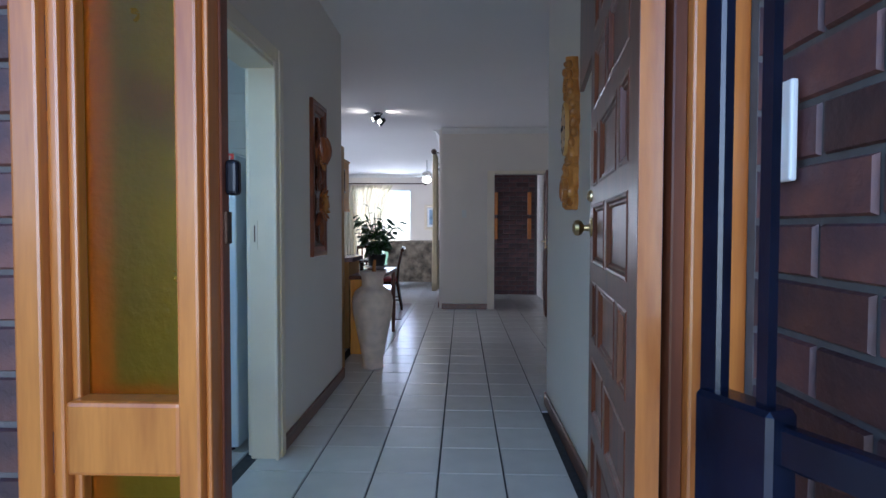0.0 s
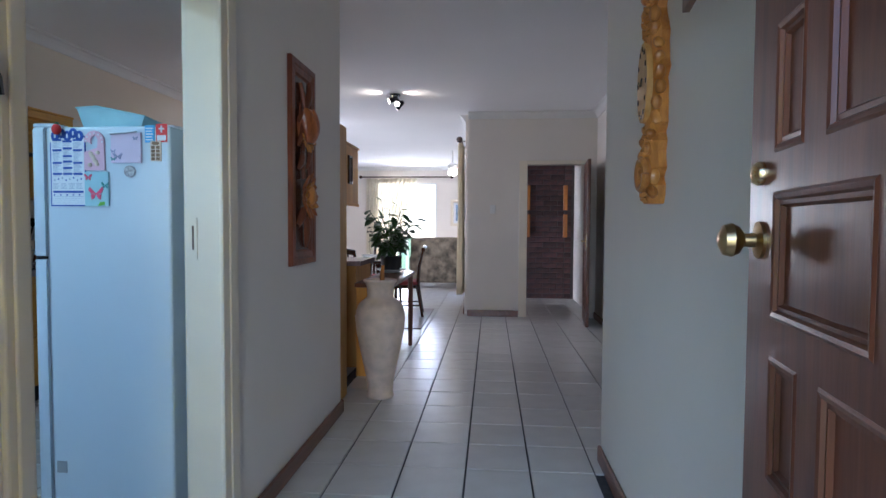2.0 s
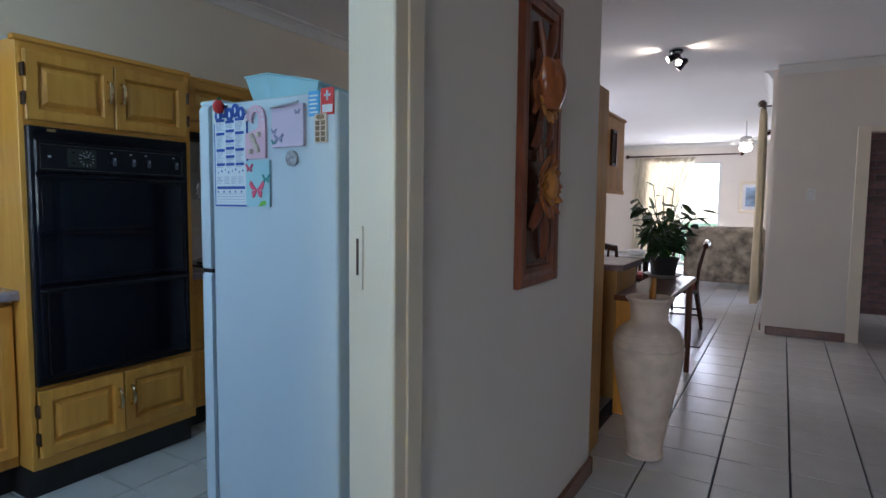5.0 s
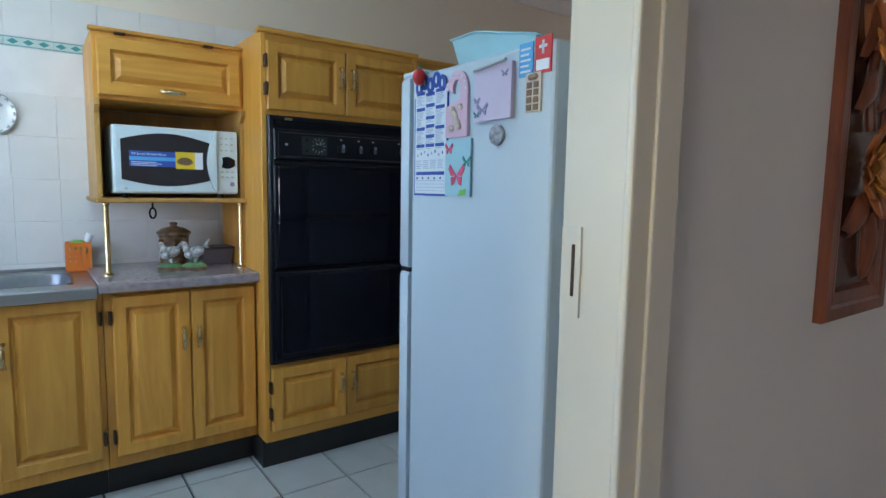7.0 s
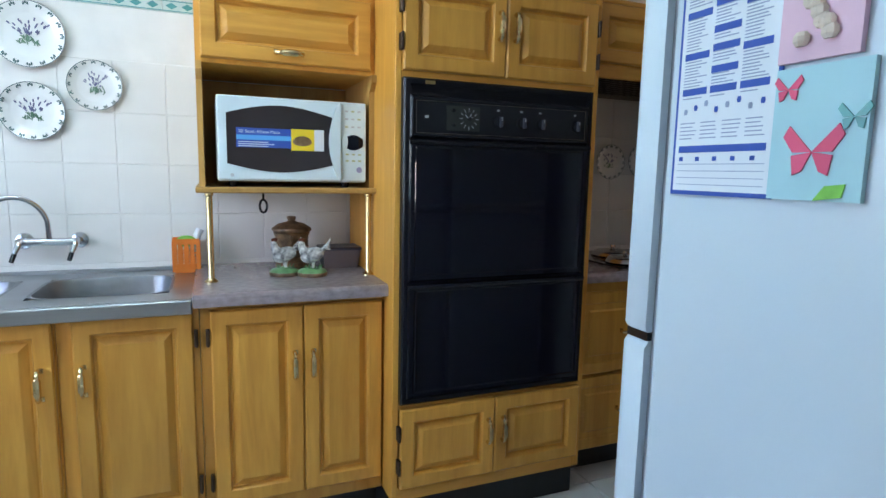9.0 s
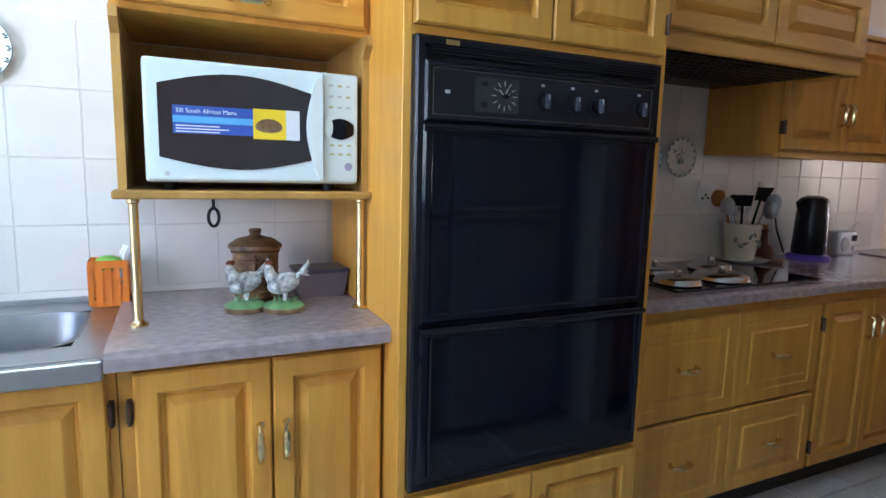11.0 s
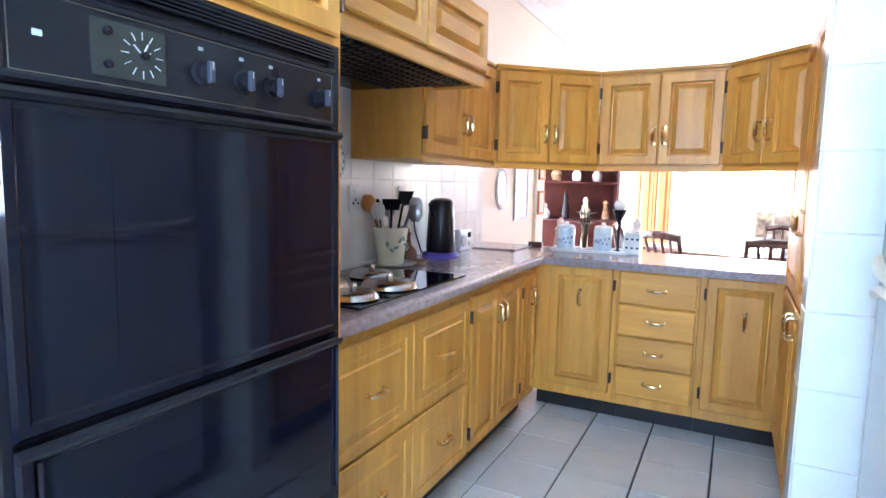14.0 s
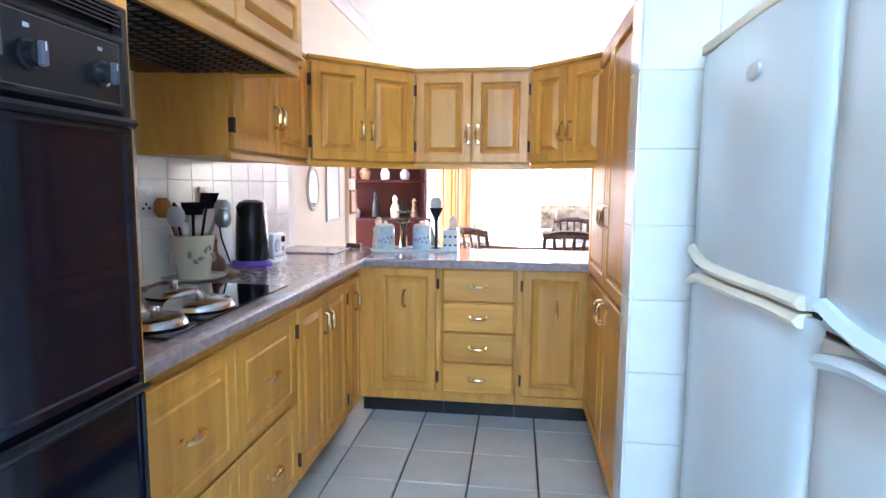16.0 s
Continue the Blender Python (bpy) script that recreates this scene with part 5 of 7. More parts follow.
# open flower: two rings of flared petals round an oval heart
fl = part("carved_flower", blob((0.195, -0.050, 0.345), (0.036, 0.026, 0.050), None, 14, 9), M["carved"], cp, "open carved flower with flared petals", True)
for n_, r0, ln, w_, lift in ((13, 0.045, 0.075, 0.023, -0.55), (11, 0.030, 0.058, 0.021, -1.1)):
    for k in range(n_):
        a = 2 * math.pi * (k + 0.5 * (n_ == 11)) / n_
        bm = bmesh.new()
        cupped(bm, (0.192 + r0 * 0.8 * math.cos(a), -0.022, 0.345 + r0 * math.sin(a)), (math.cos(a), lift, math.sin(a)), (-math.sin(a), 0, math.cos(a)), 0.008, ln * rp.uniform(0.9, 1.15), w_, 0.005, 0.12)
        part("petal", bm, M["carved_bud" if n_ == 13 else "carved"], fl, "", True)
for pts, rs in (([(0.150, -0.012, 0.90), (0.175, -0.018, 0.83), (0.185, -0.020, 0.76)], [0.010, 0.014, 0.012]),
                ([(0.180, -0.016, 0.61), (0.160, -0.016, 0.53), (0.180, -0.018, 0.43)], [0.012, 0.009, 0.011]),
                ([(0.185, -0.016, 0.28), (0.205, -0.018, 0.20), (0.215, -0.014, 0.10)], [0.011, 0.010, 0.007])):
    part("carved_stem", tube(pts, rs, 8), M["carved_red"], cp, "", True)
for cx, cz, an, ln, w_ in ((0.215, 0.765, 75, 0.16, 0.032), (0.115, 0.585, 80, 0.13, 0.022), (0.118, 0.470, 70, 0.10, 0.026), (0.112, 0.195, 60, 0.11, 0.034), (0.225, 0.085, 100, 0.16, 0.022), (0.120, 0.700, 95, 0.10, 0.018), (0.235, 0.480, 85, 0.10, 0.018)):
    d = (math.cos(radians(an)), -0.12, math.sin(radians(an)))
    bm = bmesh.new()
    cupped(bm, (cx, -0.010, cz), d, (-d[2], 0, d[0]), 0.020, ln, w_, 0.006, 0.05)
    part("carved_leaf", bm, M["carved_red"], cp, "", True)

# carved clock on the east wall; front to the west, local x runs south
ck = thing("carved_clock", pose(XR, 1.830, 1.288, 0, 0, -90) @ Matrix.Diagonal((1.08, 1.4, 0.99, 1)), "long golden driftwood carving with a round clock face", "wall clock")
outline = []
rnd = random.Random(5)
for k in range(27):
    z = 0.775 * k / 26
    w = 0.018 + 0.046 * math.sin(math.pi * min(1, (k + 1.2) / 27)) ** 0.8 + rnd.uniform(-0.011, 0.009)
    if k == 26:
        w = 0.012
    outline.append((w, z, rnd.uniform(-0.010, 0.010)))
loops = [[(c - w, 0, z), (c - w * 1.05, -0.020, z), (c - w * 0.55, -0.036, z), (c, -0.042, z), (c + w * 0.55, -0.036, z), (c + w * 1.05, -0.020, z), (c + w, 0, z)] for w, z, c in outline]
part("body", rings(bmesh.new(), loops), M["carved"], ck)
for k in range(16):
    z = 0.03 + 0.045 * k
    if 0.25 < z < 0.56:
        continue
    sx = rnd.choice((-1, 1))
    bm = bmesh.new()
    petals(bm, sx * rnd.uniform(0.005, 0.04), z, rnd.uniform(0.022, 0.038), 6, -0.038, 0.012, 0.01)
    part("carved_leaf", bm, M["carved"], ck)
for k in range(30):
    z = 0.04 + 0.0245 * k
    sx = -1 if k % 2 else 1
    u = rnd.uniform(0.045, 0.070) if 0.25 < z < 0.56 else rnd.uniform(0.012, 0.055)
    part("carved_knot", blob((sx * u, -0.046 + 0.35 * u, z), (rnd.uniform(0.010, 0.020), 0.014, rnd.uniform(0.014, 0.030)), None, 8, 6, Matrix.Rotation(rnd.uniform(-0.8, 0.8), 3, "Y")), M["carved"], ck, "", True)
part("ring", tube([(0.005 + 0.045 * math.cos(a), -0.046, 0.10 + 0.052 * math.sin(a)) for a in [2 * math.pi * k / 20 for k in range(21)]], 0.011, 8), M["carved"], ck, "", True)
face = [(0.058 * math.cos(2 * math.pi * k / 28), 0.41 + 0.135 * math.sin(2 * math.pi * k / 28)) for k in range(28)]
part("clock_face", plate_poly(face, -0.050, -0.036), M["oak_dull"], ck, "pale wooden oval clock face")
bm = bmesh.new()
for k in range(12):
    a = 2 * math.pi * k / 12
    x, z = 0.045 * math.cos(a), 0.41 + 0.115 * math.sin(a)
    part("hour_mark", box(x - 0.002, -0.052, z - 0.008, x + 0.002, -0.050, z + 0.008), M["black"], ck)
part("hour_pointer", tube([(0, -0.053, 0.40), (0.012, -0.053, 0.425)], 0.002, 5), M["black"], ck)
part("minute_pointer", tube([(0, -0.0545, 0.40), (-0.022, -0.0545, 0.42)], 0.0015, 5), M["black"], ck)

# key rack beside the kitchen door; front to the east
kr = thing("key_rack", pose(XL, 0.50, 1.52, 0, 0, 90), "carved wooden key rack hung with keys", "key rack")
part("board", box(0, -0.022, 0, 0.30, 0, 0.13, 0.006, 2), M["carved"], kr)
for i in range(8):
    for j in range(3):
        part("carved_boss", blob((0.03 + i * 0.034, -0.022, 0.03 + j * 0.035), (0.014, 0.006, 0.014), None, 8, 5), M["carved"], kr, "", True)
for k in range(5):
    x = 0.04 + k * 0.055
    part("hook", tube([(x, -0.02, 0.01), (x, -0.04, 0.005), (x, -0.048, -0.012), (x, -0.04, -0.022)], 0.003, 6), M["oldbrass"], kr)
for k, x in enumerate((0.04, 0.15)):
    ring = thing("key_ring", pose(XL, 0.50, 1.52, 0, 0, 90), "steel keys on a ring hung from the rack", "keys")
    part("ring", tube([(x + 0.014 * math.cos(a), -0.045, -0.035 + 0.014 * math.sin(a)) for a in [2 * math.pi * i / 12 for i in range(13)]], 0.0015, 5), M["steel"], ring)
    part("key", box(x - 0.006, -0.047, -0.10, x + 0.006, -0.043, -0.05, 0.001), M["steel"], ring)
    part("key", box(x + 0.008, -0.050, -0.095, x + 0.022, -0.044, -0.05, 0.001), M["steel"], ring)
pg = thing("toy_pistol_ornament", pose(XL + 0.035, 0.80, 1.48, 0, 0, 90), "small dark ornamental pistol hung from the key rack", "ornament")
part("grip", tube([(0.0, 0, 0.03), (0.02, 0, 0.0), (0.028, 0, -0.03)], [0.014, 0.016, 0.013], 8), M["black"], pg, "", True)
part("barrel", tube([(-0.06, 0, 0.055), (0.0, 0, 0.038)], [0.008, 0.012], 8), M["hinge"], pg, "", True)
part("guard", tube([(-0.012, 0, 0.03), (-0.012, 0, 0.014), (0.008, 0, 0.012)], 0.0025, 6), M["oldbrass"], pg)

# tall vase
vs = thing("floor_vase", pose(-0.718, 3.77, 0) @ Matrix.Diagonal((1.06, 1.06, 1, 1)), "tall pale terracotta floor vase with ribbed shoulder", "vase")
prof = [(0.075, 0.0), (0.088, 0.005), (0.090, 0.022), (0.082, 0.034), (0.086, 0.10), (0.108, 0.22), (0.135, 0.35), (0.155, 0.46), (0.164, 0.55), (0.161, 0.60), (0.152, 0.632), (0.150, 0.640), (0.143, 0.652), (0.141, 0.660), (0.128, 0.675), (0.104, 0.693), (0.090, 0.705), (0.086, 0.72), (0.088, 0.77), (0.094, 0.80), (0.106, 0.815), (0.112, 0.822), (0.110, 0.832), (0.098, 0.834), (0.082, 0.80), (0.078, 0.72)]
part("body", turned(prof, 40), M["terracotta"], vs, "", True)
for r, z in ((0.1645, 0.575), (0.158, 0.61), (0.147, 0.646)):
    n = 60
    bm = tube([(r * math.cos(2 * math.pi * k / n), r * math.sin(2 * math.pi * k / n), z + 0.004 * math.sin(10 * math.pi * k / n * 2)) for k in range(n + 1)], 0.003, 5)
    part("rope_band", bm, M["terracotta"], vs, "", True)
part("stalk", tube([(0.01, 0.0, 0.70), (0.012, 0, 0.86), (0.018, 0.0, 0.93)], [0.018, 0.016, 0.010], 8), M["carved"], vs, "cut yellow stalk standing in the vase", True)

# spot lights on the ceiling
sp = thing("spot_light_bar", pose(-1.05, 6.35, H), "black ceiling bar with three lit spot lamps", "ceiling lamp")
part("rose", turned([(0.055, -0.02), (0.06, -0.01), (0.06, 0.0)], 20), M["black"], sp, "", True)
part("bar", tube([(0.0, -0.16, -0.045), (0.03, 0.16, -0.045)], 0.010, 8), M["black"], sp)
part("stem", tube([(0.01, 0, -0.02), (0.01, 0, -0.045)], 0.008, 8), M["black"], sp)
for (x, y), aim in zip(((-0.0, -0.15), (0.012, 0.0), (0.03, 0.15)), ((-0.7, -0.3, -0.35), (0.3, -0.75, -0.5), (-0.55, 0.2, -0.5))):
    d = Vector(aim).normalized()
    c = Vector((x, y, -0.09))
    hd_ = part("spot_head", tube([c - d * 0.06, c - d * 0.05, c + d * 0.02, c + d * 0.05], [0.016, 0.026, 0.030, 0.034], 14), M["black"], sp, "", True)
    part("spot_arm", tube([(x, y, -0.045), tuple(c - d * 0.02)], 0.006, 6), M["black"], sp)
    part("bulb", tube([c + d * 0.0505, c + d * 0.053], [0.028, 0.026], 14), M["bulb"], hd_, "lit bulb")
for aim in ((-0.8, -0.15, 0.35), (0.7, 0.1, 0.3)):
    lm = lamp("spot_glow", "SPOT", 1.3, look((-1.05 + 0.12 * aim[0], 6.27, H - 0.10), (-1.05 + aim[0], 6.27 + aim[1], H - 0.1 + aim[2])), (1.0, 0.78, 0.52), (0.03, 0))
    lm.data.spot_size, lm.data.spot_blend = radians(110), 0.9

# light switch on the far wall
ls = thing("light_switch", pose(0.075, YF - 0.0, 1.37), "small white light switch on the cream wall", "switch")
part("plate", box(-0.035, -0.009, 0, 0.035, 0, 0.115, 0.003), M["whiteplastic"], ls)
part("rocker", box(-0.012, -0.014, 0.04, 0.012, -0.009, 0.075, 0.002), M["whiteplastic"], ls)

# small framed picture on the end cabinet
fr = thing("small_picture", pose(-1.16, 4.60, 1.56, 0, 0, 90), "small dark framed picture on the cabinet end", "picture")
part("frame", framed(0.12, 0.24, [(0, 0), (0, 0.015), (0.02, 0.018), (0.025, 0.008)]), M["darkwood"], fr)
part("print", box(0.025, -0.010, 0.025, 0.095, -0.0082, 0.215), M["hinge"], fr)

# ---- dining and living room ----
ct = thing("side_table", pose(-0.835, 4.95, 0), "low varnished wooden side table against the peninsula", "table")
part("top", box(-0.19, -0.68, 0.715, 0.125, 0.62, 0.75, 0.008, 2), M["meranti"], ct)
part("end_panel", box(-0.18, -0.66, 0.0, 0.06, -0.63, 0.715, 0.004), M["oak"], ct)
part("side_panel", box(-0.18, -0.63, 0.0, -0.15, 0.58, 0.715, 0.004), M["oak_dull"], ct)
for y in (-0.60, 0.56):
    part("leg", turned([(0.02, 0), (0.026, 0.3), (0.024, 0.715)], 12, None, (0.085, y, 0)), M["meranti"], ct, "", True)
single("peninsula_back_panel", box(-2.9, 5.116, 0.0, -1.08, 5.136, 0.867, 0.002), M["oak_dull"], "plain oak back panel of the peninsula", "cabinet panel")
single("peninsula_end_panel", box(-1.18, 4.565, 0.0, -1.08, 5.114, 0.867, 0.002), M["oak_dull"], "plain oak end panel of the peninsula", "cabinet panel")

pl = thing("pot_plant", pose(-0.92, 5.35, 0.75), "dark green leafy pot plant in a dark bowl", "plant")
part("saucer", turned([(0.08, 0), (0.14, 0.03), (0.145, 0.034), (0.07, 0.01)], 24), M["whiteplastic"], pl, "", True)
part("pot", turned([(0.07, 0.012), (0.085, 0.02), (0.105, 0.14), (0.112, 0.16), (0.10, 0.16), (0.09, 0.13)], 24), M["soil"], pl, "dark plastic pot", True)
rl = random.Random(11)
leafmesh = bmesh.new()
n = 6
rows_ = []
for k in range(n + 1):
    u = k / n
    w = 0.036 * math.sin(math.pi * min(1, u * 0.92 + 0.06)) ** 0.8
    rows_.append([(-w, u * 0.15, -0.04 * u * u), (0, u * 0.15, -0.04 * u * u - 0.008 * math.sin(math.pi * u)), (w, u * 0.15, -0.04 * u * u)])
rings(leafmesh, rows_, False, False, False)
lm_ = bpy.data.meshes.new("leaf")
leafmesh.to_mesh(lm_)
leafmesh.free()
lm_.materials.append(M["leaf"])
for k in range(26):
    a, tilt = 2.4 * k, rl.uniform(0.25, 0.9)
    hgt = rl.uniform(0.22, 0.50)
    ex, ey = 0.34 * tilt * math.cos(a), 0.34 * tilt * math.sin(a)
    st = part("stem", tube([(0.02 * math.cos(a), 0.02 * math.sin(a), 0.14), (ex * 0.4, ey * 0.4, 0.14 + hgt * 0.6), (ex, ey, 0.14 + hgt)], [0.006, 0.005, 0.003], 6), M["leaf"], pl)
    for j in range(6):
        u = 0.30 + 0.14 * j
        o = part("leaf", None, None, st, data=lm_)
        o.matrix_basis = pose(ex * u, ey * u, 0.14 + hgt * u, rl.uniform(-50, 25), rl.uniform(-30, 30), math.degrees(a) - 90 + rl.uniform(-100, 100)) @ Matrix.Scale(rl.uniform(0.55, 0.9), 4)
for x, y, z in ((0.05, 0.0, 0.66), (-0.10, 0.02, 0.70)):
    st = part("flower_stem", tube([(x * 0.2, y, 0.14), (x, y, z)], 0.003, 6), M["leaf"], pl)
    o = part("bract", None, None, st, data=lm_)
    o.matrix_basis = pose(x, y, z, 40, 0, 60) @ Matrix.Scale(0.55, 4)


def dining_chair(m, label):
    c = thing("dining_chair", m, label, "chair", "chairs round the dining table")
    part("seat", box(-0.22, -0.21, 0.43, 0.22, 0.21, 0.475, 0.015, 2), M["redcloth"], c, "dark red upholstered seat")
    part("seat_frame", box(-0.225, -0.215, 0.385, 0.225, 0.215, 0.43, 0.006), M["darkwood"], c)
    for x in (-0.20, 0.20):
        part("leg", tube([(x, -0.19, 0.385), (x, -0.20, 0.0)], [0.022, 0.015], 8), M["darkwood"], c, "", True)
        part("leg", tube([(x, 0.27, 0.0), (x, 0.20, 0.40), (x, 0.22, 0.66), (x * 0.95, 0.28, 0.92)], [0.016, 0.022, 0.020, 0.016], 8), M["darkwood"], c, "", True)
    part("top_rail", tube([(-0.20, 0.275, 0.89), (-0.07, 0.295, 0.912), (0.07, 0.295, 0.912), (0.20, 0.275, 0.89)], [0.028, 0.034, 0.034, 0.028], 8), M["darkwood"], c, "", True)
    part("lower_rail", tube([(-0.19, 0.215, 0.60), (0.19, 0.215, 0.60)], 0.016, 8), M["darkwood"], c, "", True)
    for x in (-0.12, -0.04, 0.04, 0.12):
        part("splat", tube([(x, 0.215, 0.60), (x * 0.9, 0.24, 0.75), (x, 0.285, 0.89)], [0.010, 0.018, 0.010], 6), M["darkwood"], c, "", True)
    part("stretcher", tube([(-0.2, -0.195, 0.16), (-0.2, 0.24, 0.16)], 0.010, 6), M["darkwood"], c)
    part("stretcher", tube([(0.2, -0.195, 0.16), (0.2, 0.24, 0.16)], 0.010, 6), M["darkwood"], c)
    return c


dt = thing("dining_table", pose(-2.0, 7.35, 0), "dark oval dining table with a pale cloth runner", "table")
oval = [(0.80 * math.cos(2 * math.pi * k / 40), 0.55 * math.sin(2 * math.pi * k / 40)) for k in range(40)]
part("top", rings(bmesh.new(), [[(x * s, y * s, z) for x, y in oval] for s, z in ((0.97, 0.715), (1.0, 0.722), (1.0, 0.742), (0.985, 0.75))]), M["darkwood"], dt, "", True)
part("runner", box(-0.74, -0.20, 0.7505, 0.74, 0.20, 0.753), M["china"], dt, "white cloth runner")
for x in (-0.5, 0.5):
    for y in (-0.3, 0.3):
        part("leg", turned([(0.02, 0), (0.035, 0.2), (0.028, 0.5), (0.04, 0.715)], 10, None, (x, y, 0)), M["darkwood"], dt, "", True)
c0 = dining_chair(pose(-1.70, 6.55, 0, 0, 0, 180), "dark wooden dining chair with red seat and spindle back")
for m in (pose(-1.12, 7.4, 0, 0, 0, -84), pose(-2.40, 6.75, 0, 0, 0, 150), pose(-1.5, 8.1, 0, 0, 0, 0), pose(-2.75, 7.4, 0, 0, 0, 90)):
    copy_thing(c0, m)
bm = turned([(0.05, 0), (0.07, 0.01), (0.12, 0.06), (0.11, 0.06), (0.06, 0.02)], 20)
single("fruit_bowl", bm, M["china"], "white china bowl on the dining table", "bowl", pose(-1.55, 7.35, 0.753), True)

rug = single("rug", box(-2.6, 6.4, 0.0, -0.75, 8.0, 0.010, 0.003), M["redwall"], "dark red rug below the dining table", "rug")

sf = thing("sofa", pose(-0.98, 10.9, 0), "brown brocade upholstered armchair seen from behind", "sofa")
part("back", box(-0.52, -0.10, 0.10, 0.60, 0.16, 0.96, 0.05, 3), M["fabric"], sf, "", True)
for x0, x1 in ((-0.56, -0.36), (0.44, 0.64)):
    part("arm", box(x0, 0.0, 0.10, x1, 0.85, 0.62, 0.06, 3), M["fabric"], sf, "", True)
part("seat_cushion", box(-0.36, 0.16, 0.28, 0.44, 0.85, 0.46, 0.05, 3), M["fabric"], sf, "", True)
for x in (-0.45, 0.5):
    for y in (-0.02, 0.75):
        part("foot", turned([(0.02, 0), (0.03, 0.10)], 10, None, (x, y, 0)), M["darkwood"], sf)
s2 = thing("settee", pose(-0.75, 13.0, 0), "pale brocade settee along the north wall", "sofa")
part("back", box(-0.9, 0.5, 0.15, 0.35, 0.75, 0.92, 0.06, 3), M["fabric"], s2, "", True)
part("plinth", box(-0.88, -0.05, 0.0, 0.33, 0.7, 0.15), M["darkwood"], s2)
part("seat", box(-0.9, -0.1, 0.15, 0.35, 0.5, 0.45, 0.05, 3), M["fabric"], s2, "", True)


def drape(name, x0, x1, z0, z1, waves, depth, m, material, label, gather=None):
    """A hanging cloth with folds; gather pulls its lower part sideways."""
    bm = bmesh.new()
    nx, nz = waves * 6, 14
    grid = []
    for j in range(nz + 1):
        v = j / nz
        row = []
        for i in range(nx + 1):
            u = i / nx
            x = x0 + (x1 - x0) * u
            if gather is not None:
                pull_ = (1 - v) ** 0.8 * gather
                x = x0 + (x1 - x0) * u * (1 - pull_)
            row.append((x, depth * math.sin(2 * math.pi * waves * u) * (0.6 + 0.4 * (1 - v)) + 0.004 * math.sin(9 * v + 5 * u), z0 + (z1 - z0) * v))
        grid.append(row)
    rings(bm, grid, False, False, False)
    ob = part("cloth", bm, material, None, "", True)
    sol = ob.modifiers.new("thickness", "SOLIDIFY")
    sol.thickness = 0.003
    t = thing(name, m, label, "curtain")
    ob.parent = t
    return t


cu = drape("curtain", 0.0, 1.32, 0.12, 2.40, 11, 0.035, pose(-3.15, YN - 0.10, 0), M["sheer"], "sheer cream curtain swept aside at a glass door", 0.45)
cu2 = drape("curtain", 0.0, 0.55, 0.20, 2.40, 8, 0.045, pose(-0.40, 8.10, 0, 0, 0, 88), M["curtain"], "heavy gold-cream curtain hung on a wooden pole", 0.1)
for nm, p, q in (("curtain_pole", (-3.3, YN - 0.10, 2.44), (-0.95, YN - 0.10, 2.44)), ("curtain_pole", (-0.40, 7.95, 2.42), (-0.40, 10.6, 2.42))):
    t = thing(nm, pose(0, 0, 0), "dark wooden curtain pole with ball ends", "curtain pole")
    part("pole", tube([p, q], 0.016, 10), M["darkwood"], t)
    for e in (p, q):
        part("finial", blob(e, (0.045, 0.045, 0.045)), M["darkwood"], t, "", True)
    d = (Vector(q) - Vector(p)).normalized()
    for u in (0.06, 0.94):
        c = Vector(p).lerp(Vector(q), u)
        w = c + (Vector((0, 0.10, 0)) if abs(d.x) > 0.5 else Vector((0.10, 0, 0)))
        part("bracket", tube([c, w], 0.008, 6), M["darkwood"], t)
    for k in range(10):
        c = Vector(p).lerp(Vector(q), 0.04 + 0.035 * k)
        n = Vector((0, 1, 0)) if abs(d.x) > 0.5 else Vector((1, 0, 0))
        part("ring", tube([c + 0.026 * (math.cos(a) * n + math.sin(a) * Vector((0, 0, 1))) for a in [2 * math.pi * i / 12 for i in range(13)]], 0.004, 5), M["darkwood"], t)

pc = thing("landscape_painting", pose(-0.98, YN - 0.0, 1.19), "pale framed painting of a blue sea", "painting")
part("frame", framed(0.52, 0.68, [(0, 0), (0, 0.03), (0.03, 0.04), (0.07, 0.03), (0.075, 0.015)]), M["trimpaint"], pc, "wide pale frame")
part("mount", box(0.075, -0.017, 0.075, 0.445, -0.0152, 0.605), M["paper"], pc)
part("picture", box(0.13, -0.019, 0.14, 0.39, -0.0172, 0.54), M["bluepaint"], pc)

fan = thing("ceiling_fan", pose(-0.72, 11.3, H), "white ceiling fan with a lit globe", "ceiling fan")
part("rod", tube([(0, 0, 0), (0, 0, -0.25)], 0.012, 8), M["whiteplastic"], fan)
part("motor", turned([(0.05, -0.37), (0.10, -0.35), (0.11, -0.29), (0.06, -0.25)], 20), M["whiteplastic"], fan, "", True)
part("globe", turned([(0.02, -0.50), (0.08, -0.48), (0.10, -0.43), (0.07, -0.37)], 20), M["fanlight"], fan, "lit glass globe", True)
for k in range(4):
    b = part("blade", box(0.12, -0.06, -0.322, 0.62, 0.06, -0.314, 0.002), M["whiteplastic"], fan)
    b.matrix_basis = pose(0, 0, 0, 6, 0, 20 + 90 * k)

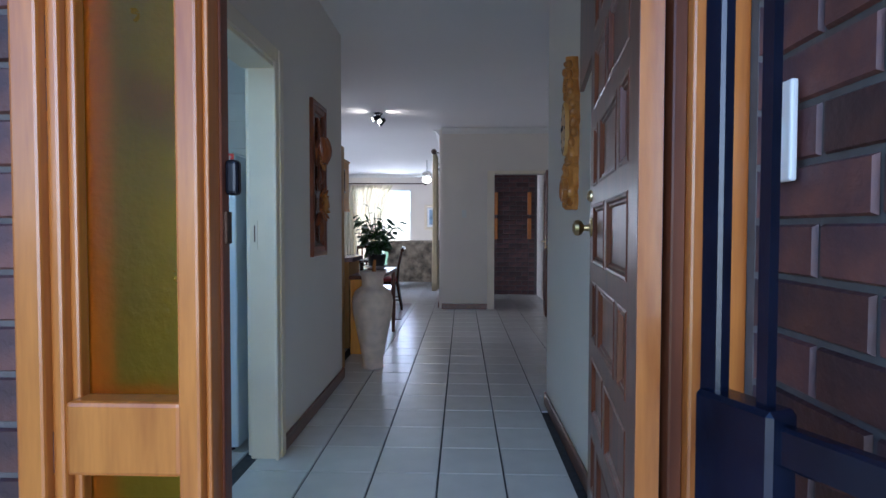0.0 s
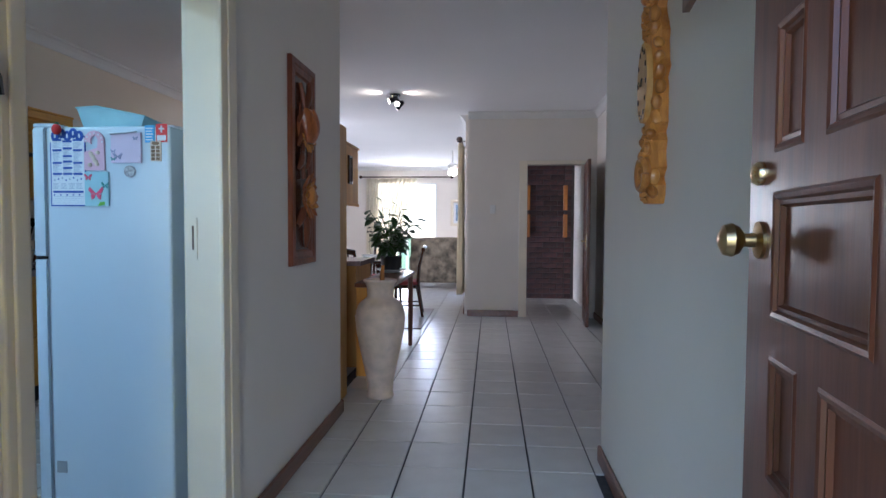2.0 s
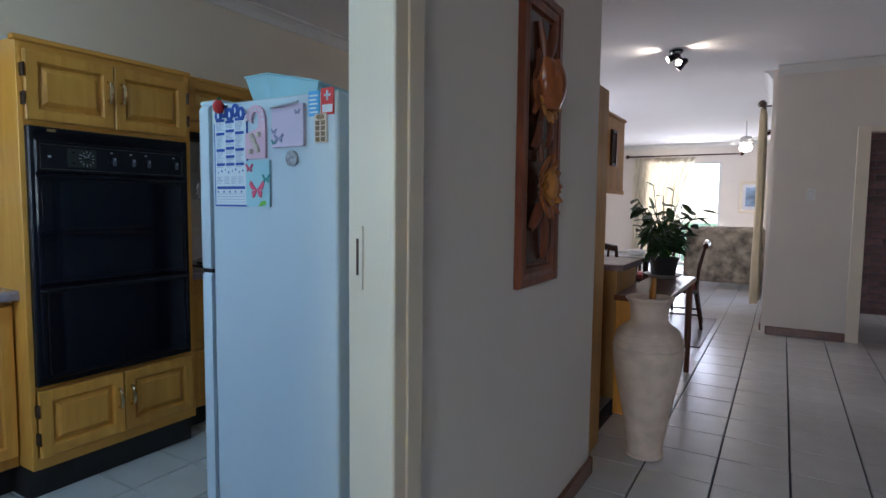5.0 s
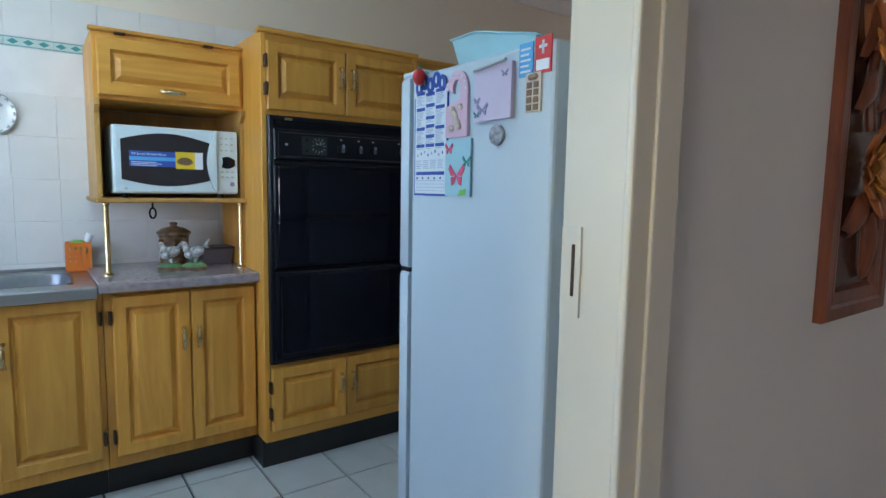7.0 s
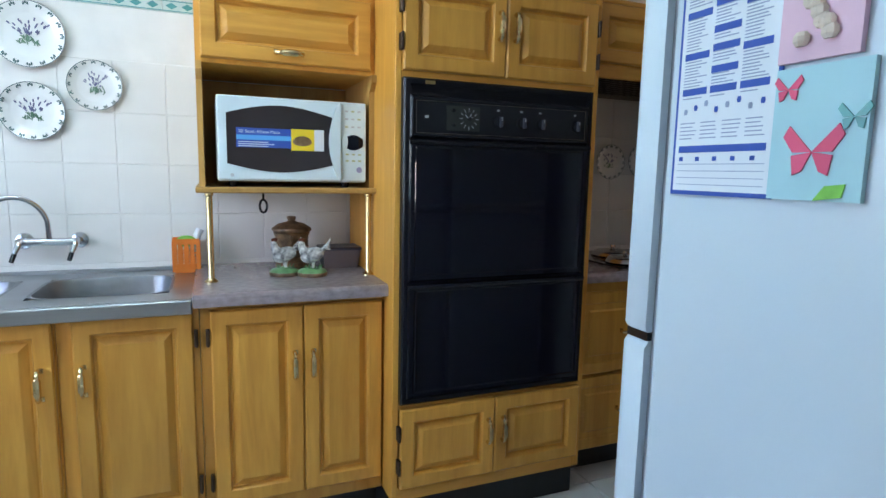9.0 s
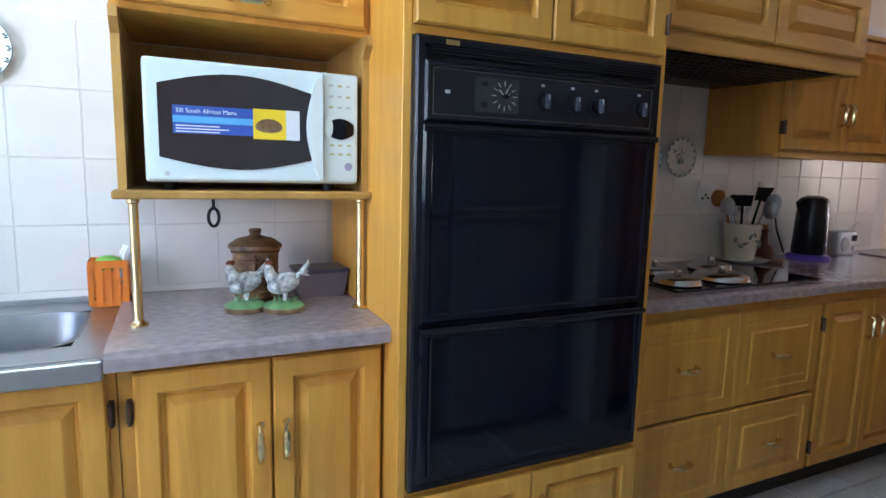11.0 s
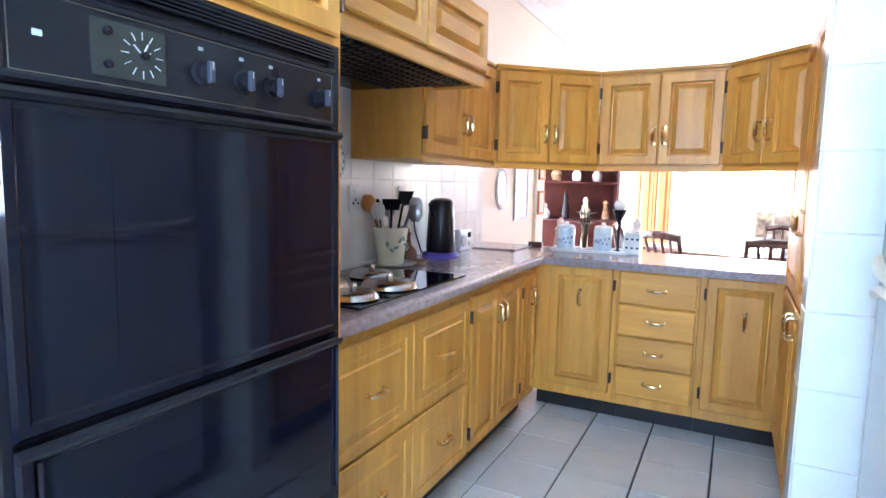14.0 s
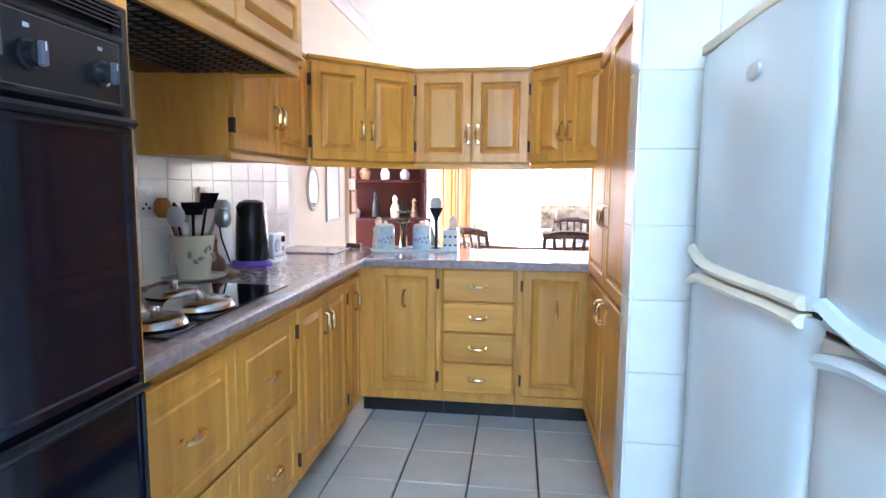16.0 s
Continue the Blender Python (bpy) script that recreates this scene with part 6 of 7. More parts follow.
# glazed display cabinet and ornaments seen through the serving opening
dc = thing("display_dresser", pose(-3.95, 7.05, 0, 0, 0, 25), "dark oxblood dresser crowded with ornaments", "dresser")
part("base", box(0, 0, 0.06, 1.05, 0.42, 0.95, 0.006), M["redwall"], dc)
part("back_board", box(0, 0.38, 0.95, 1.05, 0.42, 2.05, 0.004), M["redwall"], dc)
for z in (1.32, 1.68):
    part("shelf", box(0.02, 0.16, z, 1.03, 0.38, z + 0.025, 0.003), M["redwall"], dc)
for x in (0.0, 1.03):
    part("side", box(x, 0.16, 0.95, x + 0.02, 0.38, 2.05, 0.003), M["redwall"], dc)
for x in (0.06, 0.93):
    for y in (0.06, 0.34):
        part("foot", turned([(0.03, 0), (0.04, 0.06)], 10, None, (x, y, 0)), M["redwall"], dc)
T0 = pose(-3.95, 7.05, 0, 0, 0, 25)
rn = random.Random(3)
for k in range(9):
    x, z = 0.10 + 0.105 * k, (0.95, 1.345)[k % 2]
    h = rn.uniform(0.16, 0.30)
    prof = [(0.03, 0), (0.045, 0.01), (rn.uniform(0.03, 0.06), h * 0.4), (0.02, h * 0.7), (rn.uniform(0.02, 0.035), h * 0.85), (0.012, h)]
    single("figurine", turned(prof, 14), M[("china", "terracotta", "greyplastic", "stoneware", "black")[k % 5]], "pale china figurine on the dresser", "ornament", T0 @ pose(x, 0.25, z), True, "ornaments on the dresser")
orange_door = thing("timber_cupboard", pose(-3.15, 9.35, 0), "tall orange pine cupboard beside the window", "cupboard")
part("body", box(0, 0, 0.05, 0.42, 0.45, 2.0, 0.006), M["pine"], orange_door)
for x in (0.01, 0.212):
    o = part("door", framed(0.198, 1.88, SLIM), M["pine"], orange_door)
    o.location = (x, -0.002, 0.09)
for x in (0.05, 0.37):
    part("foot", box(x - 0.04, 0.02, 0, x + 0.04, 0.43, 0.05), M["pine"], orange_door)
wp = setting("pilaster", box(XW - 0.13, 6.155, 0, XW + 0.03, 6.36, 2.08, 0.004), M["trimpaint"], "cream painted opening frame", "trim")



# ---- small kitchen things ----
# unseen fitting, assumed from the cyan light high on the cabinets
fx = thing("ceiling_light", pose(-2.15, 0.75, H), "unseen white fluorescent batten with two lit tubes, assumed on the ceiling", "ceiling lamp")
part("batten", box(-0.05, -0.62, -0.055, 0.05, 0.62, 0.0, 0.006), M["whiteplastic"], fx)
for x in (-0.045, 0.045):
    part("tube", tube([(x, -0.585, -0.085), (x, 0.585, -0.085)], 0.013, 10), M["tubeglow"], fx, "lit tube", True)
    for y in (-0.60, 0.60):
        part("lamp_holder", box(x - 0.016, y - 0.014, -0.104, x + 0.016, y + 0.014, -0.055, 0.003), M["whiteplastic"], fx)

def wall_plate(y, z, r, tilt=0):
    p = thing("wall_plate", pose(XW + 0.006, y, z, 0, 0, 90), "white china plate with lavender sprig and leafy rim", "plate", "plates on the tiles")
    pm = rings(bmesh.new(), [[(rr_ * math.cos(2 * math.pi * i / 36), -o, rr_ * math.sin(2 * math.pi * i / 36)) for i in range(36)] for rr_, o in ((r * 0.55, 0.002), (r * 0.70, 0.004), (r, 0.018), (r * 0.99, 0.021), (r * 0.70, 0.009), (r * 0.62, 0.006))])
    part("china", pm, M["china"], p, "", True)
    bm = bmesh.new()
    nn = 16
    for k in range(nn):
        a = 2 * math.pi * k / nn
        for da, dr in ((0.0, 0.93), (0.06, 0.89), (-0.06, 0.90)):
            blob((r * dr * math.cos(a + da), -0.0195, r * dr * math.sin(a + da)), (r * 0.050, 0.0015, r * 0.030), bm, 6, 4, Matrix.Rotation(-a, 3, "Y"))
    part("rim_leaves", bm, M["rimprint"], p)
    part("rim_line", tube([(r * 0.99 * math.cos(2 * math.pi * k / 36), -0.0205, r * 0.99 * math.sin(2 * math.pi * k / 36)) for k in range(37)], 0.0012, 5), M["rimprint"], p)
    bm, b2 = bmesh.new(), bmesh.new()
    rq = random.Random(int(y * 100))
    for k in range(30):
        a = math.pi * (0.22 + 0.56 * rq.random())
        d = r * (0.18 + 0.52 * rq.random())
        x, zz = d * math.cos(a) * 1.05, d * math.sin(a) - r * 0.16
        blob((x, -0.0075, zz), (r * 0.024, 0.0012, r * 0.075), bm, 6, 4, Matrix.Rotation(math.pi / 2 - a, 3, "Y"))
    for k in range(26):
        a = math.pi * rq.random()
        blob((r * 0.34 * math.cos(a) * rq.random(), -0.0075, -r * 0.30 + r * 0.24 * rq.random()), (r * 0.020, 0.0012, r * 0.10), b2, 6, 4, Matrix.Rotation(rq.uniform(-1, 1), 3, "Y"))
    part("sprig_flowers", bm, M["sprigblue"], p)
    part("sprig_leaves", b2, M["sprigleaf"], p)
    return p


wall_plate(0.758, 1.738, 0.112)
wall_plate(0.755, 1.478, 0.100)
wall_plate(0.950, 1.580, 0.088)
wall_plate(3.44, 1.375, 0.088)
wall_plate(3.24, 1.365, 0.088)

jar = thing("stoneware_crock", pose(-3.315, 1.612, 0.91), "brown glazed stoneware crock with a lid", "jar")
part("body", turned([(0.056, 0), (0.062, 0.008), (0.062, 0.045), (0.066, 0.05), (0.062, 0.055), (0.064, 0.13), (0.069, 0.14), (0.064, 0.146)], 28), M["stoneware"], jar, "", True)
part("lid", turned([(0.070, 0.146), (0.076, 0.152), (0.074, 0.160), (0.050, 0.176), (0.020, 0.184), (0.014, 0.188), (0.018, 0.198), (0.016, 0.204), (0.004, 0.206)], 28), M["stoneware"], jar, "", True)
for z in (0.012, 0.030, 0.072, 0.090, 0.120):
    part("band", turned([(0.0615, z - 0.004), (0.0655, z), (0.0615, z + 0.004)], 28), M["stoneware"], jar, "", True)
for sx in (-1, 1):
    part("lug", tube([(sx * 0.06, -0.01, 0.135), (sx * 0.082, -0.01, 0.118), (sx * 0.062, -0.01, 0.095)], 0.006, 6), M["stoneware"], jar, "", True)


def hen(x, y, rz):
    h = thing("hen_figurine", pose(x, y, 0.91, 0, 0, rz), "white and grey china hen on a green base", "ornament", "china hens")
    part("grass_base", turned([(0.052, 0), (0.055, 0.006), (0.054, 0.014)], 20), M["stoneware"], h, "brown base", True)
    part("grass", turned([(0.0535, 0.0142), (0.046, 0.022), (0.028, 0.028), (0.004, 0.030)], 20), M["green"], h, "green glazed grass", True)
    bm = bmesh.new()
    blob((0.0, 0, 0.075), (0.044, 0.026, 0.028), bm, 14, 9, Matrix.Rotation(radians(-18), 3, "Y"))
    tube([(-0.022, 0, 0.082), (-0.036, 0, 0.102), (-0.038, 0, 0.118), (-0.044, 0, 0.124)], [0.022, 0.015, 0.012, 0.007], 10, bm)
    part("body", bm, M["hen"], h, "", True)
    bm = bmesh.new()
    for k in range(5):
        tube([(0.028, 0.004 * (k - 2), 0.085), (0.050 + 0.004 * k, 0.005 * (k - 2), 0.100 + 0.006 * k), (0.066, 0.006 * (k - 2), 0.096 + 0.010 * k)], [0.008, 0.006, 0.002], 6, bm)
    part("tail", bm, M["hen"], h, "", True)
    for s in (-1, 1):
        part("wing", blob((0.008, s * 0.024, 0.076), (0.030, 0.006, 0.017), None, 10, 6, Matrix.Rotation(radians(-15), 3, "Y")), M["hen"], h, "grey painted wing", True)
        part("leg", tube([(0.004, s * 0.008, 0.05), (0.002, s * 0.009, 0.022)], [0.006, 0.004], 6), M["china"], h)
    part("comb", blob((-0.036, 0, 0.131), (0.012, 0.003, 0.008), None, 8, 5), M["carved_red"], h, "dull red comb")
    bm = bmesh.new()
    for k in range(9):
        a = 0.7 * k
        tube([(0.028 * math.cos(a), 0.02 * math.sin(a), 0.02), (0.03 * math.cos(a) + 0.006, 0.024 * math.sin(a), 0.040)], [0.004, 0.001], 5, bm)
    part("grass_tufts", bm, M["green"], h)


hen(-3.175, 1.567, 100)
hen(-3.140, 1.662, 84)

tub = thing("plastic_box", pose(-3.33, 1.80, 0.91, 0, 0, 90), "smoky lidded plastic food box on the worktop", "food box")
part("box", rings(bmesh.new(), [[(x * s, y * s, z) for x, y in ((-0.075, -0.06), (0.075, -0.06), (0.075, 0.06), (-0.075, 0.06))] for s, z in ((0.86, 0), (1.0, 0.07))]), M["smoky"], tub)
part("lid", box(-0.08, -0.064, 0.070, 0.08, 0.064, 0.082, 0.004), M["smokylid"], tub, "dull blue lid")

bs = thing("orange_basket", pose(-3.42, 1.232, 0.897, 0, 0, 90), "orange plastic sink caddy holding a green cloth", "basket")
for z in (0.0, 0.028, 0.05, 0.072, 0.108):
    s = 0.82 + 0.18 * z / 0.12
    h = 0.022 if z in (0.0, 0.108) else 0.008
    w, d = 0.048 * s, 0.040 * s
    bm = rings(bmesh.new(), [[(-w, -d, zz), (w, -d, zz), (w, d, zz), (-w, d, zz)] for zz in (z, z + h)], False, False)
    part("hoop", bm, M["orange"], bs)
for k in range(5):
    x = -0.042 + 0.021 * k
    for y in (-0.0365, 0.0335):
        part("slat", box(x - 0.0070, y, 0.005, x + 0.0070, y + 0.003, 0.118), M["orange"], bs)
part("floor_plate", box(-0.040, -0.033, 0, 0.040, 0.033, 0.005), M["orange"], bs)
part("cloth", blob((0.0, 0.0, 0.118), (0.036, 0.028, 0.022), None, 12, 7), M["limegreen"], bs, "green washing cloth", True)
part("brush", tube([(0.025, 0.01, 0.06), (0.04, 0.015, 0.14), (0.05, 0.02, 0.16)], [0.006, 0.014, 0.016], 8), M["paper"], bs, "white brush", True)

cn = thing("utensil_pot", pose(-3.395, 3.77, 0.905) @ Matrix.Diagonal((1.18, 1.18, 1.08, 1)), "cream flowered china pot full of kitchen utensils", "utensil pot")
part("pot", turned([(0.048, 0.012), (0.052, 0.016), (0.070, 0.160), (0.074, 0.168), (0.068, 0.168), (0.050, 0.03)], 28), M["potcream"], cn, "", True)
part("saucer", turned([(0.06, 0), (0.098, 0.010), (0.104, 0.016), (0.06, 0.012)], 28), M["china"], cn, "white saucer", True)
bm = bmesh.new()
for k in range(10):
    a = -1.2 + 0.27 * k
    r = 0.064
    blob((r * math.cos(a), r * math.sin(a), 0.10 + 0.025 * math.sin(5 * k)), (0.008, 0.006, 0.016), bm, 6, 4, Matrix.Rotation(0.9 * k, 3, "X"))
part("painted_leaves", bm, M["chinagrey"], cn)
heads = [(0.9, 0.12, "silver", "spoon"), (2.2, 0.10, "silver", "ladle"), (3.4, 0.15, "black", "slice"), (4.3, 0.13, "carved", "spoon"), (5.3, 0.12, "black", "slice"), (0.1, 0.09, "steel", "ladle"), (1.5, 0.15, "black", "slice"), (2.8, 0.11, "black", "ladle"), (4.8, 0.10, "silver", "spoon")]
for a, l, mt, k in heads:
    dx, dy = 0.055 * math.cos(a), 0.055 * math.sin(a)
    tip = Vector((dx * 1.9, dy * 1.9, 0.17 + l))
    bm = tube([(dx * 0.3, dy * 0.3, 0.04), tuple(tip - Vector((dx * 0.4, dy * 0.4, l * 0.35)))], 0.005, 6)
    if k == "slice":
        side = Vector((-math.sin(a), math.cos(a), 0)) * 0.036
        lo = tip - Vector((dx * 0.4, dy * 0.4, l * 0.38))
        th = Vector((math.cos(a), math.sin(a), 0)) * 0.003
        rings(bm, [[lo - side * 0.8, lo + side * 0.8, tip + side, tip - side], [lo - side * 0.8 + th, lo + side * 0.8 + th, tip + side + th, tip - side + th]])
    else:
        blob(tuple(tip - Vector((0, 0, 0.03))), (0.032, 0.018, 0.040), bm, 10, 6)
    part({"slice": "fish_slice", "spoon": "spoon", "ladle": "ladle"}[k], bm, M[mt], cn, "", True)

bt_ = thing("brown_bottle", pose(-3.405, 3.945, 0.905), "squat red-brown glazed bottle with a long neck", "bottle")
part("bottle", turned([(0.035, 0), (0.048, 0.012), (0.050, 0.035), (0.040, 0.062), (0.018, 0.085), (0.013, 0.125), (0.018, 0.145), (0.010, 0.150)], 24), M["carved_red"], bt_, "", True)
part("stopper", turned([(0.010, 0.150), (0.014, 0.160), (0.008, 0.170)], 12), M["carved"], bt_, "", True)
single("ashtray_dish", turned([(0.04, 0), (0.055, 0.016), (0.052, 0.018), (0.035, 0.006)], 20), M["stoneware"], "small brown dish on the worktop", "dish", pose(-3.33, 3.90, 0.905), True)

kt = thing("kettle", pose(-3.375, 4.24, 0.905, 0, 0, 165) @ Matrix.Diagonal((1.0, 1.0, 1.18, 1)), "black cordless jug kettle on a purple base", "kettle")
part("base", turned([(0.098, 0), (0.100, 0.006), (0.092, 0.016), (0.080, 0.020)], 24), M["purple"], kt, "purple base ring", True)
part("jug", turned([(0.074, 0.020), (0.078, 0.03), (0.072, 0.16), (0.066, 0.235), (0.058, 0.252), (0.030, 0.262)], 28), M["black"], kt, "", True)
part("handle", tube([(0.02, -0.064, 0.235), (0.03, -0.105, 0.225), (0.03, -0.115, 0.15), (0.025, -0.10, 0.07), (0.015, -0.072, 0.055)], [0.011, 0.012, 0.012, 0.011, 0.010], 8), M["chrome"], kt, "chrome and black handle", True)
part("spout", tube([(0, 0.055, 0.20), (0, 0.085, 0.238)], [0.026, 0.014], 10), M["black"], kt, "", True)
rd = thing("small_radio", pose(-3.375, 4.56, 0.905, 0, 0, 90), "small silver radio with a grey speaker", "radio")
part("case", box(-0.075, 0, 0, 0.075, 0.075, 0.125, 0.010, 2), M["silver"], rd)
part("speaker", turned([(0.036, 0), (0.034, 0.004), (0.01, 0.005)], 20), M["greyplastic"], rd).matrix_basis = pose(-0.028, 0, 0.06, 90)
part("dial_window", box(0.022, -0.003, 0.075, 0.066, 0, 0.105), M["blackglass"], rd)
part("tuning_knob", turned([(0.014, 0), (0.013, 0.010)], 14), M["whiteplastic"], rd, "", True).matrix_basis = pose(0.044, 0, 0.038, 90)
part("aerial", tube([(0.06, 0.05, 0.12), (0.16, 0.05, 0.17)], 0.002, 5), M["chrome"], rd)

for y in (3.62, 4.03):
    so = thing("wall_socket", pose(XW + 0.006, y, 1.16, 0, 0, 90), "white double wall socket on the tiles", "socket", "sockets on the tiles")
    part("plate", box(-0.045, -0.010, 0, 0.045, 0, 0.115, 0.003), M["whiteplastic"], so)
    for x, z in ((-0.018, 0.035), (0.018, 0.035), (0.0, 0.05)):
        part("pin_hole", turned([(0.006, 0), (0.006, 0.0012)], 10), M["black"], so).matrix_basis = pose(x, -0.0099, z, 90)
    part("rocker", box(-0.012, -0.014, 0.08, 0.012, -0.010, 0.10, 0.002), M["whiteplastic"], so)
pg2 = thing("black_plug", pose(XW + 0.017, 4.03, 1.195, 0, 0, 90), "black plug with its cord in the socket", "plug")
part("body", tube([(0, 0, 0), (0, -0.035, 0)], [0.022, 0.015], 10), M["black"], pg2, "", True)
part("cord", tube([(0, -0.035, 0), (0.0, -0.05, -0.02), (0.05, -0.04, -0.15), (0.14, -0.03, -0.272)], 0.0035, 6), M["black"], pg2, "", True)

om = thing("oval_mirror", pose(XW, 5.40, 1.26, 0, 0, 90), "small oval wall mirror in a silver rim", "mirror")
part("rim", rings(bmesh.new(), [[(sx * math.cos(2 * math.pi * k / 32), -o, sz * math.sin(2 * math.pi * k / 32)) for k in range(32)] for sx, sz, o in ((0.105, 0.150, 0), (0.105, 0.150, 0.012), (0.09, 0.135, 0.02), (0.078, 0.122, 0.010))]), M["silver"], om, "", True)
part("mirror_glass", plate_poly([(0.079 * math.cos(2 * math.pi * k / 32), 0.123 * math.sin(2 * math.pi * k / 32)) for k in range(32)], -0.013, -0.010), M["mirror"], om)
fp = thing("narrow_picture", pose(XW, 5.68, 1.02, 0, 0, 90), "tall narrow framed print on the cream wall", "picture")
part("frame", framed(0.30, 0.50, [(0, 0), (0, 0.016), (0.018, 0.018), (0.022, 0.008)]), M["silver"], fp)
part("print", box(0.022, -0.010, 0.022, 0.278, -0.0082, 0.478), M["paper"], fp)
for z in (1.05, 1.34):
    sp_ = thing("small_print", pose(-3.50, 6.37, z), "small brown framed print", "picture", "small prints")
    part("frame", framed(0.16, 0.20, [(0, 0), (0, 0.014), (0.015, 0.016), (0.02, 0.008)]), M["carved"], sp_)
    part("print", box(0.02, -0.010, 0.02, 0.14, -0.0082, 0.18), M["terracotta"], sp_)
    sp_.matrix_world = pose(XW + 0.032, 6.175, z, 0, 0, 90)

# things on the peninsula
tray = thing("serving_tray", pose(-2.74, 4.97, 0.905, 0, 0, 6), "white oblong serving tray on the peninsula", "tray")
part("tray", rings(bmesh.new(), [[(x * s, y * s, z) for x, y in ((-0.23, -0.10), (0.23, -0.10), (0.23, 0.10), (-0.23, 0.10))] for s, z in ((0.92, 0), (1.0, 0.016), (0.985, 0.018), (0.91, 0.006))]), M["china"], tray)
for x, y in ((-0.145, -0.02), (0.065, 0.01)):
    tn = thing("canister", tray.matrix_world @ pose(x, y, 0.007), "pale blue china canister with printed flowers", "canister", "canisters on the tray")
    part("body", turned([(0.050, 0), (0.053, 0.006), (0.053, 0.125), (0.048, 0.132)], 24), M["canister"], tn, "", True)
    part("lid", turned([(0.050, 0.132), (0.052, 0.140), (0.040, 0.150), (0.012, 0.154), (0.012, 0.166), (0.004, 0.170)], 24), M["china"], tn, "", True)
    bm = bmesh.new()
    for k in range(8):
        a = -1.57 + 0.22 * (k - 3.5)
        blob((0.0535 * math.cos(a), 0.0535 * math.sin(a), 0.06 + 0.02 * math.sin(3 * k)), (0.008, 0.003, 0.012), bm, 6, 4)
    part("printed_flowers", bm, M["lavender"], tn)
fv = thing("flower_vase", tray.matrix_world @ pose(-0.045, 0.04, 0.007), "slim clear glass vase with green stems", "vase")
part("glass", turned([(0.022, 0), (0.024, 0.004), (0.020, 0.10), (0.027, 0.17), (0.024, 0.17), (0.017, 0.10)], 20), M["clear"], fv, "", True)
for k in range(7):
    a = 0.9 * k
    st = part("stem", tube([(0.006 * math.cos(a), 0.006 * math.sin(a), 0.01), (0.03 * math.cos(a), 0.03 * math.sin(a), 0.22 + 0.012 * k)], 0.003, 5), M["leaf"], fv)
    for j in range(3):
        o = part("leaf", None, None, st, data=lm_)
        o.matrix_basis = pose(0.022 * math.cos(a), 0.022 * math.sin(a), 0.15 + 0.03 * j, 30, 0, 120 * j + 40 * k) @ Matrix.Scale(0.4, 4)
cd = thing("candle_stand", pose(-2.60, 5.06, 0.905), "black candle stand with a cream ball candle", "candle stand")
part("stand", turned([(0.045, 0), (0.045, 0.006), (0.010, 0.016), (0.008, 0.17), (0.014, 0.19), (0.040, 0.245), (0.042, 0.252), (0.012, 0.245)], 20), M["black"], cd, "", True)
part("candle", blob((0, 0, 0.280), (0.035, 0.035, 0.034)), M["china"], cd, "cream ball candle", True)
for x, h in ((-2.50, 0.20), (-2.96, 0.19)):
    g = turned([(0.034, 0), (0.040, 0.02), (0.030, h * 0.45), (0.036, h * 0.6), (0.018, h * 0.75), (0.024, h * 0.88), (0.008, h)], 18)
    single("china_figure", g, M["china"] if x > -2.7 else M["terracotta"], "small china figure on the peninsula", "ornament", pose(x, 5.08, 0.905), True, "china figures")
bx = thing("spotted_box", pose(-2.50, 4.98, 0.905), "white box with dark spots on the peninsula", "box")
part("box", box(-0.045, -0.045, 0, 0.045, 0.045, 0.13, 0.006), M["china"], bx)
bm = bmesh.new()
for k in range(6):
    blob((-0.03 + 0.03 * (k % 3), -0.045, 0.04 + 0.05 * (k // 3)), (0.008, 0.002, 0.008), bm, 8, 4)
part("spots", bm, M["black"], bx)
ss = single("corner_block", box(-3.15, 5.02, 0.905, -3.06, 5.06, 0.935, 0.004), M["darkwood"], "small dark block on the worktop corner", "ornament")
# slightly raised slab added in place of the worktop's joint line
ch = thing("chopping_board", pose(-3.30, 4.86, 0.905), "thin grey slab standing for the joint in the worktop", "board")
part("board", box(-0.10, -0.16, 0, 0.18, 0.16, 0.008, 0.003), M["worktop"], ch)



# ---- tiles and bricks ----
def slab_mesh(name, w, d, h, material, bevel=0.003, axis="z"):
    bm = bmesh.new()
    if axis == "z":
        bbox(bm, -w / 2, -d / 2, 0, w / 2, d / 2, h)
        top = [v for v in bm.verts if v.co.z > h / 2]
        for v in top:
            v.co.x *= 1 - 2 * bevel / w
            v.co.y *= 1 - 2 * bevel / d
    else:
        bbox(bm, -w / 2, -h, -d / 2, w / 2, 0, d / 2)
        for v in bm.verts:
            if v.co.y < -h / 2:
                v.co.x *= 1 - 2 * bevel / w
                v.co.z *= 1 - 2 * bevel / d
    bmesh.ops.recalc_face_normals(bm, faces=bm.faces)
    me = bpy.data.meshes.new(name)
    bm.to_mesh(me)
    bm.free()
    me.materials.append(material)
    return me


def inside(x, y):
    """Where the hall floor lies, as against the kitchen floor."""
    return not (x < XK + 0.06 and y < 5.0)


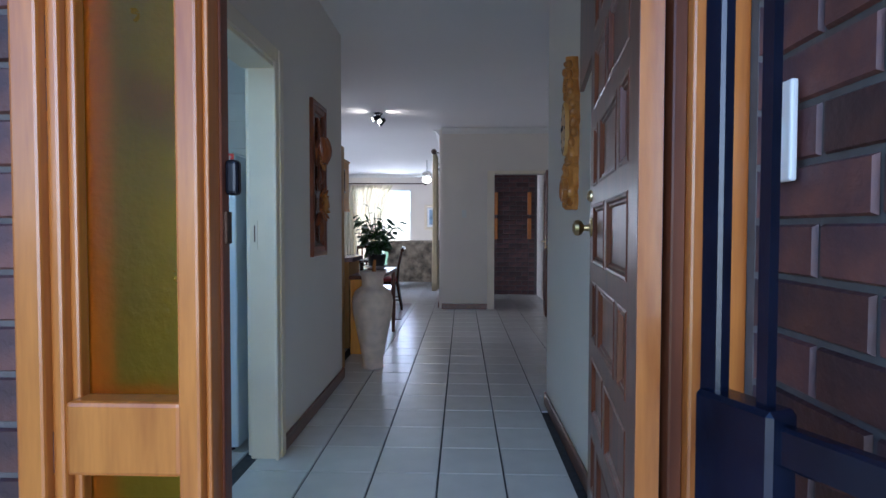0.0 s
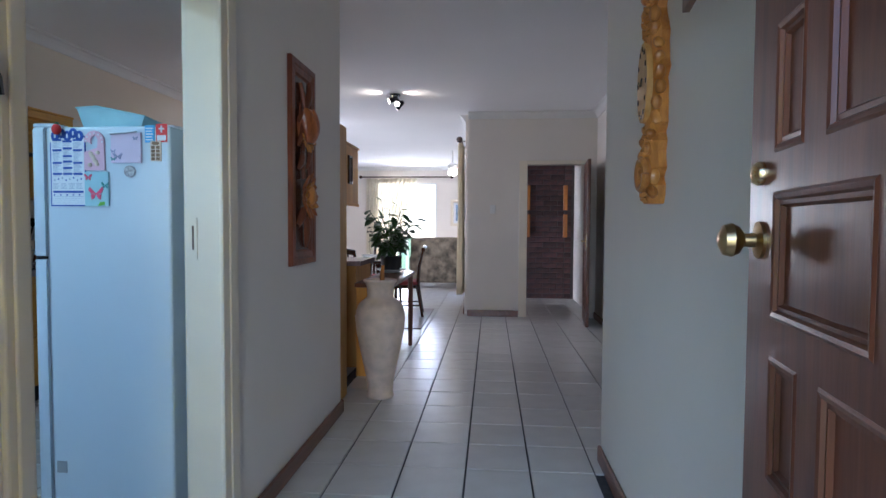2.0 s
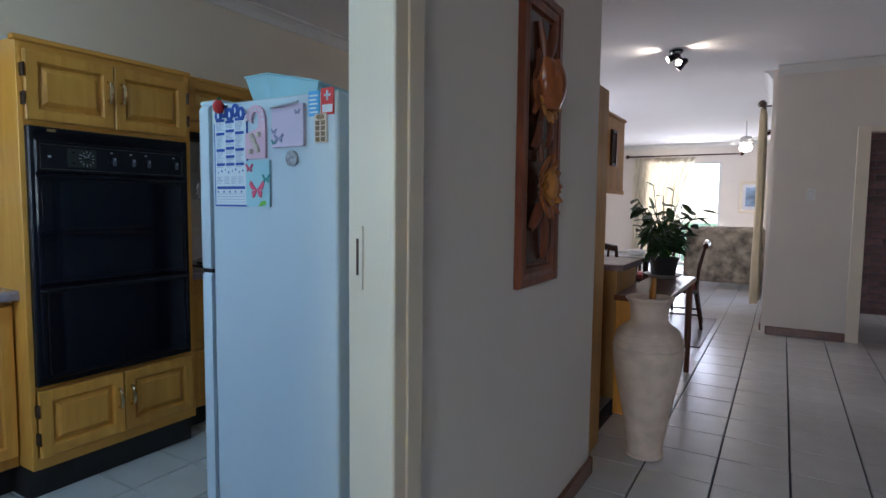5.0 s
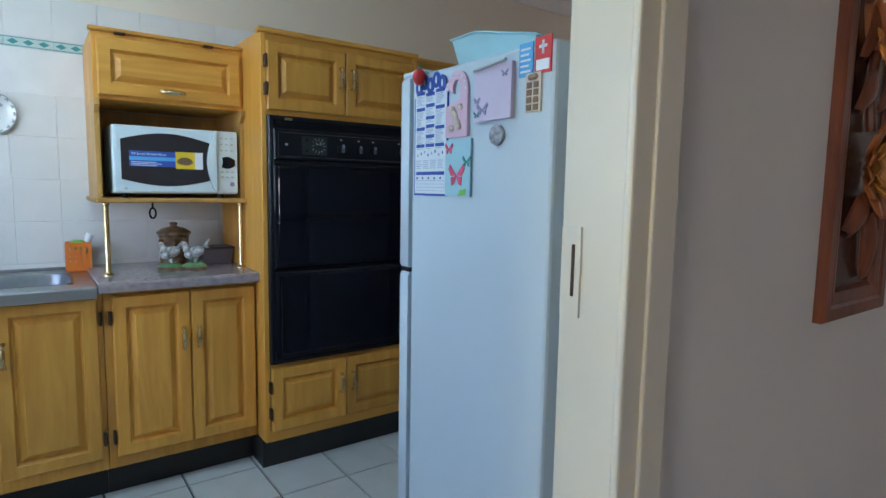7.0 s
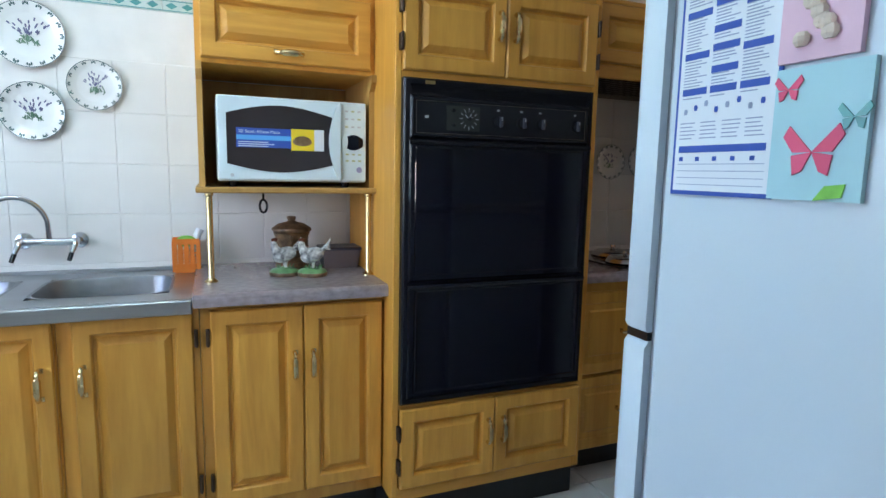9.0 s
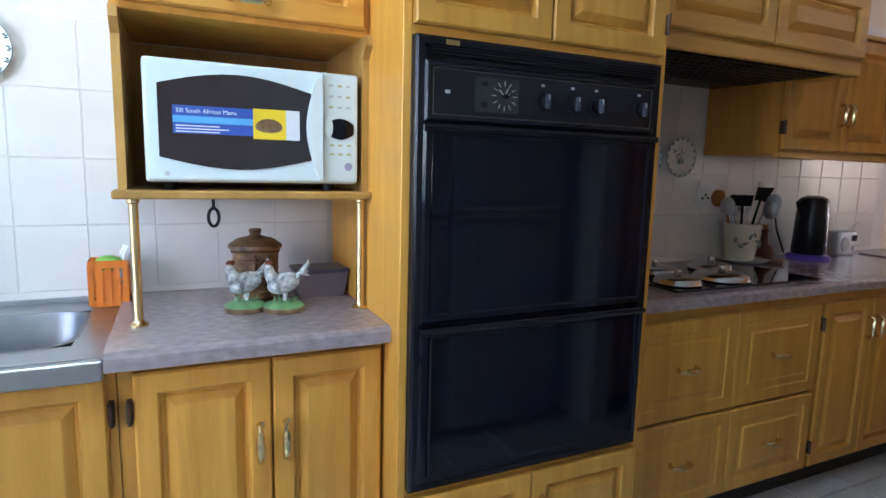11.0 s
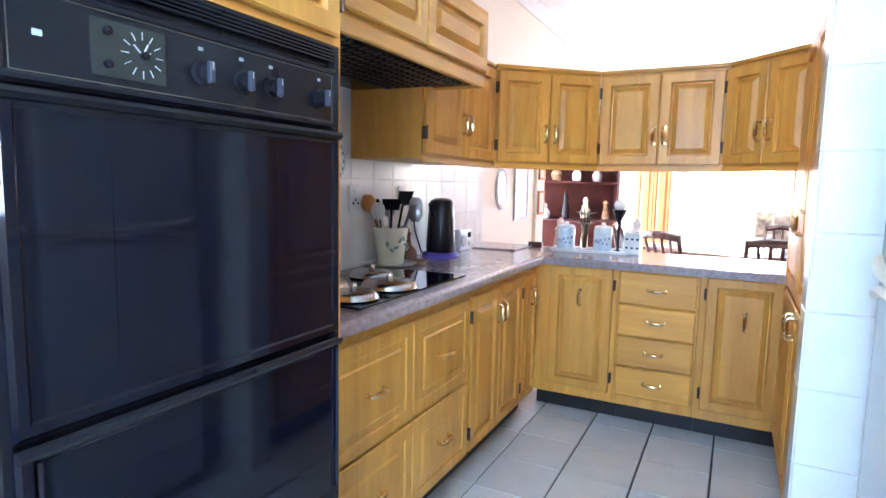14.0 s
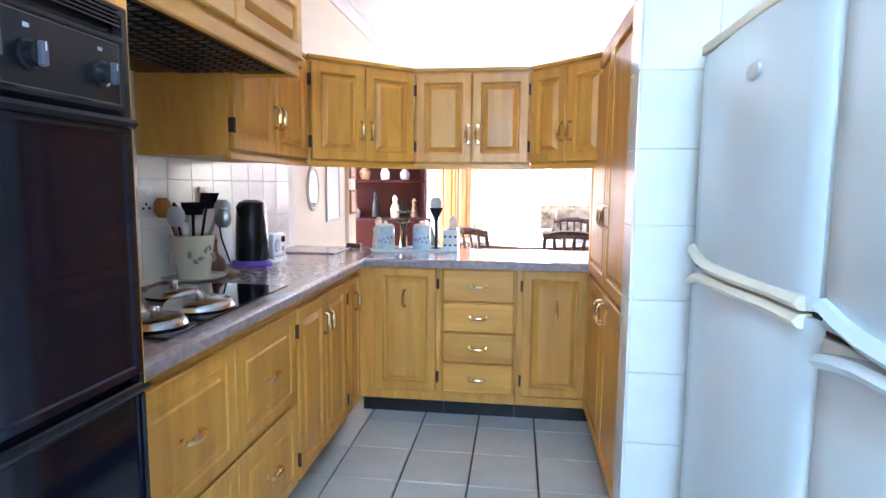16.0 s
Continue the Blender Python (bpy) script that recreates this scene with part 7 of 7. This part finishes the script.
tile_mesh = slab_mesh("tile", 0.3095, 0.3185, 0.009, M["tile"], 0.002)
kitchen_tile = slab_mesh("tile", 0.2965, 0.2965, 0.009, M["tile"], 0.002)
PX, PY = 0.317, 0.326
hall_floor = setting("floor_hall", box(-1.0, 0.13, -0.0095, -0.99, 0.14, -0.009), M["grout"], "pale square floor tiles with dark joints", "floor")
kitchen_floor = setting("floor_kitchen", box(-2.0, 0.13, -0.0095, -1.99, 0.14, -0.009), M["grout"], "pale square kitchen floor tiles with dark joints", "floor")
rest = bmesh.new()
count = 0
for i in range(-14, 8):
    for j in range(-6, 40):
        x, y = -0.064 + PX / 2 + i * PX, 1.652 + PY / 2 + j * PY
        if x - 0.15 > XE or y < YD + 0.1 or y > YN or not inside(x, y) or (x > XR + 0.1 and y < 2.75) or (y > YF and x > -0.2 and y > 9.4) or x < -4.6:
            continue
        if -1.2 < x < 1.3 and y < 7.2:
            o = part("tile", None, None, hall_floor, data=tile_mesh)
            o.location = (x, y, -0.009)
            count += 1
        else:
            bbox(rest, x - 0.1557, y - 0.1602, -0.009, x + 0.1557, y + 0.1602, 0.0)
tagged(part("tile_field", rest, M["tile"], hall_floor, "pale square floor tiles farther off"), kind="stuff")
for i in range(-8, 12):
    for j in range(-20, 4):
        x, y = -2.306 + 0.152 + i * 0.304, 4.298 + 0.152 + j * 0.304
        if x < XW + 0.2 or x > XK + 0.07 or y > 4.95 or y < -0.3:
            continue
        o = part("tile", None, None, kitchen_floor, data=kitchen_tile)
        o.location = (x, y, -0.009)

# wall tiles of the kitchen
wt = slab_mesh("wall_tile", 0.1714, 0.1854, 0.0025, M["walltile"], 0.0015, "y")
wall_w = bpy.data.objects["wall_kitchen_west"]
part("tile_bed", box(XW, -0.41, 0.89, XW + 0.002, 5.075, 2.097), M["tilejoint"], wall_w)
for i in range(-7, 24):
    y = 1.006 + 0.0865 + i * 0.173
    for k in range(5):
        z = 0.928 + 0.0935 + k * 0.187
        if k == 4:
            continue
        if y > 5.0 or (1.95 < y < 2.6) or (y > 2.6 and z > 1.75):
            continue
        o = part("tile", None, None, wall_w, data=wt)
        o.matrix_basis = pose(XW + 0.002, y, z, 0, 0, 90)
    if y < 1.9:
        o = part("tile", None, None, wall_w, data=wt)
        o.matrix_basis = pose(XW + 0.002, y, 2.004, 0, 0, 90)
bt_mesh = slab_mesh("border_tile", 0.1714, 0.045, 0.004, M["bordertile"], 0.002, "y")
for i in range(-7, 6):
    y = 1.006 + 0.0865 + i * 0.173
    if y > 1.9:
        continue
    o = part("border_tile", None, None, wall_w, data=bt_mesh)
    o.matrix_basis = pose(XW + 0.002, y, 1.888, 0, 0, 90)
    bm = bmesh.new()
    for s in (-0.055, 0.0, 0.055):
        plate_poly([(s - 0.020, 0), (s, 0.012), (s + 0.020, 0), (s, -0.012)], -0.0055, -0.0038, bm)
    bbox(bm, -0.086, -0.0052, 0.016, 0.086, -0.0038, 0.019)
    bbox(bm, -0.086, -0.0052, -0.019, 0.086, -0.0038, -0.016)
    part("glaze_pattern", bm, M["teal"], o)
nib = bpy.data.objects["wall_nib"]
nt = slab_mesh("wall_tile", 0.1965, 0.209, 0.004, M["walltile"], 0.0015, "y")
for k in range(13):
    z = 0.0215 + k * 0.211
    for i in range(3):
        o = part("tile", None, None, nib, data=nt)
        o.matrix_basis = pose(-1.795 + 0.099 + i * 0.199, 3.31, z, 0, 0, 0)
    o = part("tile", None, None, nib, data=nt)
    o.matrix_basis = pose(-1.795, 3.37, z, 0, 0, -90) @ Matrix.Diagonal((0.6, 1, 1, 1))

# face bricks
bk = slab_mesh("brick", 0.224, 0.0765, 0.008, M["brick"], 0.004, "y")
half = slab_mesh("brick", 0.108, 0.0765, 0.008, M["brick"], 0.004, "y")


def bricks(parent, origin, rz, length, z0, z1, limit=300):
    n = 0
    r = 0
    z = z0
    while z < z1:
        x = 0.0
        k = r % 2
        while x < length - 0.02:
            w = 0.106 if k or length < 0.1 else 0.222
            if x + w > length:
                w = 0.106
            o = part("brick", None, None, parent, data=half if w < 0.2 else bk)
            o.matrix_basis = pose(*origin, 0, 0, rz) @ pose(x + w / 2, random.uniform(-0.002, 0.002), z + 0.037, 0, random.uniform(-0.3, 0.3), 0)
            x += w + 0.012
            k = 0
        z += 0.086
        r += 1


bricks(bpy.data.objects["wall_porch_east"], (0.465 + FX, FY, 0), -90, 0.34, 0.0, 2.75)
bricks(bpy.data.objects["wall_front"], (-1.085, FY, 0), 0, 0.315 + FX, 0.0, 2.75)
bricks(bpy.data.objects["wall_front"], (0.430 + FX, FY, 0), 0, 0.035, 0.0, 2.75)
bricks(bpy.data.objects["wall_passage"], (0.45, 9.46, 0), 0, 0.9, 0.0, 2.2)
